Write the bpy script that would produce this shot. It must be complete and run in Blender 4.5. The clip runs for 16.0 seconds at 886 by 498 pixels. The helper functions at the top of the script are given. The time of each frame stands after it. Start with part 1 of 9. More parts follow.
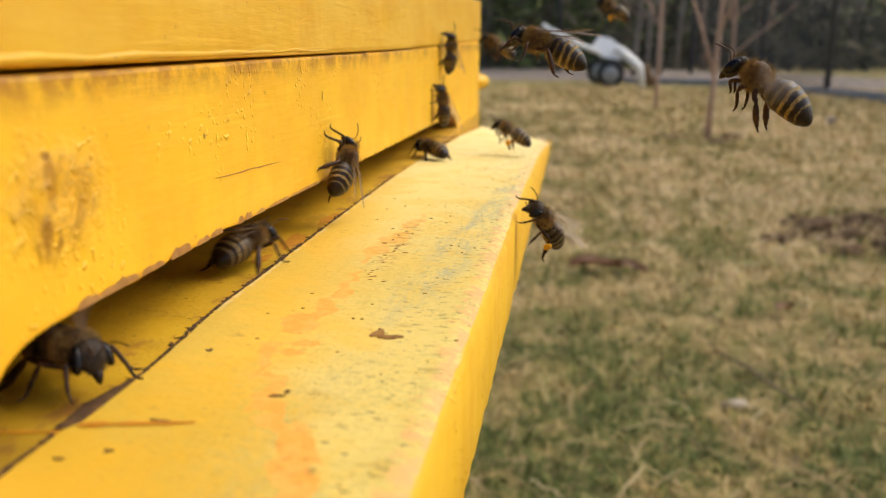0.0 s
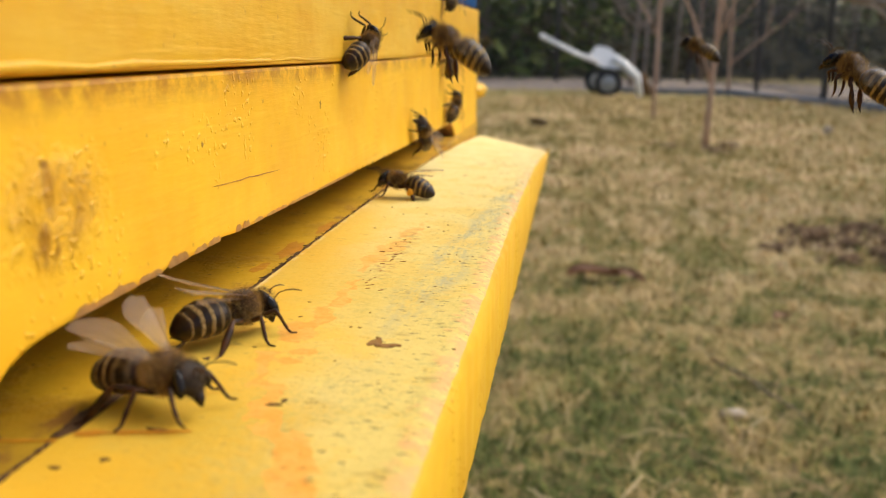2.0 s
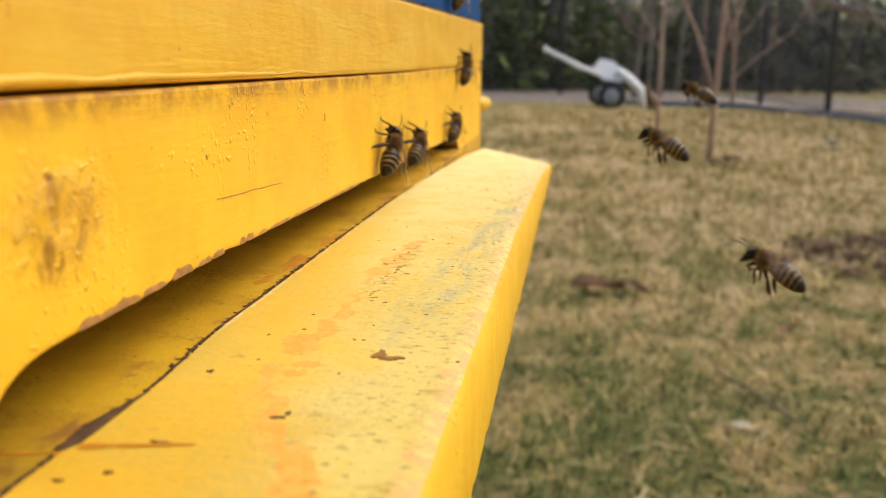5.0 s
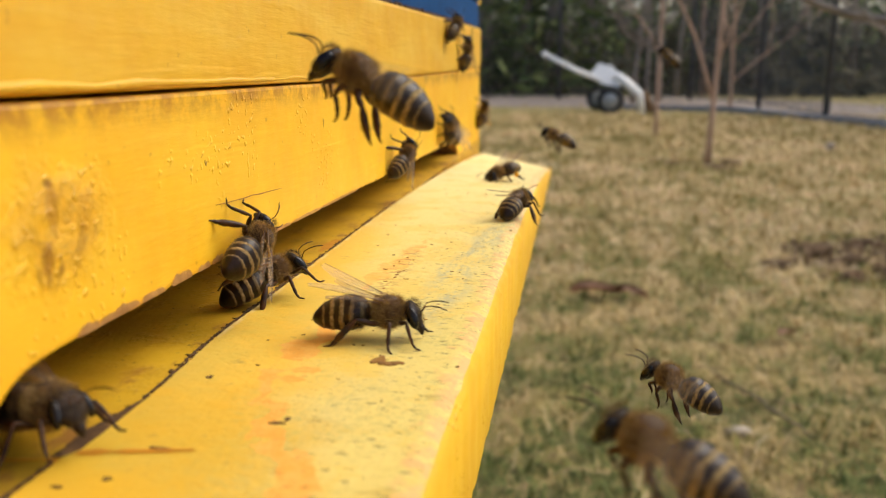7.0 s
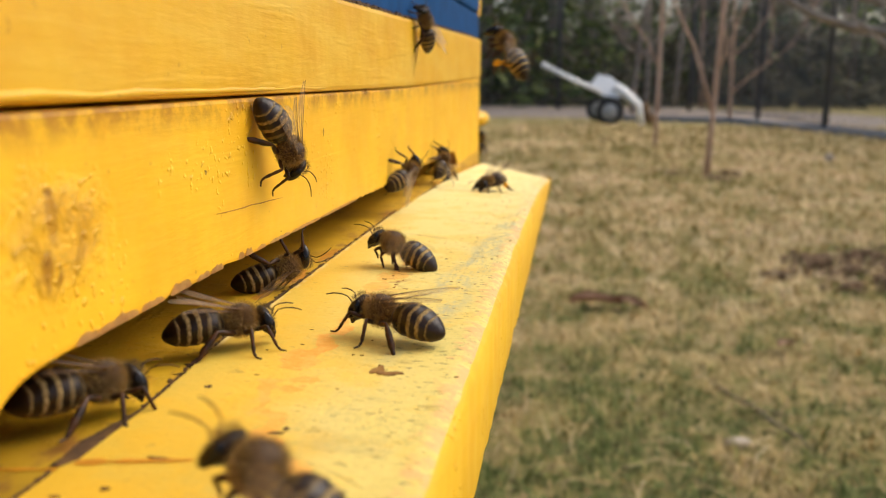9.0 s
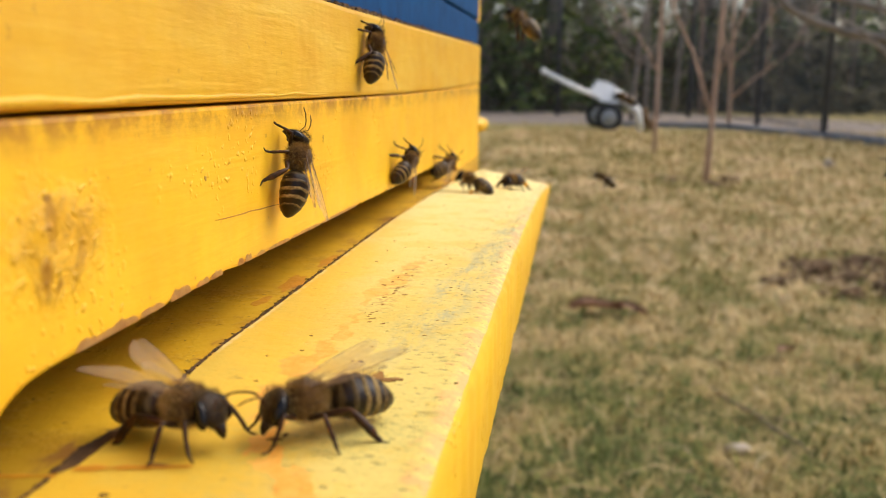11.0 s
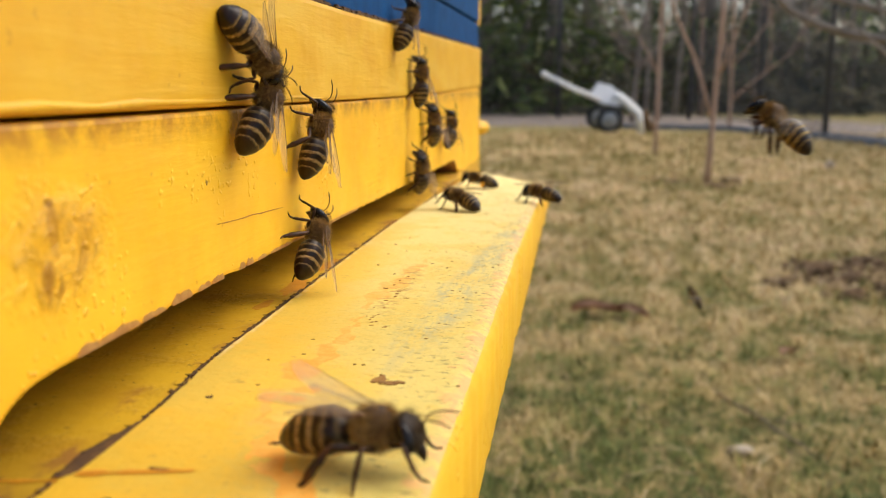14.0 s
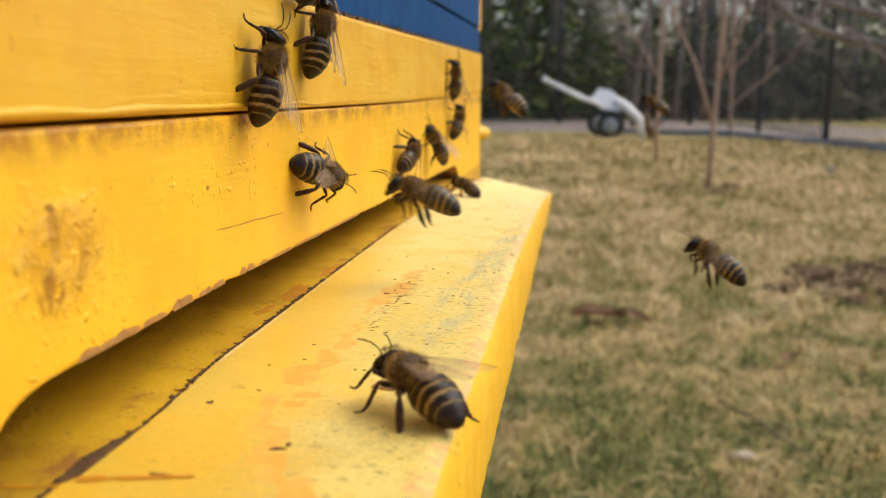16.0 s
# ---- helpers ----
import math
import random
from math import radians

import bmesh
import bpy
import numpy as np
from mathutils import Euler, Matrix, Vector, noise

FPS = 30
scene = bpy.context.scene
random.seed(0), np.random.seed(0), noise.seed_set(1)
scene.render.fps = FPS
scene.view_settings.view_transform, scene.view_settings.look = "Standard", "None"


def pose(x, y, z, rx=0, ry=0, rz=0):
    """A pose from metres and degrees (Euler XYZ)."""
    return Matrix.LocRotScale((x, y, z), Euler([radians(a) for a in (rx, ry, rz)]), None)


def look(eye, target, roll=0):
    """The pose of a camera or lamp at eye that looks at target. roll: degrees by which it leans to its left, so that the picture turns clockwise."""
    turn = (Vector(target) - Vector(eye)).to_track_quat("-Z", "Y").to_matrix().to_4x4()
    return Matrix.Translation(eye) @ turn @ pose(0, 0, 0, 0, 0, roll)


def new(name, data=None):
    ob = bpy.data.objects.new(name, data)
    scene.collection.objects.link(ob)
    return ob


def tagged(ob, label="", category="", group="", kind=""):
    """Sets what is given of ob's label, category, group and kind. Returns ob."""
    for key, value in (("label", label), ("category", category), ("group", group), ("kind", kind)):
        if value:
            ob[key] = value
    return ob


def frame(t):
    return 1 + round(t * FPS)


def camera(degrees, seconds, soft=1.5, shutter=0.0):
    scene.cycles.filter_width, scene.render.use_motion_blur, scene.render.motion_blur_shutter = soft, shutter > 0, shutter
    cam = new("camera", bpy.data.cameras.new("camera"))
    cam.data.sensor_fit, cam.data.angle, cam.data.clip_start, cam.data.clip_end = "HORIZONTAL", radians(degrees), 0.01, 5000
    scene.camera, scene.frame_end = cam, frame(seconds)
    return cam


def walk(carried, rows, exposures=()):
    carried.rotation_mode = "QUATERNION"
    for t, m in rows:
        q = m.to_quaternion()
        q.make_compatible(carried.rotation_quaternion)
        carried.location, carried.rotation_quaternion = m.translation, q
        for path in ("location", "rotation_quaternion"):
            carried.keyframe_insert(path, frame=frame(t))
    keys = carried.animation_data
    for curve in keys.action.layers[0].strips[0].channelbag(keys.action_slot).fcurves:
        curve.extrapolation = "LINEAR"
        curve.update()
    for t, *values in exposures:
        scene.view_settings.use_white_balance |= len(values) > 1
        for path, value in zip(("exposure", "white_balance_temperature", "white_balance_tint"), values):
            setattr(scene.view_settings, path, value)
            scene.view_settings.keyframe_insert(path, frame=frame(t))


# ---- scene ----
cam = camera(54.0, 16.0, soft=1.05, shutter=0.25)
cam.data.dof.use_dof = True
cam.data.dof.focus_distance = 0.122
cam.data.dof.aperture_fstop = 36.0


def aim(yaw, pitch, roll):
    """The held phone's pose: it turns a little and never leaves its place."""
    return (pose(0, 0, 0.5, 0, 0, yaw) @ pose(0, 0, 0, pitch) @ pose(0, 0, 0, 0, roll)
            @ pose(0, 0, 0, 90))


walk(cam, [
    (0, aim(8.52, -13.66, -0.24)),
    (0.5, aim(8.59, -13.49, -0.33)),
    (1, aim(8.54, -13.33, -0.29)),
    (1.5, aim(8.53, -13.16, -0.41)),
    (2, aim(8.37, -13.09, -0.35)),
    (2.5, aim(8.44, -12.99, -0.37)),
    (3, aim(8.43, -12.81, -0.46)),
    (3.5, aim(8.56, -12.76, -0.34)),
    (4, aim(8.60, -12.61, -0.30)),
    (6.5, aim(8.70, -11.98, -0.27)),
    (7, aim(8.58, -11.94, -0.14)),
    (7.5, aim(8.53, -11.83, -0.15)),
    (8, aim(8.44, -11.73, -0.17)),
    (8.5, aim(8.39, -11.54, -0.21)),
    (9, aim(8.55, -11.28, -0.30)),
    (11.5, aim(8.52, -10.80, -0.29)),
    (12, aim(8.66, -10.71, -0.33)),
    (12.5, aim(8.71, -10.76, -0.17)),
    (13, aim(8.71, -10.69, -0.11)),
    (13.5, aim(8.58, -10.70, -0.05)),
    (14, aim(8.61, -10.69, -0.01)),
    (14.5, aim(8.63, -10.61, -0.01)),
    (15, aim(8.70, -10.40, -0.09)),
    (15.5, aim(8.87, -10.44, 0.07)),
    (16, aim(8.67, -10.34, 0.00)),
], exposures=((0, 0.07), (4.2, 0.11), (8, 0.13), (11.5, 0.19), (16, 0.13)))

# ---- light: a bright, thinly overcast spring day ----
world = bpy.data.worlds.new("World")
scene.world = world
world.use_nodes = True
wn = world.node_tree.nodes
sky = wn.new("ShaderNodeTexSky")
sky.sky_type = "NISHITA"
sky.sun_disc = False
sky.sun_elevation = radians(50)
sky.sun_rotation = radians(56)
sky.air_density, sky.dust_density, sky.ozone_density = 1.0, 4.0, 1.0
wn["Background"].inputs["Strength"].default_value = 0.175
world.node_tree.links.new(sky.outputs["Color"], wn["Background"].inputs["Color"])

sun_data = bpy.data.lights.new("sun", "SUN")
sun_data.energy = 1.45
sun_data.angle = radians(50)
sun_data.color = (1.0, 0.965, 0.90)
sun = new("sun", sun_data)
sun.matrix_world = look((0.54 * 5, 0.36 * 5, 0.5 + 0.76 * 5), (0, 0, 0.5))


# ---- materials ----
class Mat:
    """A small helper round one node material."""

    def __init__(self, name, rough=0.6, metal=0.0, spec=0.5):
        self.mat = bpy.data.materials.new(name)
        self.mat.use_nodes = True
        self.nt = self.mat.node_tree
        self.bsdf = self.nt.nodes["Principled BSDF"]
        self.bsdf.inputs["Roughness"].default_value = rough
        self.bsdf.inputs["Metallic"].default_value = metal
        self.bsdf.inputs["Specular IOR Level"].default_value = spec
        self._pos = None

    def node(self, kind, **values):
        n = self.nt.nodes.new(kind)
        for k, v in values.items():
            n.inputs[k].default_value = v
        return n

    def link(self, a, b):
        self.nt.links.new(a, b)

    def pos(self):
        if self._pos is None:
            self._pos = self.nt.nodes.new("ShaderNodeTexCoord").outputs["Object"]
        return self._pos

    def scaled(self, sx, sy, sz):
        m = self.node("ShaderNodeMapping")
        m.inputs["Scale"].default_value = (sx, sy, sz)
        self.link(self.pos(), m.inputs["Vector"])
        return m.outputs["Vector"]

    def noise(self, scale, detail=4.0, rough=0.55, vec=None, distort=0.0):
        n = self.node("ShaderNodeTexNoise", Scale=scale, Detail=detail, Roughness=rough, Distortion=distort)
        self.link(vec or self.pos(), n.inputs["Vector"])
        return n.outputs["Fac"]

    def ramp(self, fac, stops):
        r = self.nt.nodes.new("ShaderNodeValToRGB")
        el = r.color_ramp.elements
        while len(el) < len(stops):
            el.new(0.5)
        for e, (p, c) in zip(el, stops):
            e.position = p
            e.color = (*c, 1) if len(c) == 3 else c
        self.link(fac, r.inputs["Fac"])
        return r.outputs["Color"]

    def step(self, fac, lo, hi):
        m = self.node("ShaderNodeMapRange")
        m.inputs["From Min"].default_value, m.inputs["From Max"].default_value = lo, hi
        m.interpolation_type = "SMOOTHSTEP"
        self.link(fac, m.inputs["Value"])
        return m.outputs["Result"]

    def math(self, op, a, b=None):
        m = self.nt.nodes.new("ShaderNodeMath")
        m.operation = op
        for i, v in enumerate((a, b)):
            if v is None:
                continue
            if isinstance(v, (int, float)):
                m.inputs[i].default_value = v
            else:
                self.link(v, m.inputs[i])
        return m.outputs["Value"]

    def mix(self, fac, a, b):
        m = self.nt.nodes.new("ShaderNodeMix")
        m.data_type = "RGBA"
        for sock, v in ((m.inputs[0], fac), (m.inputs[6], a), (m.inputs[7], b)):
            if isinstance(v, (int, float)):
                sock.default_value = v
            elif isinstance(v, tuple):
                sock.default_value = (*v, 1)
            else:
                self.link(v, sock)
        return m.outputs[2]

    def axis(self, which):
        s = self.nt.nodes.new("ShaderNodeSeparateXYZ")
        self.link(self.pos(), s.inputs[0])
        return s.outputs[which]

    def color(self, c):
        if isinstance(c, tuple):
            self.bsdf.inputs["Base Color"].default_value = (*c, 1)
        else:
            self.link(c, self.bsdf.inputs["Base Color"])

    def rough(self, r):
        self.link(r, self.bsdf.inputs["Roughness"])

    def bump(self, height, strength=0.3, distance=0.0005):
        b = self.node("ShaderNodeBump", Strength=strength, Distance=distance)
        self.link(height, b.inputs["Height"])
        self.link(b.outputs["Normal"], self.bsdf.inputs["Normal"])


YELLOW = (0.90, 0.515, 0.015)
YELLOW_DEEP = (0.85, 0.445, 0.011)
YELLOW_PALE = (0.88, 0.58, 0.06)


def paint_yellow(name, main, deep, pale, wear):
    """Old brush paint on pine: brush lines, blisters and pits, grimy upper rim."""
    m = Mat(name, 0.42, spec=0.5)
    long = m.scaled(1, 0.12, 1)
    blotch = m.noise(70, 4)
    grain = m.noise(900, 5, 0.6, long)
    wash = m.noise(150, 4, 0.6, m.scaled(1, 0.2, 1))
    base = m.mix(m.step(blotch, 0.35, 0.68), main, deep)
    base = m.mix(m.math("MULTIPLY", m.step(wash, 0.45, 0.7), wear), base, pale)
    base = m.mix(m.math("MULTIPLY", m.step(grain, 0.5, 0.75), 0.25), base, pale)
    speck = m.step(m.noise(620, 2, 0.5), 0.70, 0.76)
    base = m.mix(m.math("MULTIPLY", speck, 0.45), base, (0.42, 0.17, 0.012))
    grime = m.step(m.noise(240, 5, 0.72, m.scaled(1, 0.8, 0.8)), 0.38, 0.62)
    rim = m.math("MULTIPLY", m.step(m.axis("Z"), 0.4930, 0.4968), m.math("SUBTRACT", 1.0, m.step(m.axis("Z"), 0.4972, 0.4976)))
    base = m.mix(m.math("MULTIPLY", m.math("MULTIPLY", grime, rim), 0.9), base, (0.40, 0.17, 0.010))
    # a knot bleeds through: a swirl of rust under the paint
    def oval(cy, cz, ry, rz):
        u = m.math("DIVIDE", m.math("SUBTRACT", m.axis("Y"), cy), ry)
        v = m.math("DIVIDE", m.math("SUBTRACT", m.axis("Z"), cz), rz)
        return m.math("SQRT", m.math("ADD", m.math("MULTIPLY", u, u), m.math("MULTIPLY", v, v)))

    rust = (0.36, 0.15, 0.008)
    swirl = m.noise(300, 6, 0.74, None, 0.8)
    fray = m.math("MULTIPLY", m.math("SUBTRACT", m.noise(150, 4, 0.7), 0.5), 1.3)
    halo = m.math("SUBTRACT", 1.0, m.step(m.math("ADD", oval(0.0652, 0.4866, 0.0085, 0.0062), fray), 0.3, 1.05))
    base = m.mix(m.math("MULTIPLY", m.math("MULTIPLY", halo, m.step(swirl, 0.42, 0.64)), 0.72), base, rust)
    knot = m.math("SUBTRACT", 1.0, m.step(m.math("ADD", oval(0.0646, 0.4842, 0.0040, 0.0026), m.math("MULTIPLY", fray, 0.6)), 0.4, 1.1))
    base = m.mix(m.math("MULTIPLY", m.math("MULTIPLY", knot, m.step(swirl, 0.42, 0.60)), 0.75), base, (0.34, 0.145, 0.008))
    bar = m.math("SUBTRACT", 1.0, m.step(m.math("ADD", oval(0.0645, 0.4886, 0.0010, 0.0025), m.math("MULTIPLY", m.math("SUBTRACT", swirl, 0.5), 1.8)), 0.5, 1.1))
    base = m.mix(m.math("MULTIPLY", bar, 0.6), base, rust)
    tip = m.math("SUBTRACT", 1.0, m.step(oval(0.0642, 0.4906, 0.0009, 0.0005), 0.3, 1.0))
    base = m.mix(m.math("MULTIPLY", tip, 0.8), base, (0.25, 0.10, 0.008))
    m.color(base)
    # blisters stand in clusters
    cluster = m.math("MAXIMUM", m.step(m.noise(85, 2), 0.56, 0.63), m.math("MULTIPLY", halo, 0.9))
    bubbles = m.math("MULTIPLY", m.step(m.noise(1050, 1, 0.3), 0.61, 0.73), cluster)
    h = m.math("ADD", m.math("MULTIPLY", grain, 0.2), m.math("MULTIPLY", bubbles, 0.62 if wear < 0.3 else 0.0))
    h = m.math("ADD", h, m.math("MULTIPLY", m.noise(60, 3), 0.9))
    h = m.math("ADD", h, m.math("MULTIPLY", m.math("MULTIPLY", halo, swirl), 1.7))
    brush = m.step(m.noise(240, 3, 0.55, m.scaled(1, 0.08, 1)), 0.56, 0.66)
    h = m.math("ADD", h, m.math("MULTIPLY", brush, 0.10))
    m.bump(h, 0.65, 0.0007)
    m.rough(m.math("ADD", 0.30, m.math("MULTIPLY", m.noise(120, 4), 0.28)))
    return m.mat


def paint_board():
    """Weathered landing board: yellow paint at the back, bleached and stained towards the lip."""
    m = Mat("weathered_board_paint", 0.6, spec=0.3)
    x, y = m.axis("X"), m.axis("Y")
    big = m.noise(75, 5, 0.6)
    fine = m.noise(420, 5, 0.65)
    streak = m.noise(300, 4, 0.6, m.scaled(1, 0.22, 1))

    def part_of(fac, k):
        return m.math("MULTIPLY", fac, k)

    wob = m.math("ADD", x, part_of(m.math("SUBTRACT", big, 0.5), 0.020))
    pale_far = m.math("ADD", wob, part_of(m.math("SUBTRACT", y, 0.09), 0.13))
    pale = m.step(pale_far, -0.034, -0.020)
    base = m.mix(m.step(big, 0.4, 0.66), (0.78, 0.50, 0.060), (0.80, 0.455, 0.026))
    base = m.mix(pale, base, (0.75, 0.595, 0.165))
    far = m.step(y, 0.085, 0.30)
    base = m.mix(part_of(m.math("MULTIPLY", far, pale), 0.85), base, (0.84, 0.735, 0.34))
    # patches where a fresher coat still holds
    coat = m.step(m.noise(120, 5, 0.7), 0.50, 0.58)
    base = m.mix(part_of(coat, 0.38), base, (0.78, 0.50, 0.055))
    # deeper yellow at the near back corner, its shade put into the colour
    corner_shade = m.math("MULTIPLY", m.math("SUBTRACT", 1.0, m.step(y, 0.056, 0.086)), m.math("SUBTRACT", 1.0, m.step(wob, -0.030, -0.018)))
    base = m.mix(part_of(corner_shade, 0.8), base, (0.63, 0.385, 0.022))
    # greenish weathering in a fine sponge of specks, worst on the near half
    sponge = m.math("MULTIPLY", m.step(m.noise(1300, 5, 0.75), 0.47, 0.60), m.step(m.noise(85, 4, 0.65), 0.38, 0.60))
    near = m.math("SUBTRACT", 1.0, m.step(y, 0.085, 0.14))
    sponge = m.math("MULTIPLY", sponge, m.math("MULTIPLY", m.step(wob, -0.034, -0.024), m.math("ADD", 0.40, part_of(near, 0.55))))
    base = m.mix(part_of(sponge, 0.45), base, (0.43, 0.385, 0.110))
    cloud = m.math("MULTIPLY", m.step(m.noise(46, 5, 0.7), 0.44, 0.62), near)
    base = m.mix(part_of(cloud, 0.42), base, (0.56, 0.43, 0.075))
    # blue-grey stain along the middle of the bleached strip
    drift = m.math("SUBTRACT", m.math("ADD", x, part_of(m.math("SUBTRACT", big, 0.5), 0.008)), part_of(m.math("SUBTRACT", y, 0.108), 0.085))
    d = m.math("ABSOLUTE", m.math("SUBTRACT", drift, -0.0184))
    stain = m.math("SUBTRACT", 1.0, m.step(d, 0.0008, 0.0046))
    sieve = m.math("ADD", part_of(m.noise(380, 4, 0.65, m.scaled(1, 0.2, 1)), 0.6), part_of(m.noise(1100, 4, 0.75, m.scaled(1, 0.6, 1)), 0.4))
    stain = m.math("MULTIPLY", stain, m.step(sieve, 0.42, 0.60))
    stain = m.math("MULTIPLY", stain, m.math("ADD", 0.22, part_of(m.step(y, 0.085, 0.112), 0.78)))
    base = m.mix(part_of(stain, 0.74), base, (0.40, 0.40, 0.245))
    # bare orange undercoat: a ragged trail that wanders over the board
    place = m.node("ShaderNodeMapRange")
    place.inputs["From Min"].default_value, place.inputs["From Max"].default_value = 0.045, 0.155
    m.link(y, place.inputs["Value"])
    way = m.ramp(place.outputs["Result"], [
        (0.00, (0.93, 0.34, 0)), (0.09, (0.85, 0.40, 0)), (0.16, (0.67, 0.36, 0)), (0.21, (0.51, 0.30, 0)), (0.26, (0.46, 0.34, 0)),
        (0.33, (0.36, 0.46, 0)), (0.39, (0.29, 0.62, 0)), (0.44, (0.40, 0.42, 0)), (0.52, (0.39, 0.32, 0)), (0.60, (0.37, 0.20, 0)),
        (0.74, (0.38, 0.46, 0)), (0.84, (0.46, 0.46, 0)), (0.92, (0.47, 0.30, 0)), (1.00, (0.47, 0.0, 0))])
    split = m.nt.nodes.new("ShaderNodeSeparateColor")
    m.link(way, split.inputs[0])
    centre = m.math("ADD", -0.036, part_of(split.outputs[0], 0.02))
    rag = m.math("ADD", part_of(m.math("SUBTRACT", m.noise(330, 3, 0.5, m.scaled(1, 0.7, 1)), 0.5), 0.0085), part_of(m.math("SUBTRACT", fine, 0.5), 0.0022))
    off = m.math("ABSOLUTE", m.math("SUBTRACT", m.math("ADD", x, rag), centre))
    inside = m.math("SUBTRACT", part_of(split.outputs[1], 0.0039), off)
    orange = m.math("MULTIPLY", m.step(inside, -0.00022, 0.00030), m.step(m.noise(170, 2, 0.4), 0.38, 0.41))
    beyond = m.step(y, 0.098, 0.125)
    tone = m.mix(m.step(fine, 0.40, 0.62), (0.80, 0.375, 0.050), (0.83, 0.45, 0.090))
    base = m.mix(m.math("MULTIPLY", orange, m.math("SUBTRACT", 0.96, part_of(beyond, 0.36))), base, tone)
    # thin rust flecks where the trail fades
    rusty = m.math("SUBTRACT", 1.0, m.step(m.math("ABSOLUTE", m.math("SUBTRACT", x, -0.0262)), 0.0006, 0.0026))
    rusty = m.math("MULTIPLY", rusty, m.math("SUBTRACT", 1.0, m.step(m.math("ABSOLUTE", m.math("SUBTRACT", y, 0.130)), 0.008, 0.022)))
    rusty = m.math("MULTIPLY", rusty, m.step(m.noise(1100, 3, 0.6, m.scaled(0.5, 0.8, 1)), 0.50, 0.57))
    base = m.mix(part_of(rusty, 0.55), base, (0.36, 0.13, 0.028))
    # dirt pits, short dashes across the board
    pits = m.step(m.noise(1650, 3, 0.55, m.scaled(0.42, 1.0, 1)), 0.615, 0.67)
    pits = m.math("MULTIPLY", pits, m.math("ADD", 0.10, part_of(m.step(wob, -0.027, -0.016), 0.90)))
    base = m.mix(part_of(pits, 0.72), base, (0.17, 0.115, 0.035))
    brown = m.step(m.noise(560, 4, 0.6), 0.655, 0.73)
    base = m.mix(part_of(brown, 0.35), base, (0.33, 0.20, 0.045))
    smear = m.math("MULTIPLY", m.step(m.noise(210, 4, 0.65, m.scaled(0.6, 1, 1)), 0.63, 0.72), near)
    base = m.mix(part_of(smear, 0.55), base, (0.36, 0.235, 0.05))
    # pinkish worn arris
    edge = m.step(m.math("ADD", x, part_of(m.math("SUBTRACT", fine, 0.5), 0.0075)), -0.0132, -0.0112)
    edge = m.math("MULTIPLY", edge, m.step(m.noise(430, 4, 0.65), 0.42, 0.54))
    base = m.mix(part_of(edge, 0.75), base, (0.77, 0.40, 0.145))
    dust = m.step(m.noise(2100, 3, 0.6), 0.56, 0.70)
    base = m.mix(part_of(dust, 0.22), base, (0.38, 0.27, 0.07))
    rub = m.math("SUBTRACT", 1.0, m.step(m.math("ADD", x, part_of(fine, 0.0008)), -0.0400, -0.0394))
    chip = m.math("MULTIPLY", m.step(y, 0.060, 0.064), m.step(m.noise(380, 4, 0.7), 0.42, 0.58))
    base = m.mix(part_of(m.math("MULTIPLY", rub, chip), 0.6), base, (0.88, 0.72, 0.34))
    m.color(base)
    h = m.math("ADD", part_of(streak, 0.6), part_of(fine, 0.5))
    h = m.math("SUBTRACT", h, part_of(pits, 1.1))
    m.bump(h, 0.5, 0.0005)
    return m.mat


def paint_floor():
    """The floor inside the entrance: yellow, trodden dirty towards the joint, shade painted in."""
    m = Mat("trodden_floor_paint", 0.5, spec=0.35)
    x = m.axis("X")
    n = m.noise(260, 5, 0.65, m.scaled(1, 0.5, 1))
    base = m.mix(m.step(m.noise(90, 4), 0.3, 0.7), (0.68, 0.405, 0.018), (0.56, 0.31, 0.014))
    wob = m.math("ADD", x, m.math("MULTIPLY", m.math("SUBTRACT", n, 0.5), 0.012))
    dirt = m.step(wob, -0.0450, -0.0412)
    base = m.mix(m.math("MULTIPLY", dirt, m.step(n, 0.52, 0.64)), base, (0.36, 0.155, 0.028))
    tread = m.step(m.noise(130, 5, 0.7, m.scaled(1, 0.6, 1)), 0.50, 0.66)
    base = m.mix(m.math("MULTIPLY", tread, 0.38), base, (0.34, 0.16, 0.018))
    # near end darkened unevenly in the colour, standing in for shade there
    near_shade = m.math("MULTIPLY", m.math("SUBTRACT", 1.0, m.step(m.axis("Y"), 0.048, 0.078)), m.math("ADD", 0.35, m.math("MULTIPLY", n, 0.7)))
    base = m.mix(near_shade, base, (0.20, 0.105, 0.010))
    fleck = m.step(m.noise(900, 3, 0.6), 0.66, 0.72)
    base = m.mix(m.math("MULTIPLY", fleck, 0.7), base, (0.14, 0.07, 0.015))
    # shade deep under the rail, painted as a darker floor colour
    deep_shade = m.math("SUBTRACT", 1.0, m.step(wob, -0.090, -0.062))
    base = m.mix(deep_shade, base, (0.12, 0.060, 0.017))
    m.color(base)
    m.bump(m.math("ADD", n, m.math("MULTIPLY", tread, 0.4)), 0.45, 0.0005)
    return m.mat


def plain(name, c1, c2, scale, rough=0.6, bump=0.3, dist=0.0005, metal=0.0, vec=None, spec=0.4):
    m = Mat(name, rough, metal, spec)
    n = m.noise(scale, 5, 0.6, m.scaled(*vec) if vec else None)
    m.color(m.mix(m.step(n, 0.3, 0.7), c1, c2))
    if bump:
        m.bump(m.noise(scale * 3, 4), bump, dist)
    return m.mat


def random_tint(name, stops, rough=0.8, object_random=False, spec=0.2):
    m = Mat(name, rough, spec=spec)
    if object_random:
        r = m.nt.nodes.new("ShaderNodeObjectInfo").outputs["Random"]
    else:
        r = m.nt.nodes.new("ShaderNodeNewGeometry").outputs["Random Per Island"]
    m.color(m.ramp(r, stops))
    return m.mat


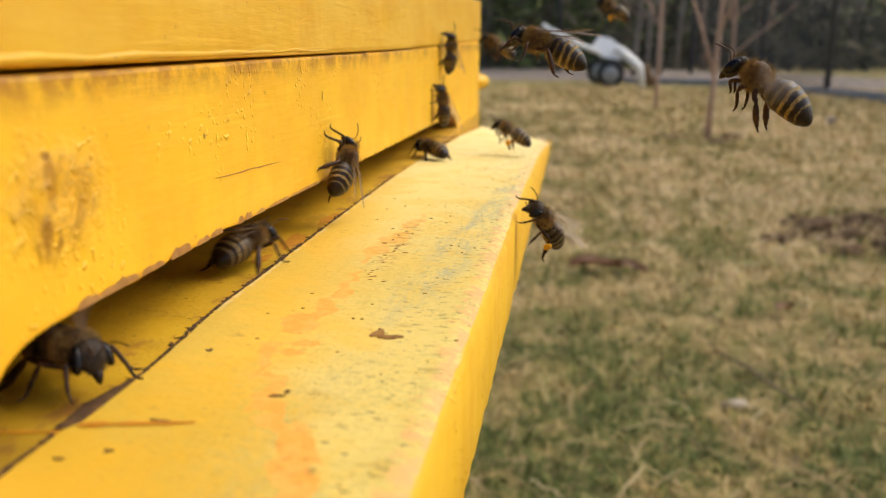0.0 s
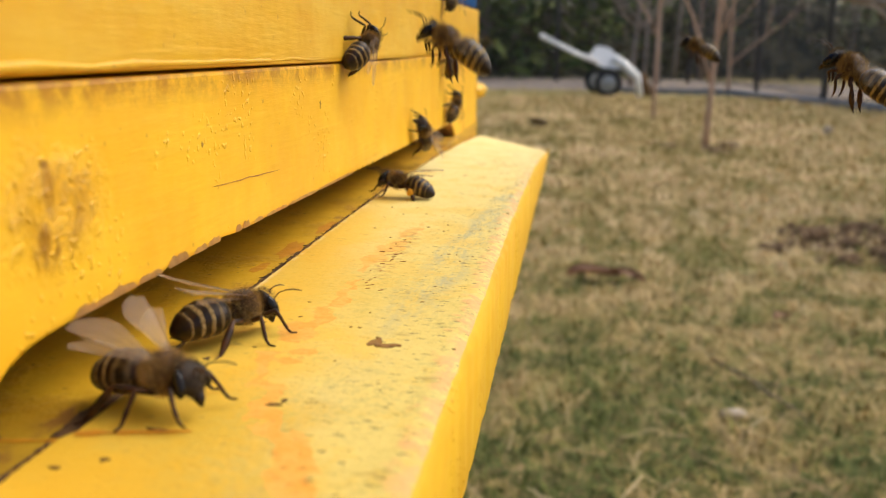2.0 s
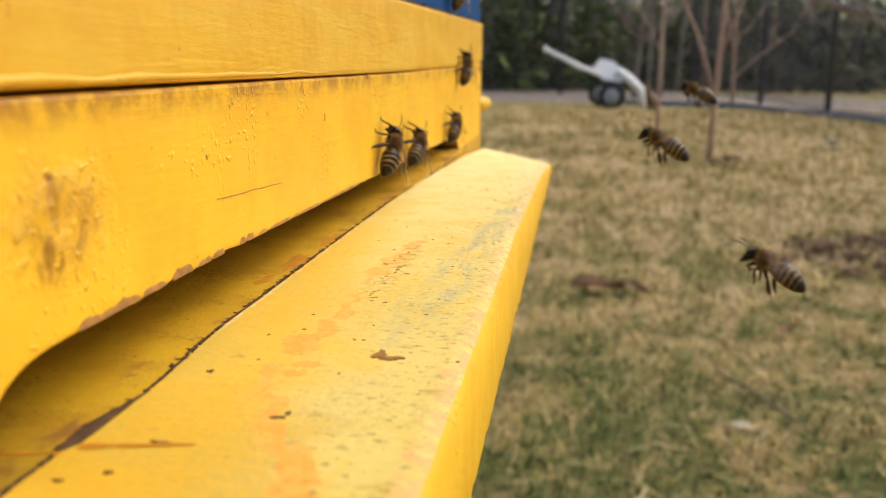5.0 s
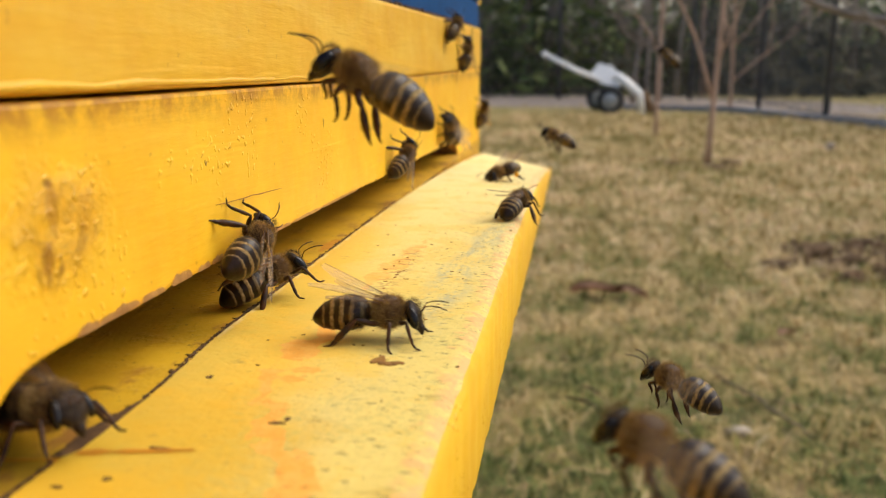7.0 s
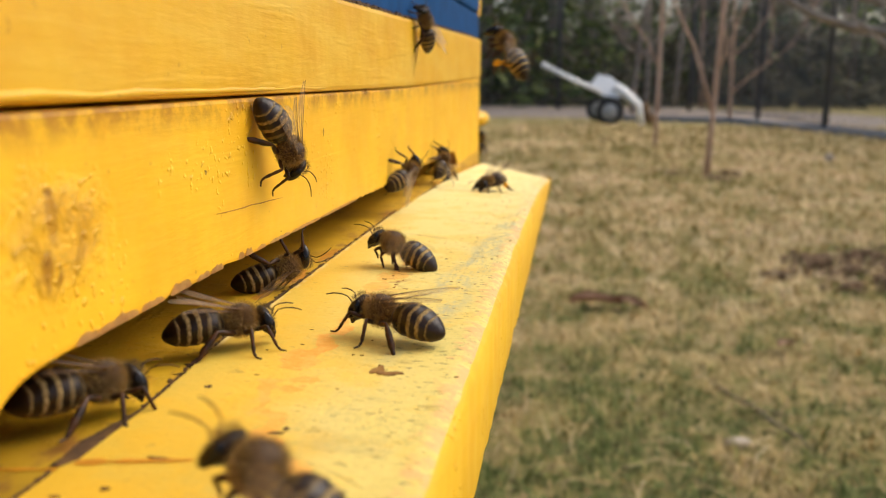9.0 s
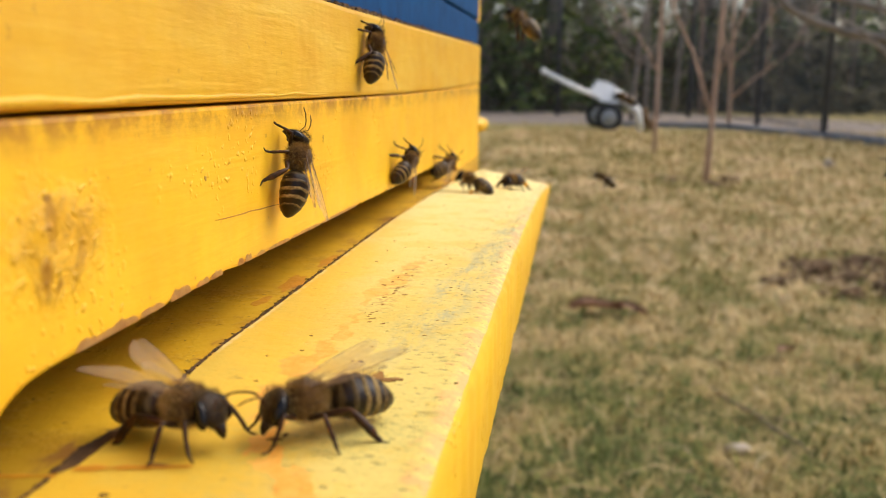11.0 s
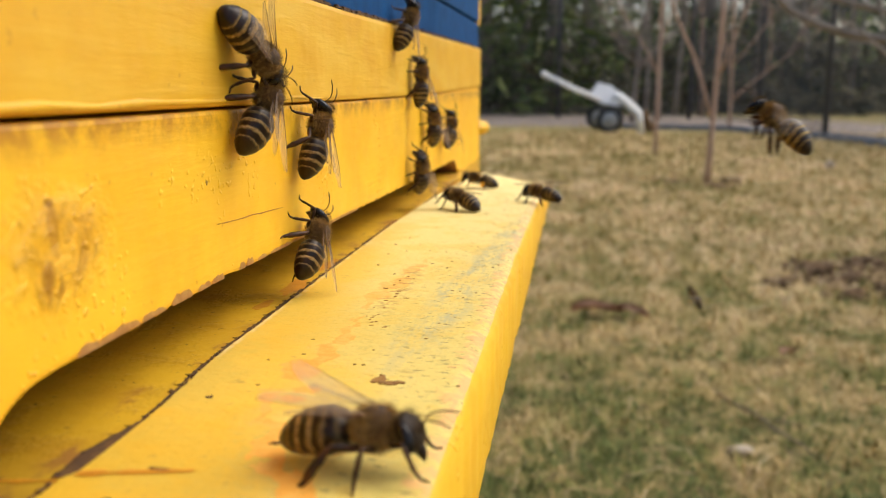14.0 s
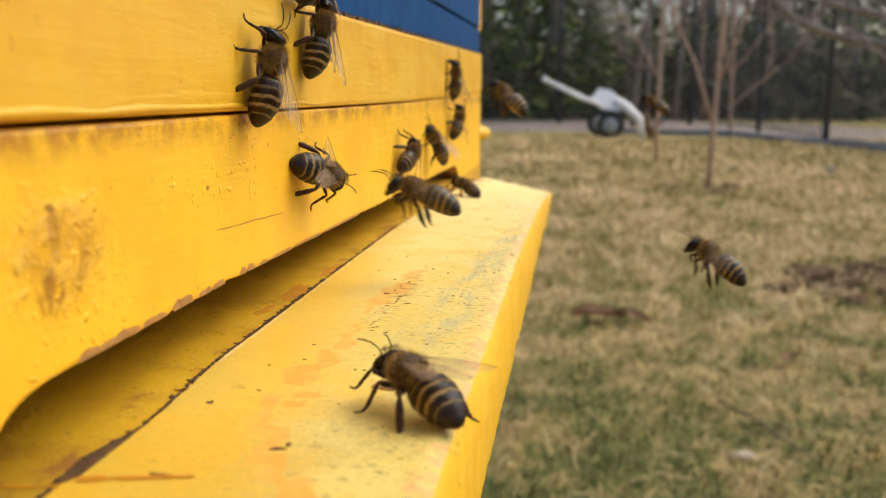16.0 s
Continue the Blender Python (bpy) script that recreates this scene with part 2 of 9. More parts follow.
def ground_material():
    m = Mat("lawn_soil", 0.95, spec=0.1)
    big, mid, fine = m.noise(0.8, 4), m.noise(6, 5, 0.65), m.noise(55, 5, 0.7)
    straw, green, soil = (0.42, 0.315, 0.14), (0.27, 0.245, 0.075), (0.25, 0.17, 0.08)
    c = m.mix(m.step(mid, 0.36, 0.62), straw, green)
    c = m.mix(m.math("MULTIPLY", m.step(big, 0.45, 0.65), 0.55), c, straw)
    c = m.mix(m.math("MULTIPLY", m.step(fine, 0.50, 0.70), 0.7), c, soil)
    m.color(c)
    m.bump(fine, 0.8, 0.02)
    return m.mat


def abdomen_material():
    """Black-brown plates; rings of tan felt on the hinder ones, scalloped towards the flanks."""
    m = Mat("abdomen_plates", 0.34, spec=0.27)
    x, y, z = m.axis("X"), m.axis("Y"), m.axis("Z")
    flank = m.math("MULTIPLY", m.math("ABSOLUTE", y), 1000.0)
    teeth = m.math("MULTIPLY", m.math("SINE", m.math("MULTIPLY", flank, 2.6)), 0.10)
    wob = m.math("ADD", m.math("MULTIPLY", x, 1000.0), m.math("ADD", teeth, m.math("MULTIPLY", m.math("SUBTRACT", m.noise(1500, 3), 0.5), 0.42)))
    phase = m.math("FRACT", m.math("DIVIDE", m.math("ADD", wob, 20.95), 1.16))
    band = m.math("MULTIPLY", m.step(phase, 0.44, 0.66), m.math("SUBTRACT", 1.0, m.step(phase, 0.86, 1.0)))
    along = m.math("MULTIPLY", m.step(wob, -5.15, -4.75), m.math("SUBTRACT", 1.0, m.math("MULTIPLY", m.step(wob, -2.6, -1.2), 0.72)))
    band = m.math("MULTIPLY", band, m.math("MULTIPLY", along, m.math("ADD", 0.62, m.math("MULTIPLY", m.noise(420, 2), 0.6))))
    dark = m.mix(m.step(m.noise(700, 4), 0.3, 0.7), (0.011, 0.006, 0.003), (0.030, 0.014, 0.005))
    amber = m.math("SUBTRACT", 1.0, m.step(z, -0.0022, -0.0008))
    dark = m.mix(m.math("MULTIPLY", amber, 0.45), dark, (0.13, 0.058, 0.014))
    felt = m.mix(m.step(m.noise(2400, 3), 0.35, 0.65), (0.23, 0.145, 0.048), (0.41, 0.285, 0.112))
    m.color(m.mix(m.math("MINIMUM", band, 0.95), dark, felt))
    m.rough(m.math("ADD", 0.34, m.math("MULTIPLY", band, 0.56)))
    m.bump(m.noise(2600, 3), 0.35, 0.0001)
    return m.mat


def wing_material(name, alpha, tint):
    m = Mat(name, 0.36, spec=0.25)
    m.color(tint)
    cells = m.step(m.noise(420, 2, 0.4), 0.35, 0.65)
    m.link(m.math("ADD", alpha * 0.88, m.math("MULTIPLY", cells, alpha * 0.24)), m.bsdf.inputs["Alpha"])
    return m.mat


M_YELLOW = paint_yellow("yellow_paint", YELLOW, YELLOW_DEEP, YELLOW_PALE, 0.12)
M_YELLOW_OLD = paint_yellow("faded_yellow_paint", (0.77, 0.43, 0.016), (0.72, 0.375, 0.012), (0.82, 0.53, 0.065), 0.6)
M_BOARD = paint_board()
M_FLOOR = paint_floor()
M_BLUE = plain("blue_paint", (0.004, 0.066, 0.205), (0.003, 0.045, 0.15), 120, 0.65, 0.3, spec=0.1)
M_DARKWOOD = plain("bare_dark_wood", (0.10, 0.055, 0.02), (0.05, 0.025, 0.01), 90, 0.85, 0.4)
M_FLAKE = plain("flaked_bare_wood", (0.70, 0.42, 0.13), (0.55, 0.30, 0.085), 500, 0.8, 0.4, 0.0002)
M_GRIME = plain("dried_grime", (0.15, 0.075, 0.020), (0.065, 0.032, 0.010), 600, 0.85, 0.4, 0.0002)
M_PROPOLIS = plain("dried_propolis", (0.36, 0.19, 0.04), (0.22, 0.10, 0.025), 700, 0.5, 0.4, 0.0002)
M_RUST = plain("rust_brown_fleck", (0.46, 0.20, 0.05), (0.26, 0.11, 0.03), 900, 0.8, 0.3, 0.0002)
M_STAIN = plain("knot_stain", (0.60, 0.26, 0.012), (0.50, 0.20, 0.012), 500, 0.5, 0.4, 0.0003)
M_GROUND = ground_material()
def blade_material():
    """Straw, olive and green blades; the lawn's own drier and greener patches show through."""
    m = Mat("grass_blades", 0.75, spec=0.2)
    r = m.nt.nodes.new("ShaderNodeNewGeometry").outputs["Random Per Island"]
    patch = m.math("ADD", m.noise(1.3, 3, 0.6), m.math("ADD", m.math("MULTIPLY", m.math("SUBTRACT", m.noise(7.0, 4, 0.65), 0.5), 1.5), m.math("MULTIPLY", m.math("SUBTRACT", m.noise(24.0, 3, 0.65), 0.5), 0.9)))
    f = m.math("ADD", m.math("MULTIPLY", r, 0.47), m.math("MULTIPLY", m.step(patch, 0.37, 0.63), 0.53))
    f = m.math("ADD", f, m.math("MULTIPLY", m.math("SUBTRACT", 1.0, m.step(m.math("ABSOLUTE", m.axis("Y")), 1.0, 2.4)), 0.28))
    f = m.math("SUBTRACT", f, m.math("MULTIPLY", m.step(m.axis("Y"), 1.7, 3.2), 0.09))
    m.color(m.ramp(f, [(0.0, (0.84, 0.65, 0.37)), (0.28, (0.66, 0.47, 0.215)), (0.48, (0.51, 0.355, 0.135)),
                       (0.62, (0.32, 0.238, 0.068)), (0.78, (0.205, 0.205, 0.046)), (1.0, (0.105, 0.125, 0.026))]))
    return m.mat


M_BLADE = blade_material()
M_STRAW = random_tint("dead_stems", [(0.0, (0.26, 0.17, 0.07)), (0.6, (0.42, 0.30, 0.13)), (1.0, (0.58, 0.44, 0.23))], 0.8)
M_PATH = plain("packed_gravel", (0.30, 0.24, 0.19), (0.23, 0.185, 0.15), 9, 0.95, 0.5, 0.01)
M_EDGING = plain("slate_blue_edging", (0.21, 0.225, 0.26), (0.165, 0.18, 0.21), 12, 0.7, 0.2)
M_BARK = plain("young_bark", (0.56, 0.37, 0.26), (0.42, 0.27, 0.19), 40, 0.9, 0.5, 0.003, vec=(1, 1, 0.3))
M_UNDERGROWTH = random_tint("undergrowth_leaves", [
    (0.0, (0.035, 0.040, 0.022)), (0.5, (0.075, 0.065, 0.038)), (1.0, (0.12, 0.105, 0.055))], 0.9)
M_CUT = plain("bare_cut_wood", (0.40, 0.20, 0.06), (0.28, 0.135, 0.04), 200, 0.9, 0.4)
M_BARK_GREY = plain("grey_bark", (0.32, 0.265, 0.22), (0.21, 0.175, 0.145), 25, 0.95, 0.5, 0.004, vec=(1, 1, 0.3))
M_NEEDLES = random_tint("conifer_needles", [
    (0.0, (0.030, 0.055, 0.014)), (0.45, (0.082, 0.125, 0.028)), (1.0, (0.24, 0.27, 0.070))], 0.7)
M_SCRUB = random_tint("leafless_scrub", [
    (0.0, (0.13, 0.108, 0.085)), (0.6, (0.23, 0.195, 0.155)), (1.0, (0.40, 0.33, 0.26))], 0.9)
M_WIRE = plain("black_coated_wire", (0.05, 0.052, 0.056), (0.07, 0.072, 0.078), 20, 0.5, 0)
M_WHITE = plain("white_cart_enamel", (0.93, 0.90, 0.85), (0.86, 0.83, 0.78), 6, 0.5, 0.2, 0.002)
M_TUBE = plain("galvanised_tube", (0.45, 0.44, 0.42), (0.36, 0.35, 0.33), 20, 0.4, 0, metal=0.3)
M_RUBBER = plain("tyre_rubber", (0.018, 0.018, 0.018), (0.03, 0.03, 0.03), 30, 0.85, 0.2, 0.002)
M_RIM = plain("grey_wheel_rim", (0.42, 0.42, 0.41), (0.34, 0.34, 0.33), 30, 0.6, 0)
M_CLOD = plain("turned_earth", (0.22, 0.128, 0.06), (0.11, 0.064, 0.03), 40, 1.0, 0.8, 0.01)
M_DEADLEAF = plain("dead_leaf", (0.47, 0.28, 0.17), (0.27, 0.14, 0.08), 60, 0.8, 0.3, 0.002)
M_STONE = plain("pale_stone", (0.52, 0.43, 0.32), (0.40, 0.32, 0.23), 30, 0.8, 0.4, 0.004)
M_TWIG = plain("grey_twig", (0.30, 0.22, 0.12), (0.20, 0.145, 0.08), 60, 0.9, 0.3, 0.002)
M_CHITIN = plain("head_chitin", (0.032, 0.018, 0.008), (0.018, 0.010, 0.005), 900, 0.5, 0.3, 0.0001, spec=0.22)
M_LEG = plain("leg_chitin", (0.075, 0.028, 0.007), (0.020, 0.009, 0.004), 900, 0.42, 0.3, 0.0001, spec=0.25)
M_EYE = plain("compound_eye", (0.007, 0.006, 0.006), (0.014, 0.010, 0.008), 900, 0.22, 0, spec=0.28)
M_FUZZ = random_tint("tawny_fuzz", [
    (0.0, (0.11, 0.055, 0.012)), (0.5, (0.37, 0.215, 0.055)), (1.0, (0.76, 0.52, 0.21))], 0.85)
M_FACE_FUZZ = random_tint("grey_face_fuzz", [
    (0.0, (0.05, 0.032, 0.014)), (1.0, (0.30, 0.21, 0.10))], 0.85)
M_THORAX = plain("thorax_felt", (0.085, 0.043, 0.012), (0.040, 0.021, 0.007), 900, 0.7, 0.5, 0.0002)
M_ABDOMEN = abdomen_material()
M_WING = wing_material("wing_membrane", 0.31, (0.47, 0.335, 0.215))
M_BLUR = wing_material("beating_wing_membrane", 0.10, (0.38, 0.26, 0.14))
M_VEIN = plain("wing_vein", (0.12, 0.06, 0.025), (0.09, 0.045, 0.02), 500, 0.5, 0)
M_POLLEN = plain("packed_pollen", (0.86, 0.42, 0.015), (0.74, 0.32, 0.01), 1500, 0.85, 0.5, 0.0002)


# ---- mesh helpers ----
def mesh_of(name, bm, *materials, smooth=True):
    me = bpy.data.meshes.new(name)
    bm.normal_update()
    bm.to_mesh(me)
    bm.free()
    for m in materials:
        me.materials.append(m)
    if smooth:
        me.polygons.foreach_set("use_smooth", [True] * len(me.polygons))
    return me


def part(name, bm, material, parent, label="", smooth=True):
    """One mesh object under a thing or under a part."""
    mats = material if isinstance(material, tuple) else (material,)
    ob = new(name, mesh_of(name, bm, *mats, smooth=smooth))
    ob.parent = parent
    if label:
        ob["label"] = label
    return ob


def loft(bm, rings, seg=12, mat=0):
    """A closed skin through rings (x, y, z, ry, rz) that stand across the x axis."""
    loops = []
    for x, y, z, ry, rz in rings:
        loops.append([bm.verts.new((x, y + ry * math.cos(2 * math.pi * i / seg),
                                    z + rz * math.sin(2 * math.pi * i / seg))) for i in range(seg)])
    for a, b in zip(loops, loops[1:]):
        for i in range(seg):
            j = (i + 1) % seg
            bm.faces.new((a[i], b[i], b[j], a[j])).material_index = mat
    bm.faces.new(loops[0]).material_index = mat
    bm.faces.new(list(reversed(loops[-1]))).material_index = mat


def tube(bm, points, radii, seg=6, mat=0):
    """A closed tapered tube along points."""
    pts = [Vector(p) for p in points]
    loops = []
    side = None
    for i, p in enumerate(pts):
        d = (pts[min(i + 1, len(pts) - 1)] - pts[max(i - 1, 0)]).normalized()
        if side is None:
            side = d.orthogonal().normalized()
        side = (side - d * side.dot(d)).normalized()
        up = d.cross(side)
        r = radii[i]
        loops.append([bm.verts.new(p + (side * math.cos(2 * math.pi * k / seg) + up * math.sin(2 * math.pi * k / seg)) * r)
                      for k in range(seg)])
    for a, b in zip(loops, loops[1:]):
        for k in range(seg):
            j = (k + 1) % seg
            bm.faces.new((a[k], a[j], b[j], b[k])).material_index = mat
    bm.faces.new(list(reversed(loops[0]))).material_index = mat
    bm.faces.new(loops[-1]).material_index = mat


def ball(bm, c, r, seg=12, rings=8, mat=0, rot=None):
    m = Matrix.Translation(c) @ (rot or Matrix()) @ Matrix.Diagonal((*r, 1))
    made = bmesh.ops.create_uvsphere(bm, u_segments=seg, v_segments=rings, radius=1, matrix=m)
    for f in {f for v in made["verts"] for f in v.link_faces}:
        f.material_index = mat


def box(bm, lo, hi, bevel=0.0, mat=0):
    size = [b - a for a, b in zip(lo, hi)]
    mid = [(a + b) / 2 for a, b in zip(lo, hi)]
    made = bmesh.ops.create_cube(bm, size=1, matrix=Matrix.Translation(mid) @ Matrix.Diagonal((*size, 1)))
    if bevel:
        edges = list({e for v in made["verts"] for e in v.link_edges})
        bmesh.ops.bevel(bm, geom=edges, offset=bevel, segments=2, affect="EDGES", profile=0.6)


def prism(bm, outline, x0, x1, bevel=0.0):
    """An outline of (y, z) points, run from x0 (back) to x1 (front)."""
    back = [bm.verts.new((x0, y, z)) for y, z in outline]
    front = [bm.verts.new((x1, y, z)) for y, z in outline]
    n = len(outline)
    ff = bm.faces.new(front)
    bm.faces.new(list(reversed(back)))
    for i in range(n):
        j = (i + 1) % n
        bm.faces.new((front[i], back[i], back[j], front[j]))
    bmesh.ops.recalc_face_normals(bm, faces=bm.faces[:])
    if bevel:
        bmesh.ops.bevel(bm, geom=list(ff.edges), offset=bevel, segments=2, affect="EDGES", profile=0.6)


def blotch(bm, c, u, v, ru, rv, rnd, thick, n=14, rag=0.35):
    """A thin ragged flake at c, spread along u and v, standing proud by thick."""
    c, u, v = Vector(c), Vector(u).normalized(), Vector(v).normalized()
    w = u.cross(v)
    rim = []
    lobes = [(f, rnd.uniform(0.2, 0.6) * rag, rnd.uniform(0, 6.28)) for f in (2, 3, 5)]
    for i in range(n):
        a = 2 * math.pi * i / n
        k = 1 + sum(h * math.cos(f * a + ph) for f, h, ph in lobes) + rnd.uniform(-0.2, 0.2) * rag
        rim.append(c + u * math.cos(a) * ru * k + v * math.sin(a) * rv * k)
    low = [bm.verts.new(p - w * 0.00015) for p in rim]
    top = [bm.verts.new(c + (p - c) * 0.93 + w * thick) for p in rim]
    bm.faces.new(top)
    for i in range(n):
        j = (i + 1) % n
        bm.faces.new((low[i], low[j], top[j], top[i]))


def thing(name, m, label, category, group="", kind=""):
    ob = new(name)
    ob.empty_display_size = 0.01
    ob.matrix_world = m
    return tagged(ob, label, category, group, kind)


# ---- ground, path, fence ----
def build_ground():
    bm = bmesh.new()
    bmesh.ops.create_grid(bm, x_segments=2, y_segments=2, size=600)
    tagged(new("ground", mesh_of("ground", bm, M_GROUND, smooth=False)),
           "patchy lawn of dry straw-coloured and green grass", "lawn", kind="structure")


def build_blades():
    """Short, half-dead grass in tufts, thickest where one looks closest."""
    rnd = np.random.default_rng(5)
    n = 105000
    y = 0.75 + 8.5 * rnd.random(n) ** 1.9
    x = -0.7 + rnd.random(n) * (1.2 + 0.52 * y)
    loose = rnd.random(n) < 0.35
    x = x + loose * rnd.normal(0, 0.6, n)
    y = y + loose * rnd.normal(0, 0.4, n)
    # the same sward all round the hive, thinner
    m = 150000
    x = np.concatenate([x, rnd.normal(0.3, 2.6, m)])
    y = np.concatenate([y, rnd.normal(1.8, 3.0, m)])
    n += m
    keep = ~((x > -0.58) & (x < -0.03) & (y > -0.07) & (y < 0.39)) & (np.hypot(x, y) > 0.22)
    x, y = x[keep], y[keep]
    n = len(x)
    length = (0.016 + 0.040 * rnd.random(n)) * (0.8 + 0.12 * np.abs(y))
    width = (0.0007 + 0.0011 * rnd.random(n)) * (0.8 + 0.25 * np.abs(y))
    az = rnd.random(n) * 2 * np.pi
    lean = 0.55 + 0.95 * rnd.random(n) ** 0.6
    dx, dy = np.cos(az) * np.sin(lean), np.sin(az) * np.sin(lean)
    dz = np.maximum(np.cos(lean), 0.12)
    px, py = -np.sin(az) * width, np.cos(az) * width
    v = np.empty((n, 5, 3))
    v[:, 0] = np.stack([x - px, y - py, np.full(n, -0.002)], 1)
    v[:, 1] = np.stack([x + px, y + py, np.full(n, -0.002)], 1)
    mx, my, mz = x + dx * length * 0.55, y + dy * length * 0.55, dz * length * 0.65
    v[:, 2] = np.stack([mx + px * 0.8, my + py * 0.8, mz], 1)
    v[:, 3] = np.stack([mx - px * 0.8, my - py * 0.8, mz], 1)
    v[:, 4] = np.stack([x + dx * length * 1.05, y + dy * length * 1.05, dz * length * 0.75], 1)
    i = np.arange(n)[:, None] * 5
    quads = np.hstack([i, i + 1, i + 2, i + 3])
    tris = np.hstack([i + 3, i + 2, i + 4])
    me = bpy.data.meshes.new("grass")
    me.from_pydata(v.reshape(-1, 3).tolist(), [], quads.tolist() + tris.tolist())
    me.materials.append(M_BLADE)
    tagged(new("grass", me), "short half-dead grass, straw and olive green", "grass", kind="stuff")


def build_straw():
    """Long dead stems combed flat over the sward."""
    rnd = np.random.default_rng(12)
    n, k = 800, 5
    y = 0.85 + 3.2 * rnd.random(n) ** 1.5
    x = -0.4 + rnd.random(n) * (0.6 + 0.55 * y)
    az = rnd.random(n) * 2 * np.pi
    curl = rnd.normal(0, 0.5, n)
    length = 0.035 + 0.065 * rnd.random(n)
    width = 0.0006 + 0.0009 * rnd.random(n)
    px, py, verts = x.copy(), y.copy(), []
    for i in range(k):
        a = az + curl * i / (k - 1)
        z = 0.016 + 0.014 * np.sin(np.pi * i / (k - 1)) * rnd.random(n)
        w = width * (1 - 0.6 * abs(i / (k - 1) - 0.4))
        verts.append(np.stack([px - np.sin(a) * w, py + np.cos(a) * w, z], 1))
        verts.append(np.stack([px + np.sin(a) * w, py - np.cos(a) * w, z + 0.0006], 1))
        px, py = px + np.cos(a) * length / (k - 1), py + np.sin(a) * length / (k - 1)
    v = np.stack(verts, 1).reshape(-1, 3)
    base = np.arange(n)[:, None] * 2 * k
    faces = np.concatenate([np.hstack([base + 2 * i, base + 2 * i + 1, base + 2 * i + 3, base + 2 * i + 2]) for i in range(k - 1)])
    me = bpy.data.meshes.new("straw")
    me.from_pydata(v.tolist(), [], faces.tolist())
    me.materials.append(M_STRAW)
    tagged(new("straw", me), "bleached dead grass stems lying on the lawn", "straw", kind="stuff")


def build_path():
    bm = bmesh.new()
    ring = [(-40, 10.5), (0.6, 10.7), (1.9, 10.4), (3.2, 6.0), (5.6, 0.0), (9.0, 0.0), (5.6, 7.5), (3.6, 13.0), (1.5, 14.6), (-40, 14.6)]
    bm.faces.new([bm.verts.new((x, y, 0.006)) for x, y in ring])
    tagged(new("gravel_path", mesh_of("gravel_path", bm, M_PATH, smooth=False)),
           "pale packed gravel path along the lawn's edge", "path", kind="structure")
    bm = bmesh.new()
    pts = [(-14.0, 10.3), (0.55, 10.45), (1.75, 10.1), (2.30, 8.4), (2.60, 7.4), (3.4, 4.2), (4.6, 0.5)]
    for (x0, y0), (x1, y1) in zip(pts[1:], pts[2:]):
        d = Vector((x1 - x0, y1 - y0, 0))
        nrm = Vector((d.y, -d.x, 0)).normalized() * 0.05
        lo = [(x0, y0), (x1, y1)]
        q = []
        for s in (1, -1):
            for (px, py) in lo:
                for z in (-0.01, 0.055):
                    q.append(bm.verts.new((px + nrm.x * s, py + nrm.y * s, z)))
        bmesh.ops.convex_hull(bm, input=q)
    tagged(new("lawn_edging", mesh_of("lawn_edging", bm, M_EDGING, smooth=False)),
           "low slate-blue edging between lawn and path", "edging", kind="structure")


def build_fence():
    """A black wire fence that follows the path and turns along the wood."""
    fence = thing("wire_fence", pose(0, 0, 0), "tall black wire-mesh fence with slim black posts", "fence")
    line = [(4.6, 1.0), (3.5, 4.3), (2.66, 7.4), (2.28, 8.55), (2.15, 10.95), (1.65, 13.4), (-2.2, 13.8), (-6.0, 14.1), (-10.0, 14.4)]
    posts = []
    for (x0, y0), (x1, y1) in zip(line, line[1:]):
        k = max(1, round(math.hypot(x1 - x0, y1 - y0) / 2.4))
        posts += [(x0 + (x1 - x0) * i / k, y0 + (y1 - y0) * i / k) for i in range(k)]
    posts.append(line[-1])
    bm = bmesh.new()
    tube(bm, [(0, 0, -0.02), (0, 0, 1.95), (0, 0, 2.0)], [0.030, 0.030, 0.012], 8)
    me = mesh_of("post", bm, M_WIRE)
    for x, y in posts:
        ob = new("post", me)
        ob.parent = fence
        ob.location = (x, y, 0)
    bm = bmesh.new()
    for (x0, y0), (x1, y1) in zip(line, line[1:]):
        a, d = Vector((x0, y0, 0)), Vector((x1 - x0, y1 - y0, 0))
        length = d.length
        d.normalize()
        side = Vector((-d.y, d.x, 0)) * 0.0022
        pitch, h = 0.075, 1.85
        k = int((length + h) / pitch)
        for i in range(k):
            for sgn in (1, -1):
                s0 = -h + i * pitch
                s1 = s0 + h
                c0, c1 = max(s0, 0), min(s1, length)
                if c1 <= c0:
                    continue
                z0, z1 = c0 - s0, c1 - s0
                if sgn < 0:
                    z0, z1 = h - z0, h - z1
                p, q = a + d * c0 + Vector((0, 0, z0 + 0.05)), a + d * c1 + Vector((0, 0, z1 + 0.05))
                up = Vector((0, 0, 0.0022))
                vs = [bm.verts.new(p + side), bm.verts.new(p - side + up), bm.verts.new(p - side - up),
                      bm.verts.new(q + side), bm.verts.new(q - side + up), bm.verts.new(q - side - up)]
                for f in ((0, 1, 4, 3), (1, 2, 5, 4), (2, 0, 3, 5)):
                    bm.faces.new([vs[j] for j in f])
    part("wire_mesh", bm, M_WIRE, fence, smooth=False)
    for z in (0.06, 1.9):
        for (x0, y0), (x1, y1) in zip(line, line[1:]):
            bm = bmesh.new()
            tube(bm, [(x0, y0, z), (x1, y1, z)], [0.008, 0.008], 6)
            part("tension_wire", bm, M_WIRE, fence)


# ---- trees ----
def limb_points(rnd, start, direction, length, steps, wander, rise=0.0):
    p, d = Vector(start), Vector(direction).normalized()
    pts = [p.copy()]
    for _ in range(steps):
        d = (d + Vector((rnd.gauss(0, wander), rnd.gauss(0, wander), rnd.gauss(0, wander) + rise))).normalized()
        p = p + d * (length / steps)
        pts.append(p.copy())
    return pts


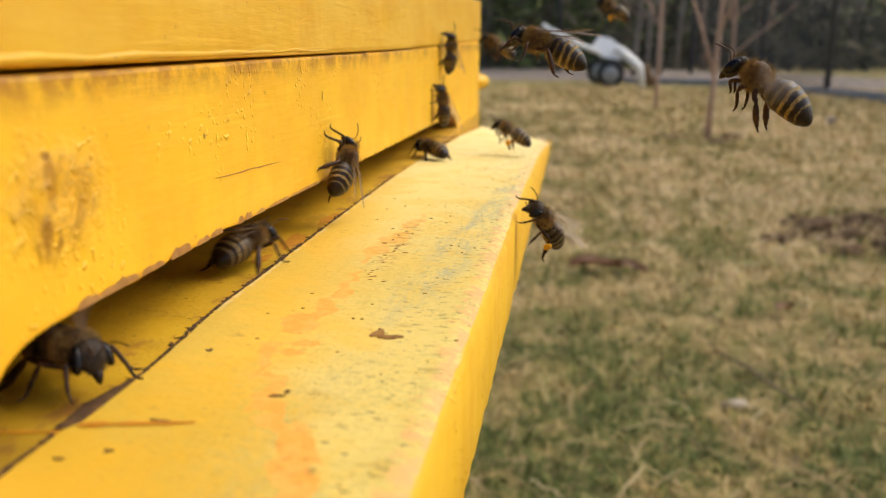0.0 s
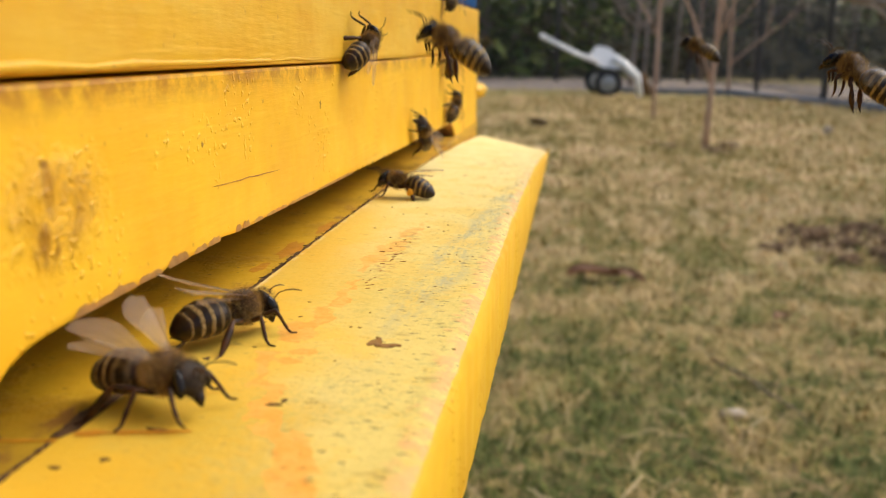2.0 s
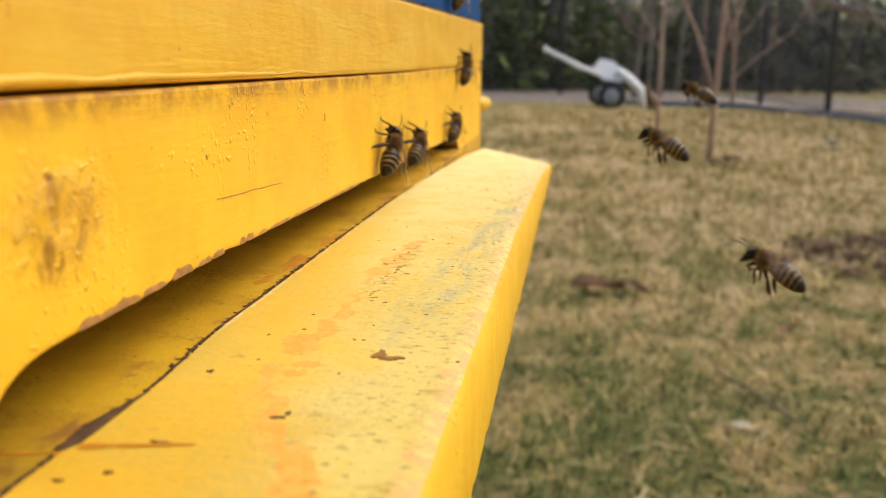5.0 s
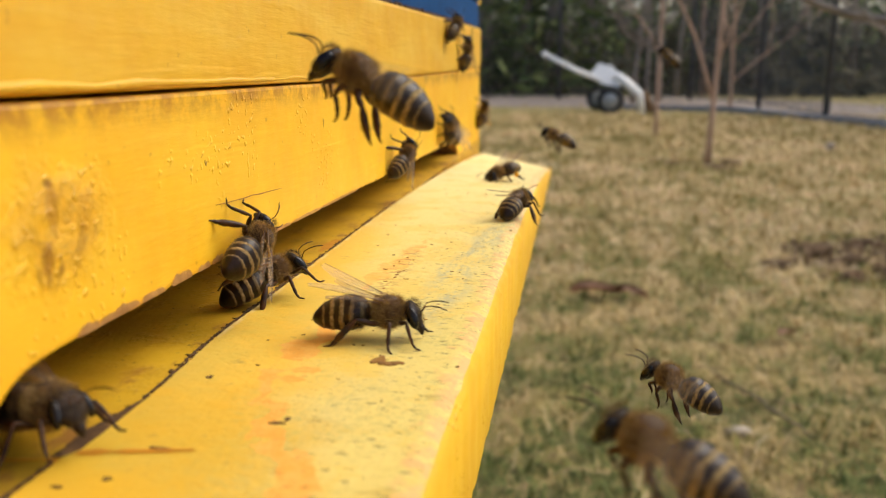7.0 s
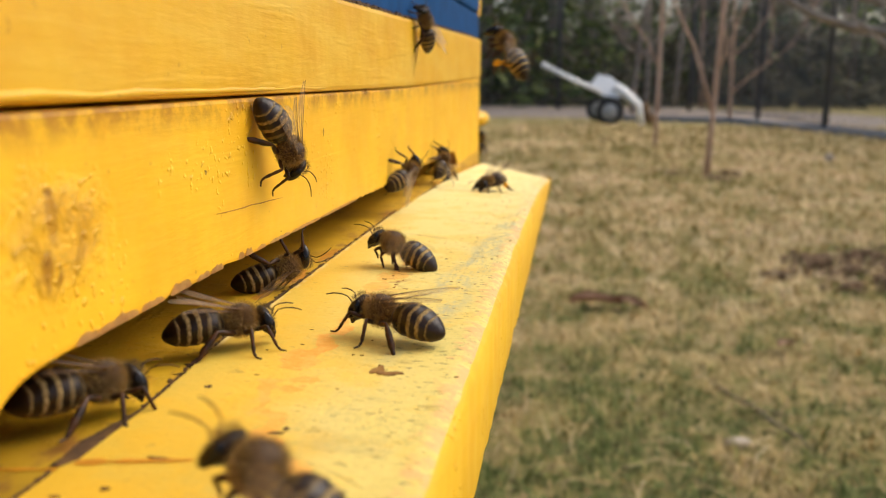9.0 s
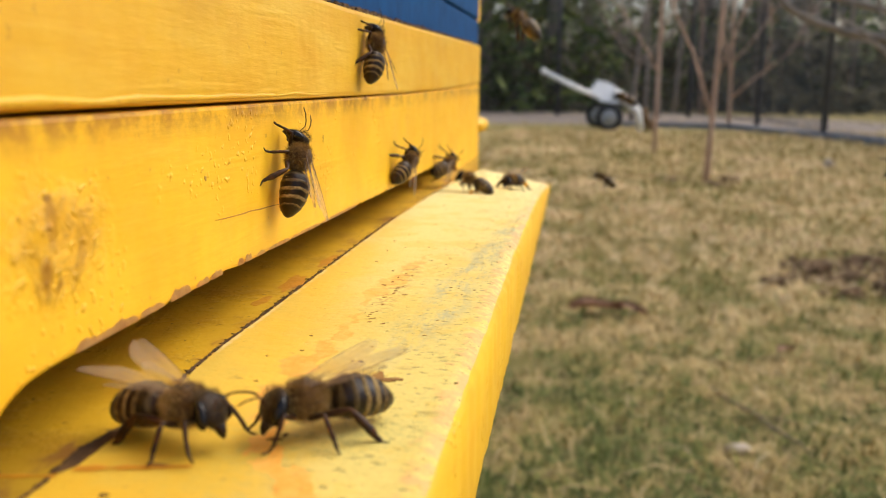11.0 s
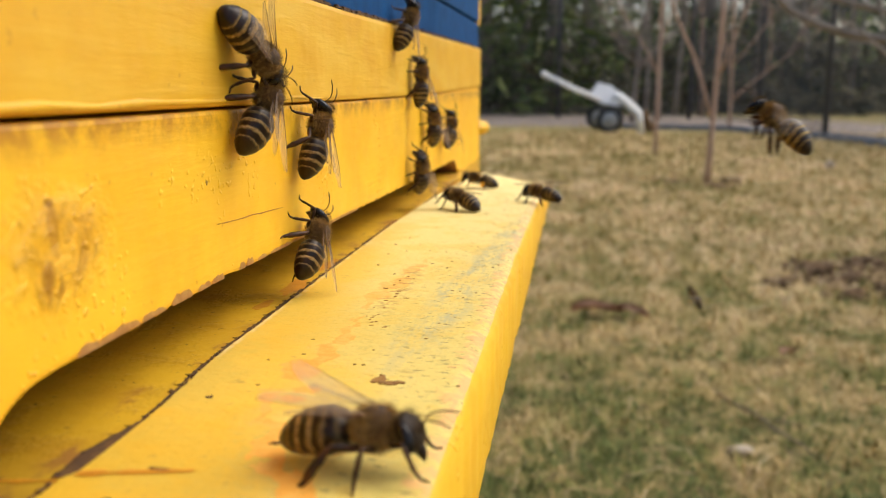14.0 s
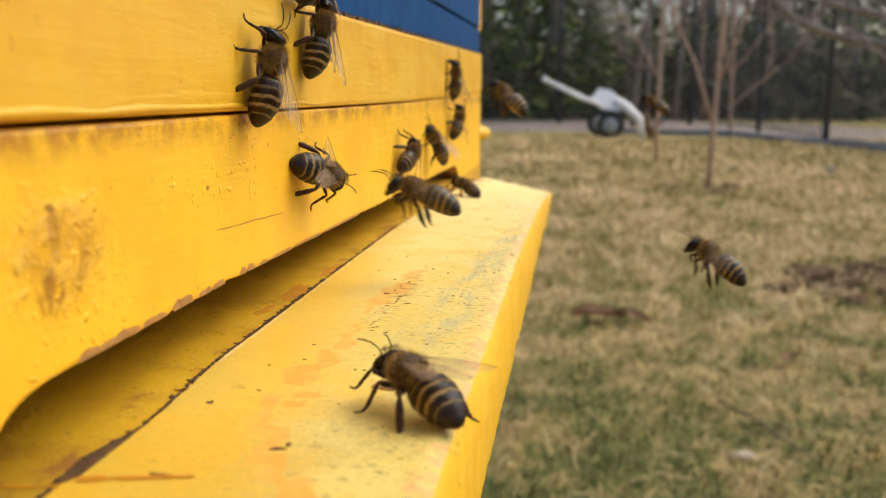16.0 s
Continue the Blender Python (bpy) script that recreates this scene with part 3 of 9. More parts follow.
def taper(n, r0, r1):
    return [r0 + (r1 - r0) * i / (n - 1) for i in range(n)]


def grow(bm, rnd, start, direction, length, r, depth, wander=0.12):
    pts = limb_points(rnd, start, direction, length, 6, wander, 0.03)
    tube(bm, pts, taper(len(pts), r, r * 0.4), 6)
    if depth <= 0:
        return
    for _ in range(rnd.randint(3, 5)):
        i = rnd.randint(2, len(pts) - 1)
        d = (pts[i] - pts[i - 1]).normalized()
        d = d + Vector((rnd.uniform(-1, 1), rnd.uniform(-1, 1), rnd.uniform(-0.2, 0.8)))
        grow(bm, rnd, pts[i], d, length * rnd.uniform(0.4, 0.65), r * 0.45, depth - 1, wander)


def bare_tree(seed, x, y, height, radius, bark, limbs, label, group="", depth=2, lean=None):
    """A leafless tree: one trunk, each main limb with its twigs a part of its own."""
    rnd = random.Random(seed)
    tree = thing("bare_tree", pose(x, y, 0), label, "tree", group)
    start = (rnd.uniform(-0.05, 0.05), rnd.uniform(-0.05, 0.05), 1)
    trunk = limb_points(rnd, (0, 0, -0.03), lean or start, height, 12, 0.012 if lean else 0.03, 0.0 if lean else 0.05)
    bm = bmesh.new()
    rr = taper(len(trunk), radius, radius * 0.3)
    rr[0] = radius * 1.35
    tube(bm, trunk, rr, 9)
    part("trunk", bm, bark, tree)
    for z, direction, length, r in limbs:
        i = min(len(trunk) - 2, max(1, int(z / height * 12)))
        f = z / height * 12 - i
        s = trunk[i].lerp(trunk[i + 1], max(0, min(1, f)))
        bm = bmesh.new()
        grow(bm, rnd, s, direction, length, r, depth)
        part("limb", bm, bark, tree)
    return tree


def build_trees():
    bare_tree(3, 0.662, 4.54, 3.2, 0.0135, M_BARK, [
        (0.34, (-0.40, 0.1, 1.0), 1.1, 0.0085), (0.55, (0.5, 0.0, 1.0), 0.9, 0.006), (0.95, (-0.5, 0.2, 0.8), 0.9, 0.006),
        (1.25, (0.6, -0.2, 0.8), 0.9, 0.006), (1.7, (-0.3, -0.5, 0.9), 0.8, 0.006)],
        "slender young tree with reddish-brown bark and bare forked limbs", "bare young trees", lean=(0.055, 0.0, 1.0))
    bare_tree(8, 0.57, 6.44, 3.0, 0.012, M_BARK, [
        (0.6, (-0.5, 0.1, 1.0), 1.0, 0.006), (0.8, (0.45, 0.1, 1.0), 0.9, 0.006), (1.3, (-0.3, -0.4, 1.0), 0.8, 0.005)],
        "slender young tree with brown bark, leafless", "bare young trees")
    bare_tree(12, 1.70, 10.2, 3.4, 0.018, M_BARK, [
        (0.35, (0.75, 0.0, 0.9), 1.5, 0.015), (0.5, (-0.3, 0.2, 1.0), 1.2, 0.012), (0.75, (0.9, 0.3, 0.7), 1.1, 0.010)],
        "small spreading tree with pale brown bare limbs", "bare young trees")
    # limbs of a tree that stands beside the view, reaching into it
    tree = bare_tree(21, 1.95, 3.0, 2.6, 0.045, M_BARK_GREY, [], "leafless tree with low grey-brown limbs reaching over the lawn", "bare young trees", 1)
    rnd = random.Random(5)
    for pts, r in (([(0, 0, 0.42), (-0.55, 0.0, 0.58), (-0.99, 0.0, 0.641), (-1.106, 0.0, 0.66), (-1.21, 0.0, 0.695), (-1.285, 0.0, 0.735), (-1.345, 0.0, 0.80), (-1.38, 0.02, 0.90)], 0.0145),
                   ([(0, 0, 0.55), (-0.6, 0.05, 0.66), (-0.998, 0.05, 0.736), (-1.15, 0.05, 0.775), (-1.28, 0.06, 0.84), (-1.4, 0.05, 0.95)], 0.0125),
                   ([(0, 0, 0.36), (-0.6, -0.05, 0.47), (-0.985, -0.05, 0.587), (-1.04, -0.05, 0.625), (-1.10, -0.05, 0.68)], 0.0095)):
        bm = bmesh.new()
        pts = [Vector(p) for p in pts]
        tube(bm, pts, taper(len(pts), r * 1.3, r * 0.5), 7)
        for p in pts[2:]:
            for _ in range(2):
                twig = limb_points(rnd, p, (rnd.uniform(-1, 0.2), rnd.uniform(-0.5, 0.5), rnd.uniform(-0.2, 1)), rnd.uniform(0.08, 0.28), 5, 0.2)
                tube(bm, twig, taper(len(twig), r * 0.35, r * 0.1), 5)
        part("limb", bm, M_BARK_GREY, tree)
    rnd = random.Random(44)
    spots = [(0.75, 12.2), (0.95, 12.6), (1.15, 12.9), (2.1, 15.4), (3.0, 15.8), (4.6, 16.0), (5.4, 15.2), (1.6, 14.9)]
    for x, y in spots:
        h = rnd.uniform(4.5, 7.0)
        limbs = [(rnd.uniform(0.5, 3.2), (rnd.uniform(-1, 1), rnd.uniform(-1, 1), 0.9), rnd.uniform(1.0, 2.0), rnd.uniform(0.010, 0.018)) for _ in range(5)]
        bare_tree(rnd.randint(0, 9999), x, y, h, rnd.uniform(0.022, 0.045), rnd.choice((M_BARK_GREY, M_BARK)), limbs,
                  "leafless tree at the edge of the wood", "wood's edge trees")


def build_conifers():
    """Dark evergreens behind the fence; boughs droop down to the ground."""
    rnd = random.Random(9)
    spots = [(-3.4, 16.5), (-2.1, 17.6), (-1.0, 16.4), (-1.6, 15.8), (-0.45, 15.9), (0.2, 17.4), (-4.6, 18.5), (2.6, 18.3), (8.8, 17.6), (-6.4, 17.5)]
    for x, y in spots:
        height = rnd.uniform(7.5, 10.5)
        tree = thing("conifer", pose(x, y, 0, 0, 0, rnd.uniform(0, 360)), "dark green evergreen with drooping boughs", "tree", "evergreens")
        bm = bmesh.new()
        pts = limb_points(rnd, (0, 0, -0.05), (0, 0, 1), height, 8, 0.02, 0.1)
        tube(bm, pts, taper(len(pts), 0.16, 0.02), 8)
        part("trunk", bm, M_BARK_GREY, tree)
        verts, faces = [], []
        count = 115
        for b in range(count):
            z = 0.25 + (height - 0.4) * (b / count) ** 1.25
            reach = (height - z) / height * rnd.uniform(1.3, 2.1) + 0.15
            a = b * 2.399 + rnd.uniform(-0.3, 0.3)
            droop = rnd.uniform(-0.35, 0.05)
            for k in range(17):
                s = reach * (0.12 + 0.88 * rnd.random())
                spread = 0.10 + 0.22 * s / reach
                c = Vector((math.cos(a) * s, math.sin(a) * s, z + droop * s)) + Vector((rnd.gauss(0, spread), rnd.gauss(0, spread), rnd.gauss(0, 0.09)))
                d = Vector((math.cos(a) + rnd.gauss(0, 0.6), math.sin(a) + rnd.gauss(0, 0.6), rnd.gauss(-0.2, 0.4))).normalized()
                w = d.orthogonal().normalized() * rnd.uniform(0.02, 0.05)
                w.rotate(Matrix.Rotation(rnd.uniform(0, 3.14), 3, d))
                length = rnd.uniform(0.10, 0.26)
                i = len(verts)
                verts += [c - d * length, c + w, c + d * length, c - w]
                faces.append((i, i + 1, i + 2, i + 3))
        me = bpy.data.meshes.new("crown")
        me.from_pydata(verts, [], faces)
        me.materials.append(M_NEEDLES)
        ob = new("crown", me)
        ob.parent = tree


def build_far_woods():
    """The depth of the wood: thin stems and twigs, and evergreen masses between them."""
    rnd = random.Random(77)
    verts, faces = [], []

    def sliver(p, q, w):
        d = (q - p).normalized()
        s = d.orthogonal().normalized() * w
        s.rotate(Matrix.Rotation(rnd.uniform(0, 3.14), 3, d))
        i = len(verts)
        verts.extend([p - s, p + s, q + s * 0.5, q - s * 0.5])
        faces.append((i, i + 1, i + 2, i + 3))

    for _ in range(300):
        y = rnd.uniform(17, 42)
        x = rnd.uniform(-0.42 * y - 3, 0.62 * y + 3)
        top = Vector((x + rnd.gauss(0, 0.4), y, rnd.uniform(5, 9)))
        foot = Vector((x, y, -0.05))
        sliver(foot, top, rnd.uniform(0.02, 0.06))
        for _ in range(26):
            p = foot.lerp(top, rnd.uniform(0.03, 0.9))
            q = p + Vector((rnd.uniform(-1.3, 1.3), rnd.uniform(-1.0, 1.0), rnd.uniform(-0.1, 1.2)))
            sliver(p, q, rnd.uniform(0.006, 0.022))
    me = bpy.data.meshes.new("far_woods")
    me.from_pydata(verts, [], faces)
    me.materials.append(M_SCRUB)
    tagged(new("far_woods", me), "dense leafless stems deep in the wood", "woods", kind="stuff")
    verts, faces = [], []
    for _ in range(120):
        y = rnd.uniform(21, 46)
        x = rnd.uniform(-0.5 * y - 4, 0.7 * y + 4)
        h, r = rnd.uniform(1.6, 4.2), rnd.uniform(0.9, 1.9)
        for _ in range(150):
            z = h * rnd.random() ** 1.1
            a = rnd.uniform(0, 6.283)
            rr = r * (1.05 - z / h) * rnd.random() ** 0.5 + 0.1
            c = Vector((x + math.cos(a) * rr, y + math.sin(a) * rr, z))
            d = Vector((rnd.gauss(0, 1), rnd.gauss(0, 1), rnd.gauss(-0.2, 0.6))).normalized()
            w = d.orthogonal().normalized() * rnd.uniform(0.06, 0.16)
            i = len(verts)
            e = d * rnd.uniform(0.15, 0.4)
            verts += [c - e, c + w, c + e, c - w]
            faces.append((i, i + 1, i + 2, i + 3))
    low_verts, low_faces = [], []
    for _ in range(5200):
        y = rnd.uniform(14.9, 20.5)
        c = Vector((rnd.uniform(-8, 12), y, rnd.random() ** 2 * 1.25 + 0.03))
        d = Vector((rnd.gauss(0, 1), rnd.gauss(0, 1), rnd.gauss(0.3, 0.6))).normalized()
        w = d.orthogonal().normalized() * rnd.uniform(0.03, 0.10)
        e = d * rnd.uniform(0.10, 0.35)
        i = len(low_verts)
        low_verts += [c - e, c + w, c + e, c - w]
        low_faces.append((i, i + 1, i + 2, i + 3))
    me = bpy.data.meshes.new("undergrowth")
    me.from_pydata(low_verts, [], low_faces)
    me.materials.append(M_UNDERGROWTH)
    tagged(new("undergrowth", me), "low dark undergrowth along the wood's edge", "undergrowth", kind="stuff")
    me = bpy.data.meshes.new("far_evergreens")
    me.from_pydata(verts, [], faces)
    me.materials.append(M_NEEDLES)
    tagged(new("far_evergreens", me), "evergreen undergrowth deep in the wood", "woods", kind="stuff")


# ---- the garden cart ----
def build_cart():
    """A white two-wheeled garden cart, tipped back so that its nose rests on the ground."""
    cart = thing("garden_cart", pose(0.428, 9.75, 0, 0, 0, -4), "white two-wheeled garden cart tipped onto its nose", "cart")
    bm = bmesh.new()
    # tray: a tapered tub, tilted; run along local x
    outer = [(-0.29, 0.39), (-0.20, 0.525), (-0.07, 0.50), (0.03, 0.41), (0.06, 0.34), (0.03, 0.28), (-0.14, 0.31)]
    for w0, w1 in ((-0.30, -0.285), (0.285, 0.30), (-0.285, 0.285)):
        ring = outer if (w0, w1) != (-0.285, 0.285) else [(-0.27, 0.405), (-0.10, 0.375), (0.02, 0.34), (0.045, 0.32), (0.03, 0.285), (-0.14, 0.315)]
        lean = [1.6 - 2.3 * z for x, z in ring]
        a = [bm.verts.new((x, w0 * k, z)) for (x, z), k in zip(ring, lean)]
        b = [bm.verts.new((x, w1 * k, z)) for (x, z), k in zip(ring, lean)]
        bm.faces.new(a)
        bm.faces.new(list(reversed(b)))
        for i in range(len(ring)):
            j = (i + 1) % len(ring)
            bm.faces.new((a[j], a[i], b[i], b[j]))
    bmesh.ops.recalc_face_normals(bm, faces=bm.faces[:])
    part("tray", bm, M_WHITE, cart, smooth=False)
    for s in (-1, 1):
        bm = bmesh.new()
        tube(bm, [(-0.18, s * 0.26, 0.35), (-0.42, s * 0.20, 0.44), (-0.78, s * 0.12, 0.615)], [0.019, 0.019, 0.019], 8)
        part("handle_tube", bm, M_WHITE, cart)
        bm = bmesh.new()
        tube(bm, [(-0.02, s * 0.24, 0.40), (0.10, s * 0.24, 0.32), (0.24, s * 0.24, 0.20), (0.275, s * 0.24, 0.0)], [0.045, 0.045, 0.042, 0.036], 8)
        part("leg", bm, M_WHITE, cart)
    bm = bmesh.new()
    tube(bm, [(-0.78, -0.12, 0.615), (-0.80, 0, 0.625), (-0.78, 0.12, 0.615)], [0.028, 0.028, 0.028], 8)
    part("grip", bm, M_WHITE, cart, "pale grip bar")
    for s, dx in ((-1, -0.05), (1, -0.20)):
        bm = bmesh.new()
        prof = [(0.085, -0.03), (0.115, -0.04), (0.137, -0.025), (0.14, 0.0), (0.137, 0.025), (0.115, 0.04), (0.085, 0.03)]
        seg = 24
        loops = [[bm.verts.new((math.cos(2 * math.pi * i / seg) * r, w, math.sin(2 * math.pi * i / seg) * r)) for i in range(seg)] for r, w in prof]
        for a, b in zip(loops, loops[1:] + loops[:1]):
            for i in range(seg):
                j = (i + 1) % seg
                bm.faces.new((a[i], a[j], b[j], b[i]))
        bmesh.ops.recalc_face_normals(bm, faces=bm.faces[:])
        wheel = part("tyre", bm, M_RUBBER, cart, "black rubber tyre")
        wheel.location = (dx, s * 0.36, 0.138)
        bm = bmesh.new()
        bmesh.ops.create_cone(bm, cap_ends=True, segments=24, radius1=0.092, radius2=0.092, depth=0.06, matrix=Matrix.Rotation(radians(90), 4, "X"))
        rim = part("rim", bm, M_RIM, wheel, "grey wheel rim")
        rim.location = (0, 0, 0)
    bm = bmesh.new()
    tube(bm, [(-0.05, -0.36, 0.138), (-0.20, 0.36, 0.138)], [0.014, 0.014], 8)
    part("axle", bm, M_TUBE, cart)


# ---- litter on the lawn ----
def lump(rnd, r, seg=12, rings=8, rough=0.25):
    bm = bmesh.new()
    ball(bm, (0, 0, 0), r, seg, rings)
    off = Vector((rnd.uniform(0, 50), rnd.uniform(0, 50), 0))
    for v in bm.verts:
        n = noise.noise(v.co / max(r) * 1.6 + off)
        v.co *= 1 + rough * n * 2
    return bm


def build_litter():
    rnd = random.Random(31)
    for x, y, s in [(0.80 + rnd.gauss(0, 0.12), 2.36 + rnd.gauss(0, 0.15), rnd.uniform(0.008, 0.034)) for _ in range(110)]:
        ob = new("earth_clod", mesh_of("earth_clod", lump(rnd, (s, s * 0.8, s * 0.62), 14, 9, 0.5), M_CLOD))
        ob.location = (x, y, s * 0.10)
        tagged(ob, "dark clod of turned earth in the grass", "clod", "earth clods")
    for x, y, s in [(0.67 + rnd.gauss(0, 0.13), 4.56 + rnd.gauss(0, 0.12), rnd.uniform(0.02, 0.06)) for _ in range(14)]:
        ob = new("soil_patch", mesh_of("soil_patch", lump(rnd, (s, s, s * 0.28), 14, 8, 0.45), M_CLOD))
        ob.location = (x, y, 0.003)
        tagged(ob, "low heap of bare soil at the young tree's foot", "soil", "soil heaps")
    for x, y, r in ((0.86, 2.42, (0.13, 0.13, 0.004)), (0.68, 2.28, (0.06, 0.07, 0.004)), (0.770, 9.75, (0.10, 0.08, 0.20))):
        ob = new("soil_patch", mesh_of("soil_patch", lump(rnd, r, 18, 8, 0.5), M_CLOD))
        ob.location = (x, y, 0.003)
        tagged(ob, "patch of bare brown soil in the grass", "soil", "soil heaps")
    for x, y, z, r in ((1.515, 5.52, 0.025, (0.030, 0.028, 0.030)), (0.235, 1.172, 0.006, (0.017, 0.011, 0.007)), (0.90, 1.95, 0.006, (0.010, 0.012, 0.007))):
        ob = new("stone", mesh_of("stone", lump(rnd, r, 12, 8, 0.2), M_STONE))
        ob.location = (x, y, z)
        tagged(ob, "small pale stone lying in the grass", "stone", "stones")
    # a curled dead leaf on its side
    for x, y, yaw, s in ((0.060, 1.865, 20, 0.062), (0.130, 1.87, -30, 0.042), (0.40, 1.62, 50, 0.030)):
        bm = bmesh.new()
        n = 9
        rows = []
        for i in range(n):
            u = i / (n - 1)
            w = math.sin(math.pi * u) ** 0.7 * 0.45 + 0.02
            rows.append([bm.verts.new(((u - 0.5) * 2 * s, w * s * k, s * (0.10 + 0.22 * abs(k) + 0.10 * math.sin(5 * u)) + d)) for k in (-1, -0.5, 0, 0.5, 1) for d in (0,)])
        for a, b in zip(rows, rows[1:]):
            for i in range(4):
                bm.faces.new((a[i], b[i], b[i + 1], a[i + 1]))
        ext = bmesh.ops.solidify(bm, geom=bm.faces[:], thickness=0.0008)
        ob = new("dead_leaf", mesh_of("dead_leaf", bm, M_DEADLEAF))
        ob.matrix_world = pose(x, y, 0.012, 0, 0, yaw)
        tagged(ob, "curled reddish-brown dead leaf on the lawn", "leaf", "dead leaves")
    bm = bmesh.new()
    tube(bm, [(0.231, 1.395, 0.016), (0.250, 1.345, 0.014), (0.287, 1.290, 0.010), (0.297, 1.235, 0.013), (0.322, 1.190, 0.011), (0.333, 1.165, 0.004)], [0.0014, 0.0022, 0.0028, 0.0026, 0.0024, 0.0016], 7)
    tube(bm, [(0.287, 1.29, 0.010), (0.318, 1.262, 0.016), (0.342, 1.262, 0.010)], [0.0018, 0.0015, 0.001], 6)
    tagged(new("twig", mesh_of("twig", bm, M_TWIG)), "grey fallen twig lying in the grass", "twig")


# ---- the hive ----
WALL_X = -0.042
LIP_X = -0.0105
Y_NEAR, Y_FAR = -0.065, 0.385


def board_z(x, y):
    """Height of the landing board's top: it sags and twists towards its far end."""
    s = max(0.0, min(1.0, (y - 0.15) / 0.235)) ** 2
    u = max(0.0, min(1.0, (x - WALL_X) / (LIP_X - WALL_X)))
    return 0.469 - 0.007 * s * (1 - u) - 0.0137 * s * u


def seam_z(y):
    return 0.4974 - 0.0003 * math.sin((y - 0.07) * 14) + 0.0013 * max(0.0, (y - 0.2) / 0.17) ** 2


def back_x(y):
    """The landing board's back edge: an old cut parts it, and the joint opens towards the cut."""
    if y < 0.0605:
        return -0.0400
    k = max(0.0, min(1.0, (0.095 - y) / 0.024))
    return -0.0406 + 0.0013 * k * k * (3 - 2 * k)


def slot_drop(y):
    """How far the slot's rounded near corner comes down."""
    return min(0.0112, 0.0022 * (max(0.0, 0.072 - y) / 0.0165) ** 6)


def build_hive():
    rnd = random.Random(6)
    hive = thing("beehive", pose(0, 0, 0), "yellow-painted wooden beehive with a blue upper box", "beehive")
    # front rail with the entrance slot cut out of its lower edge
    bm = bmesh.new()
    ys = [Y_NEAR + (Y_FAR - Y_NEAR) * i / 40 for i in range(41)]
    top = [(y, seam_z(y) - 0.00012 - 0.00022 * min(1.0, max(0.0, (0.125 - y) / 0.06))) for y in ys]
    low = [(Y_FAR, 0.459), (0.345, 0.459), (0.318, 0.4625), (0.3165, 0.466)]
    n = 130
    for i in range(n + 1):
        y = 0.314 - (0.314 - 0.072) * i / n
        z = 0.4769 - 0.0012 * max(0, (y - 0.10) / 0.09) - 0.0002 + rnd.uniform(-0.00022, 0.00022)
        if y > 0.302:
            z -= 0.0055 * ((y - 0.302) / 0.012) ** 2
        low.append((y, z))
    for i in range(1, 25):
        y = 0.0720 - 0.0217 * i / 24
        low.append((y, 0.4767 - slot_drop(y)))
    low += [(0.045, 0.4655), (Y_NEAR, 0.4655)]
    prism(bm, low + top, WALL_X - 0.022, WALL_X, 0.0005)
    for f in bm.faces:
        if f.normal.x < 0.5 and f.normal.z < 0.5:
            f.material_index = 1
    part("entrance_rail", bm, (M_YELLOW, M_CUT), hive, "yellow front rail with a low entrance slot", smooth=False)
    # front of the shallow box above it
    bm = bmesh.new()
    low = [(y, seam_z(y) + 0.00012) for y in ys]
    top = [(y, 0.5133 + 0.0021 * max(0.0, (y - 0.16) / 0.21)) for y in reversed(ys)]
    prism(bm, low + top, WALL_X - 0.018, WALL_X + 0.0004, 0.0009)
    part("front_board", bm, M_YELLOW_OLD, hive, "yellow front board of the shallow box", smooth=False)
    # paint run thick along its lower edge
    bm = bmesh.new()
    pts, rr = [], []
    for i in range(91):
        y = 0.024 + 0.156 * i / 90
        k = noise.noise(Vector((y * 120, 2, 7))) + 0.5 * noise.noise(Vector((y * 600, 5, 7)))
        rr.append((0.00044 + 0.00026 * k) * (1 - 0.75 * max(0.0, (y - 0.075) / 0.105)))
        pts.append(Vector((WALL_X + 0.00018, y, seam_z(y) + 0.00085 + 0.00025 * noise.noise(Vector((y * 90, 1, 3))))))
    tube(bm, pts, rr, 10)
    part("paint_ridge", bm, M_YELLOW_OLD, hive, "thick run of paint along the lower edge")
    # blue rim and blue box
    bm = bmesh.new()
    low = [(y, 0.5136 + 0.0021 * max(0.0, (y - 0.16) / 0.21)) for y in ys]
    prism(bm, low + [(Y_FAR - 0.002, 0.5258), (Y_NEAR, 0.5240)], WALL_X - 0.02, WALL_X - 0.0007, 0.0006)
    part("blue_rim", bm, M_BLUE, hive, "blue-painted rim", smooth=False)
    bm = bmesh.new()
    prism(bm, [(Y_NEAR, 0.5246), (Y_FAR - 0.002, 0.5264), (Y_FAR - 0.002, 0.74), (Y_NEAR, 0.74)], WALL_X - 0.02, WALL_X - 0.0004, 0.0006)
    part("upper_box_front", bm, M_BLUE, hive, "blue-painted front of the upper box", smooth=False)
    # sides, back, lid: they close the box
    for name, y0, y1 in (("side_board", Y_FAR - 0.02, Y_FAR), ("side_board", Y_NEAR, Y_NEAR + 0.02)):
        bm = bmesh.new()
        box(bm, (-0.54, y0, 0.4685), (WALL_X - 0.0182, y1, 0.5138), 0.0008)
        part(name, bm, M_YELLOW, hive, smooth=False)
        bm = bmesh.new()
        box(bm, (-0.54, y0 + 0.001, 0.5140), (WALL_X - 0.0204, y1 - 0.003, 0.74), 0.0008)
        part("upper_side_board", bm, M_BLUE, hive, smooth=False)
    bm = bmesh.new()
    box(bm, (-0.56, Y_NEAR, 0.4685), (-0.5402, Y_FAR, 0.74), 0.0008)
    part("back_board", bm, M_YELLOW, hive, smooth=False)
    bm = bmesh.new()
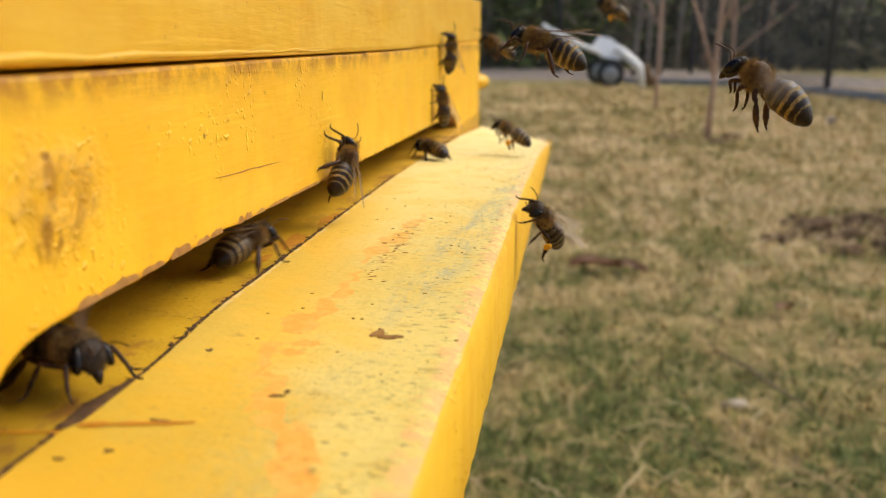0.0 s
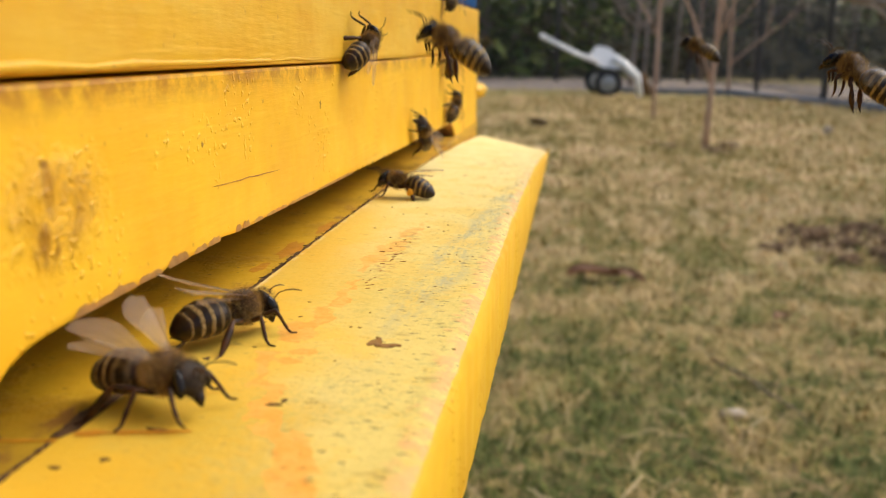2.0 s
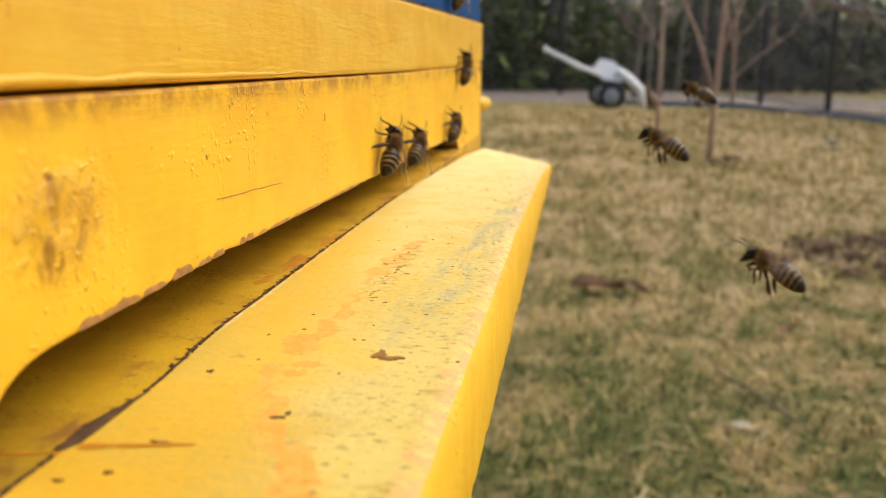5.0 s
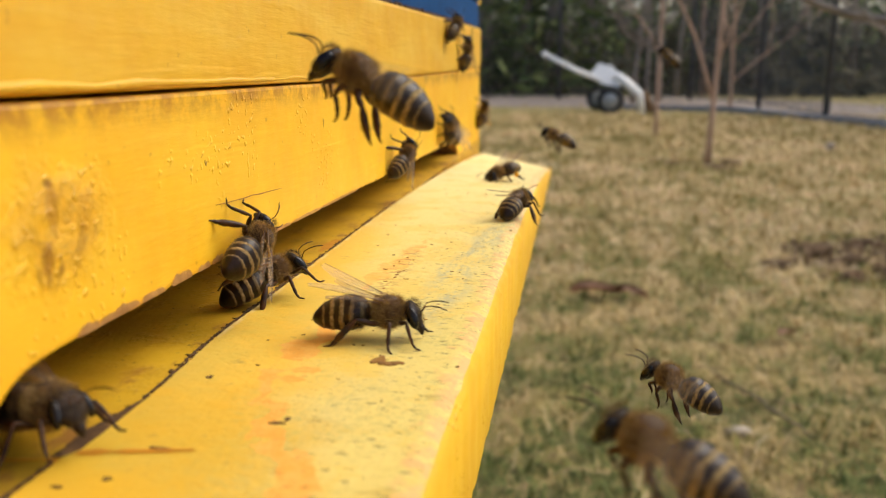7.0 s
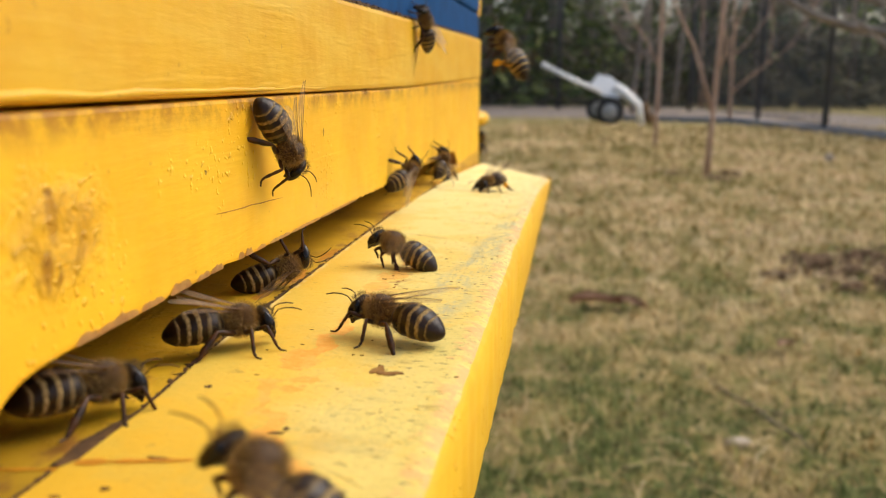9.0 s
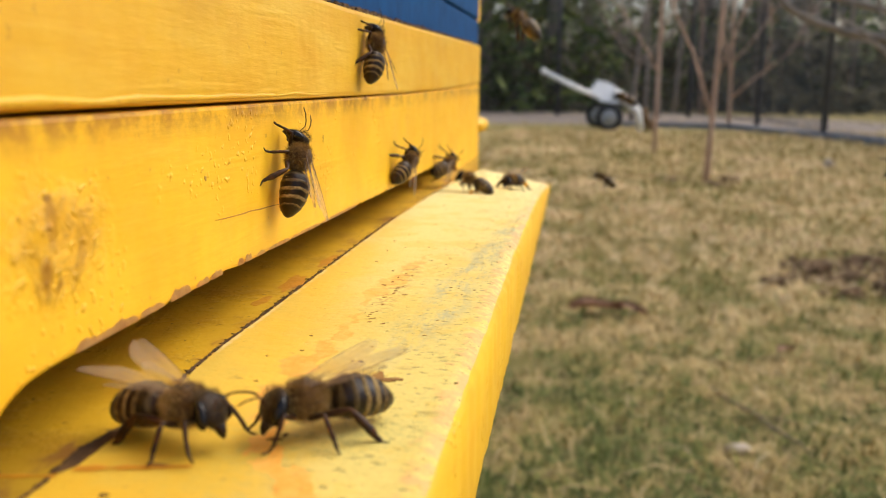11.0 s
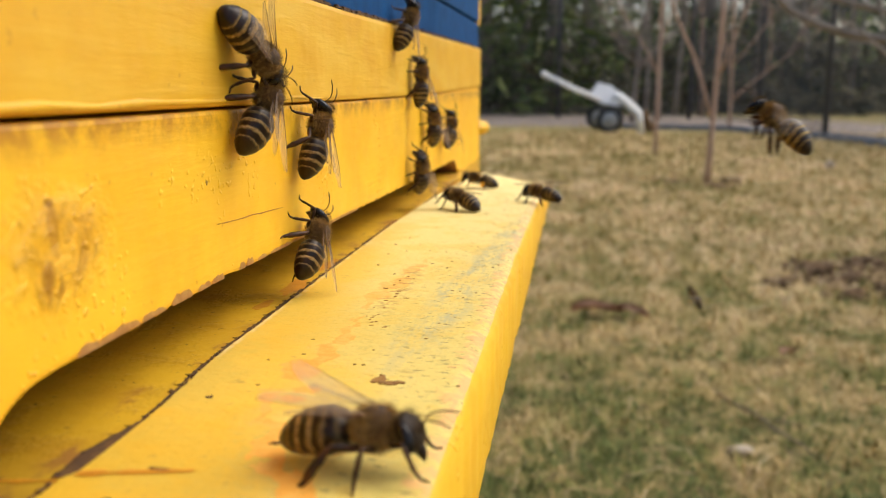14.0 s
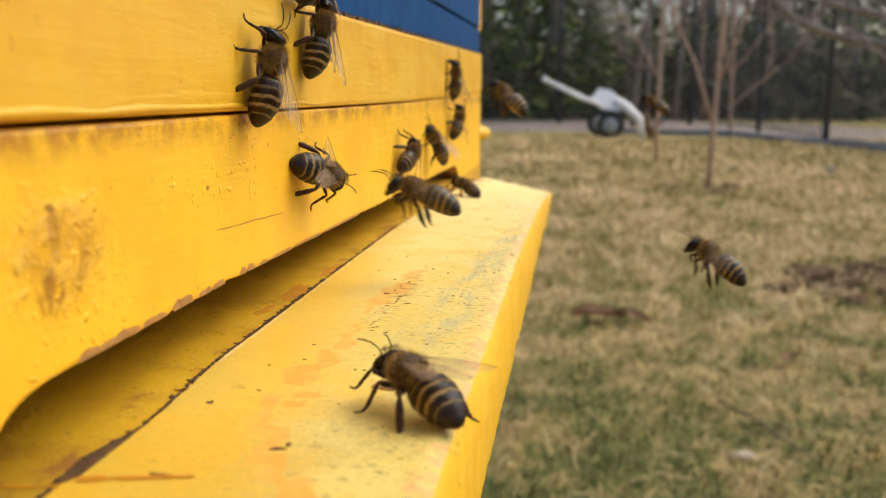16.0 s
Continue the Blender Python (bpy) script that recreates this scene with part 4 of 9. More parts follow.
    box(bm, (-0.57, Y_NEAR - 0.01, 0.7405), (WALL_X + 0.008, Y_FAR + 0.01, 0.765), 0.002)
    part("lid", bm, M_BLUE, hive, smooth=False)
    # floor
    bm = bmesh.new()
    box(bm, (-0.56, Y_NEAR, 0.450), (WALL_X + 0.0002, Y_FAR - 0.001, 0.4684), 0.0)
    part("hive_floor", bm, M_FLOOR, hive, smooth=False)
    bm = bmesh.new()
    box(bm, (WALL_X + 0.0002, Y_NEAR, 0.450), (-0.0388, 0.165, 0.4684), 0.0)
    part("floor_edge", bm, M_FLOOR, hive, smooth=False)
    # landing board, a grid that follows the sag
    bm = bmesh.new()
    nx, ny = 26, 300
    rows = []
    for j in range(ny + 1):
        y = -0.07 + 0.458 * j / ny
        back = back_x(y) + 0.00012 * noise.noise(Vector((0, y * 60, 3))) + 0.00010 * noise.noise(Vector((0, y * 320, 9)))
        lip = LIP_X + 0.00035 * noise.noise(Vector((y * 60, 1, 0))) + 0.0002 * noise.noise(Vector((y * 300, 7, 0)))
        row = []
        for i in range(nx + 1):
            u = i / nx
            x = back + (lip - back) * u
            z = board_z(x, y) + 0.00006 * noise.noise(Vector((x * 120, y * 60, 0)))
            if i == nx:
                z -= 0.0006
            row.append(bm.verts.new((x, y, z)))
        under = 0.4521 + 0.0004 * noise.noise(Vector((y * 70, 3, 2)))
        out = lip + 0.0007
        row += [bm.verts.new((out, y, row[-1].co.z - 0.0009)), bm.verts.new((out + 0.0001, y, under + 0.004)),
                bm.verts.new((out - 0.0004, y, under)), bm.verts.new((back, y, 0.4521))]
        rows.append(row)
    k = len(rows[0])
    for a, b in zip(rows, rows[1:]):
        for i in range(k):
            j = (i + 1) % k
            f = bm.faces.new((a[i], a[j], b[j], b[i]))
            f.material_index = 0 if i < nx else 1
    bm.edges.ensure_lookup_table()
    for a, b in zip(rows, rows[1:]):
        for i in (0, nx, nx + 3):
            bm.edges.get((a[i], b[i])).smooth = False
    bm.faces.new(list(reversed(rows[0]))).material_index = 1
    bm.faces.new(rows[-1]).material_index = 1
    bmesh.ops.recalc_face_normals(bm, faces=bm.faces[:])
    board = part("landing_board", bm, (M_BOARD, M_YELLOW), hive, "bleached and stained yellow landing board")
    # wear on the slot's edge: paint chipped off, each chip ragged along its top
    def lip_z(y):
        if y < 0.072:
            return 0.4767 - slot_drop(y)
        return 0.4767 - 0.0012 * max(0, (y - 0.10) / 0.09)

    chips = [(0.0665, 0.0700, 0.0009), (0.0700, 0.0775, 0.0008), (0.0780, 0.0830, 0.0006), (0.0845, 0.0895, 0.0012), (0.0910, 0.0945, 0.0007),
             (0.0950, 0.0985, 0.0008), (0.1035, 0.1055, 0.0009), (0.1060, 0.1085, 0.0010), (0.1100, 0.1135, 0.0004), (0.1150, 0.1240, 0.0004), (0.1250, 0.1400, 0.0003), (0.1410, 0.1650, 0.0003)]
    for y0, y1, h in chips:
        bm = bmesh.new()
        n = max(7, int((y1 - y0) / 0.00035))
        low, high = [], []
        for i in range(n + 1):
            u = i / n
            y = y0 + (y1 - y0) * u
            top = h * (math.sin(math.pi * u) ** 0.35) * (0.72 + 0.55 * noise.noise(Vector((y * 1300, h * 9000, 2)))) + 0.00012
            low.append(bm.verts.new((WALL_X + 0.00012, y, lip_z(y) + 0.0001)))
            high.append(bm.verts.new((WALL_X + 0.00008, y, lip_z(y) + 0.0002 + max(0.00005, top))))
        for i in range(n):
            bm.faces.new((low[i], low[i + 1], high[i + 1], high[i]))
        bmesh.ops.solidify(bm, geom=bm.faces[:], thickness=0.0003)
        part("chipped_edge", bm, M_FLAKE, hive, "bare wood where the paint chipped off", smooth=False)
    # small flaws in the paint
    for yy, zz, ru, rv in ((0.0949, 0.4889, 0.00030, 0.00030), (0.1739, 0.4966, 0.0010, 0.0005), (0.143, 0.4905, 0.0002, 0.0008)):
        bm = bmesh.new()
        blotch(bm, (WALL_X - 0.00004, yy, zz), (0, 1, 0), (0, 0, 1), ru, rv, rnd, 0.00008, 9, 0.35)
        part("paint_flaw", bm, M_PROPOLIS, hive, smooth=False)
    bm = bmesh.new()
    for i in range(44):
        yy = rnd.uniform(0.098, 0.116) if i < 16 else rnd.uniform(0.06, 0.36)
        blotch(bm, (WALL_X - 0.00006, yy, rnd.uniform(0.482, 0.4965)), (0, 1, 0), (0, 0, 1), rnd.uniform(0.00006, 0.0002), rnd.uniform(0.00005, 0.00013), rnd, 0.00005, 7, 0.4)
    part("paint_speck", bm, M_PROPOLIS, hive, smooth=False)["kind"] = "stuff"
    bm = bmesh.new()
    pts = [(WALL_X + 0.00005, 0.097 + 0.024 * i / 8, 0.4836 - 0.0011 * i / 8 + rnd.uniform(-0.0001, 0.0001)) for i in range(9)]
    tube(bm, pts, [0.00002] + [0.00007, 0.00005, 0.00008, 0.00006, 0.00008, 0.00007, 0.00005] + [0.00002], 5)
    part("paint_crack", bm, M_RUST, hive)
    # stains and grime on the board
    for pts, mat, name in (
            ([(-0.0200, 0.0868, 0.0008, 0.0012), (-0.0188, 0.0858, 0.0010, 0.0005), (-0.0178, 0.0862, 0.0007, 0.0004)], M_PROPOLIS, "propolis_patch"),
            ([(-0.0252, 0.0690, 0.0006, 0.0003), (-0.0246, 0.0700, 0.0002, 0.0005), (-0.0330, 0.0625, 0.0009, 0.0002), (-0.0358, 0.0790, 0.0004, 0.0004), (-0.0345, 0.0568, 0.0003, 0.0003), (-0.0375, 0.055, 0.0004, 0.0002)], M_GRIME, "grime_spot")):
        for x, y, ru, rv in pts:
            bm = bmesh.new()
            blotch(bm, (x, y, board_z(x, y) + 0.00008), (1, 0, 0), (0, 1, 0), ru, rv, rnd, 0.000005, 26, 0.40)
            part(name, bm, mat, board, smooth=False)
    bm = bmesh.new()
    for i in range(70):
        x, y = -0.0112 - 0.024 * rnd.random() ** 1.5, 0.075 + 0.19 * rnd.random()
        blotch(bm, (x, y, board_z(x, y) + 0.00008), (1, 0.25, 0), (-0.25, 1, 0), rnd.uniform(0.00008, 0.00024), rnd.uniform(0.00002, 0.00005), rnd, 0.000015, 9, 0.6)
    part("grime_speck", bm, M_PROPOLIS, board, smooth=False)["kind"] = "stuff"
    bm = bmesh.new()
    for i in range(24):
        x, y = -0.0262 + rnd.gauss(0, 0.0012), rnd.gauss(0.117, 0.009)
        k = rnd.uniform(0.0, 0.9)
        blotch(bm, (x, y, board_z(x, y) + 0.00007), (1, k, 0), (-k, 1, 0), rnd.uniform(0.00008, 0.00038), rnd.uniform(0.00005, 0.00015), rnd, 0.00002, 10, 0.6)
    part("rust_fleck", bm, M_RUST, board, smooth=False)["kind"] = "stuff"
    # dirt packed in the joint behind the board, and an old cut across floor and board
    def ribbon(pts, widths, thick):
        bm = bmesh.new()
        rows = []
        for i, (p, w) in enumerate(zip(pts, widths)):
            d = (pts[min(i + 1, len(pts) - 1)] - pts[max(i - 1, 0)]).normalized()
            s = Vector((d.y, -d.x, 0)) * w
            rows.append([bm.verts.new(p - s), bm.verts.new(p - s * 0.5 + Vector((0, 0, thick))), bm.verts.new(p + s * 0.4 + Vector((0, 0, thick))), bm.verts.new(p + s)])
        for a, b in zip(rows, rows[1:]):
            for k in range(3):
                bm.faces.new((a[k], a[k + 1], b[k + 1], b[k]))
        bmesh.ops.recalc_face_normals(bm, faces=bm.faces[:])
        return bm

    for y0, y1, wide in ((0.050, 0.0598, 0.00042), (0.0735, 0.0840, 0.00026), (0.0845, 0.0950, 0.00034), (0.0958, 0.1080, 0.00030), (0.1085, 0.1220, 0.00030), (0.124, 0.1400, 0.00032), (0.142, 0.160, 0.0004), (0.163, 0.20, 0.0003)):
        n = int((y1 - y0) / 0.0003)
        pts, ws = [], []
        for i in range(n + 1):
            y = y0 + (y1 - y0) * i / n
            k = noise.noise(Vector((y * 900, 4, 1))) + 0.6 * noise.noise(Vector((y * 2600, 2, 1)))
            pts.append(Vector((back_x(y) - 0.00075 - wide * 0.5 + 0.0002 * noise.noise(Vector((y * 300, 8, 8))) , y, 0.46842)))
            ws.append(max(0.00002, 1.5 * wide * (0.15 + 1.6 * k) * math.sin(math.pi * (i + 0.6) / (n + 1.2)) ** 0.4))
        part("joint_dirt", ribbon(pts, ws, 0.00025), M_GRIME, hive, "dark dirt packed in the joint", smooth=False)
    pts, ws = [], []
    for i in range(61):
        y = 0.0608 + 0.0135 * i / 60
        w = 0.0008 * (1 - max(0.0, (i - 25) / 35)) ** 0.8 * (1 + 0.3 * noise.noise(Vector((y * 700, 3, 6))) + 0.3 * noise.noise(Vector((y * 2600, 1, 6)))) + 0.00026
        pts.append(Vector((back_x(y) - 0.00035 - w, y, 0.46843)))
        ws.append(w)
    part("joint_dirt", ribbon(pts, ws, 0.00012), M_GRIME, hive, "wedge of dark dirt in the open joint", smooth=False)
    # old paint bridges the joint farther on
    pts, ws = [], []
    for i in range(161):
        y = 0.088 + 0.225 * i / 160
        pts.append(Vector((back_x(y) - 0.00045 + 0.0001 * noise.noise(Vector((y * 500, 6, 2))), y, 0.46840)))
        ws.append(0.00062 * min(1.0, 0.25 + i / 20) * (1 + 0.35 * noise.noise(Vector((y * 900, 9, 2)))))
    part("paint_bridge", ribbon(pts, ws, 0.00010), M_FLOOR, hive, "old paint bridging the joint", smooth=False)
    # ragged flecks of the same dirt, swept back from the joint
    bm = bmesh.new()
    for i in range(130):
        y = 0.060 + 0.13 * rnd.random()
        long = rnd.uniform(0.00012, 0.00055)
        blotch(bm, (back_x(y) - 0.0006 - long * rnd.uniform(0.6, 1.1), y, 0.46844), (1, 0.2, 0), (-0.2, 1, 0), long, rnd.uniform(0.00012, 0.0004), rnd, 0.00005, 9, 0.6)
    part("dirt_fleck", bm, M_GRIME, hive, smooth=False)["kind"] = "stuff"
    bm = bmesh.new()
    for i in range(60):
        y = 0.074 + 0.10 * rnd.random() ** 1.2
        wide = rnd.uniform(0.00025, 0.00075)
        blotch(bm, (back_x(y) - wide * 0.75, y, 0.46846), (1, 0.45, 0), (-0.45, 1, 0), wide, rnd.uniform(0.0003, 0.0013), rnd, 0.00012, 12, 0.75)
    part("dirt_crumb", bm, M_GRIME, hive, smooth=False)["kind"] = "stuff"
    for x, y, ru, rv in ((-0.0436, 0.1300, 0.0016, 0.0060), (-0.0430, 0.1480, 0.0013, 0.0050), (-0.0444, 0.1180, 0.0010, 0.0030)):
        bm = bmesh.new()
        blotch(bm, (x, y, 0.46840), (1, 0, 0), (0, 1, 0), ru, rv, rnd, 0.00002, 24, 0.4)
        part("rust_stain", bm, M_STAIN, hive, "rusty stain on the trodden floor", smooth=False)
    for x0, x1, y0, y1 in ((-0.0520, -0.0402, 0.0585, 0.0604), (-0.0392, -0.0300, 0.0607, 0.0626)):
        pts, ws = [], []
        for i in range(41):
            u = i / 40
            x, y = x0 + (x1 - x0) * u, y0 + (y1 - y0) * u
            z = board_z(x, y) if x > -0.0396 else 0.4684
            pts.append(Vector((x, y + 0.0002 * noise.noise(Vector((x * 500, 1, 1))), z + 0.00008)))
            ws.append(max(0.00004, 0.00068 * (0.75 + 0.7 * noise.noise(Vector((x * 700, 5, 3)))) * (1 - 0.6 * u)))
        part("filled_cut", ribbon(pts, ws, 0.00004), M_STAIN, hive, "old cut filled with orange-brown dirt", smooth=False)
    # painted-over peg and cleat at the far corner
    bm = lump(rnd, (0.0055, 0.014, 0.0038), 12, 8, 0.25)
    peg = part("peg", bm, M_YELLOW, hive, "paint-covered peg on the corner")
    peg.location = (-0.0445, 0.395, 0.4812)
    bm = bmesh.new()
    box(bm, (-0.060, Y_FAR - 0.0018, 0.5250), (WALL_X - 0.0005, Y_FAR + 0.006, 0.62), 0.0015)
    part("corner_cleat", bm, M_YELLOW, hive, "yellow corner cleat", smooth=False)
    # dried propolis squeezed out under the blue rim
    bm = bmesh.new()
    y = 0.07
    while y < 0.36:
        ru = rnd.uniform(0.0006, 0.0026)
        z = 0.5134 + 0.0021 * max(0.0, (y - 0.16) / 0.21)
        blotch(bm, (WALL_X - 0.0003, y, z + 0.0001), (0, 1, 0), (0, 0, 1), ru, rnd.uniform(0.0002, 0.0005), rnd, 0.0004, 10, 0.7)
        y += ru * rnd.uniform(1.0, 2.6)
    part("propolis_bead", bm, M_GRIME, hive, "dark propolis in the joint under the blue rim", smooth=False)["kind"] = "stuff"
    # what the hive stands on
    stand = thing("hive_stand", pose(0, 0, 0), "plain weathered timber stand under the beehive", "stand")
    for x in (-0.52, -0.10):
        for y in (-0.03, 0.35):
            bm = bmesh.new()
            box(bm, (x - 0.03, y - 0.03, -0.01), (x + 0.03, y + 0.03, 0.41), 0.002)
            part("leg", bm, M_DARKWOOD, stand, smooth=False)
    bm = bmesh.new()
    box(bm, (-0.56, Y_NEAR, 0.4102), (-0.055, Y_FAR, 0.4498), 0.002)
    part("top_frame", bm, M_DARKWOOD, stand, smooth=False)


# ---- bees ----
def mm(*v):
    return tuple(a * 0.001 for a in v)


def fuzz(bm, rnd, c, r, count, length, mat, keep, back=0.35):
    """Short hairs, one sliver each, standing off an ellipsoid and combed back."""
    made = 0
    while made < count:
        d = Vector((rnd.gauss(0, 1), rnd.gauss(0, 1), rnd.gauss(0, 1))).normalized()
        if not keep(d):
            continue
        p = Vector((c[0] + d.x * r[0], c[1] + d.y * r[1], c[2] + d.z * r[2]))
        n = Vector((d.x / r[0], d.y / r[1], d.z / r[2])).normalized()
        n = (n + Vector((-back, 0, 0)) + Vector((rnd.gauss(0, 0.25), rnd.gauss(0, 0.25), rnd.gauss(0, 0.25)))).normalized()
        s = n.orthogonal().normalized() * 0.000015
        s.rotate(Matrix.Rotation(rnd.uniform(0, 6.28), 3, n))
        q = p + n * length * rnd.uniform(0.45, 1.5)
        f = bm.faces.new((bm.verts.new(p - s), bm.verts.new(p + s), bm.verts.new(q)))
        f.material_index = mat
        made += 1


JOINT = {}


def bee_meshes():
    rnd = random.Random(17)
    out = {}
    # head: a wedge whose face slopes forward and down to the mouth
    bm = bmesh.new()
    ball(bm, mm(5.30, 0, -0.35), mm(0.95, 1.72, 1.75), 18, 14)
    for v in bm.verts:
        k = v.co.z * 1000 + 0.5
        if k < 0:
            v.co.y *= max(0.28, 1 + 0.44 * k)
            v.co.x += -0.00034 * k
        else:
            v.co.x -= 0.00022 * k
    tube(bm, [mm(5.95, 0, -1.5), mm(6.25, 0, -2.1), mm(6.35, 0, -2.6)], [0.0006, 0.00042, 0.00014], 8)
    tube(bm, [mm(4.0, 0, 0.0), mm(4.6, 0, -0.25), mm(5.2, 0, -0.4)], [0.0009, 0.0006, 0.0006], 8)
    fuzz(bm, rnd, mm(5.20, 0, 0.10), mm(0.95, 1.55, 1.35), 620, 0.00050, 1, lambda d: d.z > -0.5 and not (abs(d.y) > 0.60 and abs(d.z) < 0.75), 0.0)
    fuzz(bm, rnd, mm(5.55, 0, -0.90), mm(0.85, 1.00, 1.00), 420, 0.00036, 1, lambda d: d.x > 0.1, 0.0)
    out["head"] = mesh_of("head", bm, M_CHITIN, M_FACE_FUZZ)
    for side, s in (("l", 1), ("r", -1)):
        bm = bmesh.new()
        ball(bm, mm(5.38, 1.36 * s, -0.25), mm(0.66, 0.52, 1.30), 14, 12,
             rot=Matrix.Rotation(radians(-20), 4, "Y") @ Matrix.Rotation(radians(12 * s), 4, "X"))
        out["eye_" + side] = mesh_of("eye", bm, M_EYE)
        bm = bmesh.new()
        tube(bm, [mm(6.2, 0.32 * s, 0.0), mm(6.5, 0.60 * s, 0.55), mm(6.75, 0.82 * s, 0.95)], [0.00007, 0.000075, 0.00007], 6)
        tube(bm, [mm(6.75, 0.82 * s, 0.95), mm(7.5, 1.05 * s, 1.12), mm(8.4, 1.35 * s, 1.08), mm(9.3, 1.62 * s, 0.80)], [0.000065, 0.000082, 0.000085, 0.00006], 6)
        out["antenna_" + side] = mesh_of("antenna", bm, M_LEG)
    # thorax: a short furry ball, balder on its crown
    bm = bmesh.new()
    ball(bm, mm(2.45, 0, 0.15), mm(1.85, 1.85, 1.85), 20, 14)
    tube(bm, [mm(1.1, 0, -0.1), mm(0.55, 0, -0.25), mm(0.0, 0, -0.25)], [0.0012, 0.0007, 0.0008], 10)
    fuzz(bm, rnd, mm(2.45, 0, 0.15), mm(1.83, 1.83, 1.82), 7000, 0.00058, 1, lambda d: math.hypot(d.x, d.y) > 0.62 or d.z < 0 or rnd.random() < 0.16, 0.22)
    out["thorax"] = mesh_of("thorax", bm, M_THORAX, M_FUZZ)
    # abdomen: overlapping plates, plump, drooping to a point
    for kind, droop in (("walk", 0.10), ("fly", 0.14)):
        bm = bmesh.new()
        rings = []
        steps = 56
        for i in range(steps + 1):
            u = i / steps
            x = 0.55 - 6.95 * u
            body = math.sqrt(max(0.02, 1 - (1 - min(1, u / 0.34)) ** 2))
            if u > 0.42:
                body *= max(0.0, 1 - ((u - 0.42) / 0.585) ** 2.1) ** 0.62
            plate = 1 - 0.055 * (((0.95 - x) / 1.16) % 1.0)
            z = -0.20 - droop * 7.0 * u ** 1.5 + 0.25 * math.sin(math.pi * u)
            rings.append((x * 0.001, 0, z * 0.001, max(0.00012, 2.40e-3 * body * plate), max(0.0001, 2.10e-3 * body * plate)))
        loft(bm, rings, 20)
        fuzz(bm, rnd, mm(-1.2, 0, -0.2), mm(1.75, 2.05, 1.85), 620, 0.00050, 1, lambda d: d.x > -0.05, 0.7)
        fuzz(bm, rnd, mm(-2.7, 0, -0.5), mm(2.7, 2.02, 1.75), 420, 0.00030, 1, lambda d: d.z < 0.5 and abs(d.x) < 0.8, 0.9)
        out["abdomen_" + kind] = mesh_of("abdomen", bm, M_ABDOMEN, M_FUZZ)
    # legs
    poses = {
        "walk": {"fore": [(3.9, 0.9, -1.0), (4.4, 1.7, -0.8), (5.1, 2.4, -0.4), (5.7, 2.9, -1.8), (6.1, 3.1, -2.7), (6.5, 3.2, -3.12), (7.1, 3.4, -3.2)],
                 "mid": [(2.7, 1.1, -1.2), (2.6, 2.0, -1.0), (2.6, 3.2, -0.4), (2.4, 4.0, -1.8), (2.3, 4.5, -2.7), (2.4, 4.9, -3.12), (2.7, 5.6, -3.2)],
                 "hind": [(1.5, 1.0, -1.1), (0.9, 1.9, -0.9), (-0.6, 2.9, -0.3), (-1.9, 3.6, -1.7), (-2.7, 4.0, -2.7), (-3.2, 4.3, -3.12), (-4.0, 4.6, -3.2)]},
        "fly": {"fore": [(3.6, 0.8, -1.2), (4.3, 1.1, -1.6), (4.7, 1.0, -2.0), (4.3, 0.8, -2.5), (4.0, 0.7, -2.9), (3.95, 0.7, -3.1), (3.95, 0.7, -3.3)],
                "mid": [(2.5, 1.0, -1.2), (2.9, 1.6, -1.7), (2.9, 1.9, -2.3), (2.4, 1.8, -3.1), (2.1, 1.6, -3.8), (2.0, 1.6, -4.3), (2.1, 1.6, -4.7)],
                "hind": [(1.3, 1.0, -1.1), (0.9, 1.6, -1.7), (0.1, 2.0, -2.2), (-0.7, 1.9, -3.5), (-1.3, 1.7, -4.3), (-1.7, 1.6, -4.8), (-2.1, 1.6, -5.1)]}}
    radii = {"fore": [0.28, 0.31, 0.21, 0.22, 0.17, 0.13, 0.09], "mid": [0.30, 0.34, 0.22, 0.26, 0.20, 0.14, 0.09], "hind": [0.32, 0.42, 0.26, 0.50, 0.34, 0.15, 0.08]}
    for kind, table in poses.items():
        for leg, pts in table.items():
            for side, s in (("l", 1), ("r", -1)):
                bm = bmesh.new()
                hip = Vector(mm(pts[0][0], pts[0][1] * s, pts[0][2]))
                JOINT[f"{leg}_{kind}_{side}"] = hip
                q = [Vector(mm(x, y * s, z)) - hip for x, y, z in pts]
                fine, rr = [], []
                for i in range(len(q) - 1):
                    for k in range(3):
                        fine.append(q[i].lerp(q[i + 1], k / 3))
                        base = radii[leg][i] + (radii[leg][i + 1] - radii[leg][i]) * k / 3
                        rr.append(base * 0.001 * (0.78 if k == 0 and i > 0 else 1.0))
                fine.append(q[-1])
                rr.append(radii[leg][-1] * 0.001)
                tube(bm, fine, rr, 7)
                hair = []
                for i in range(60):
                    k = rnd.uniform(0.1, 0.95) * (len(fine) - 1)
                    a = int(k)
                    p = fine[a].lerp(fine[min(a + 1, len(fine) - 1)], k - a)
                    n = Vector((rnd.gauss(0, 1), rnd.gauss(0, 1), rnd.gauss(-0.3, 1))).normalized()
                    w = n.orthogonal().normalized() * 0.00002
                    e = p + n * (rr[a] + rnd.uniform(0.0001, 0.00022))
                    bm.faces.new((bm.verts.new(p - w), bm.verts.new(p + w), bm.verts.new(e))).material_index = 1
                out[f"{leg}_{kind}_{side}"] = mesh_of("leg", bm, M_LEG, M_FUZZ)
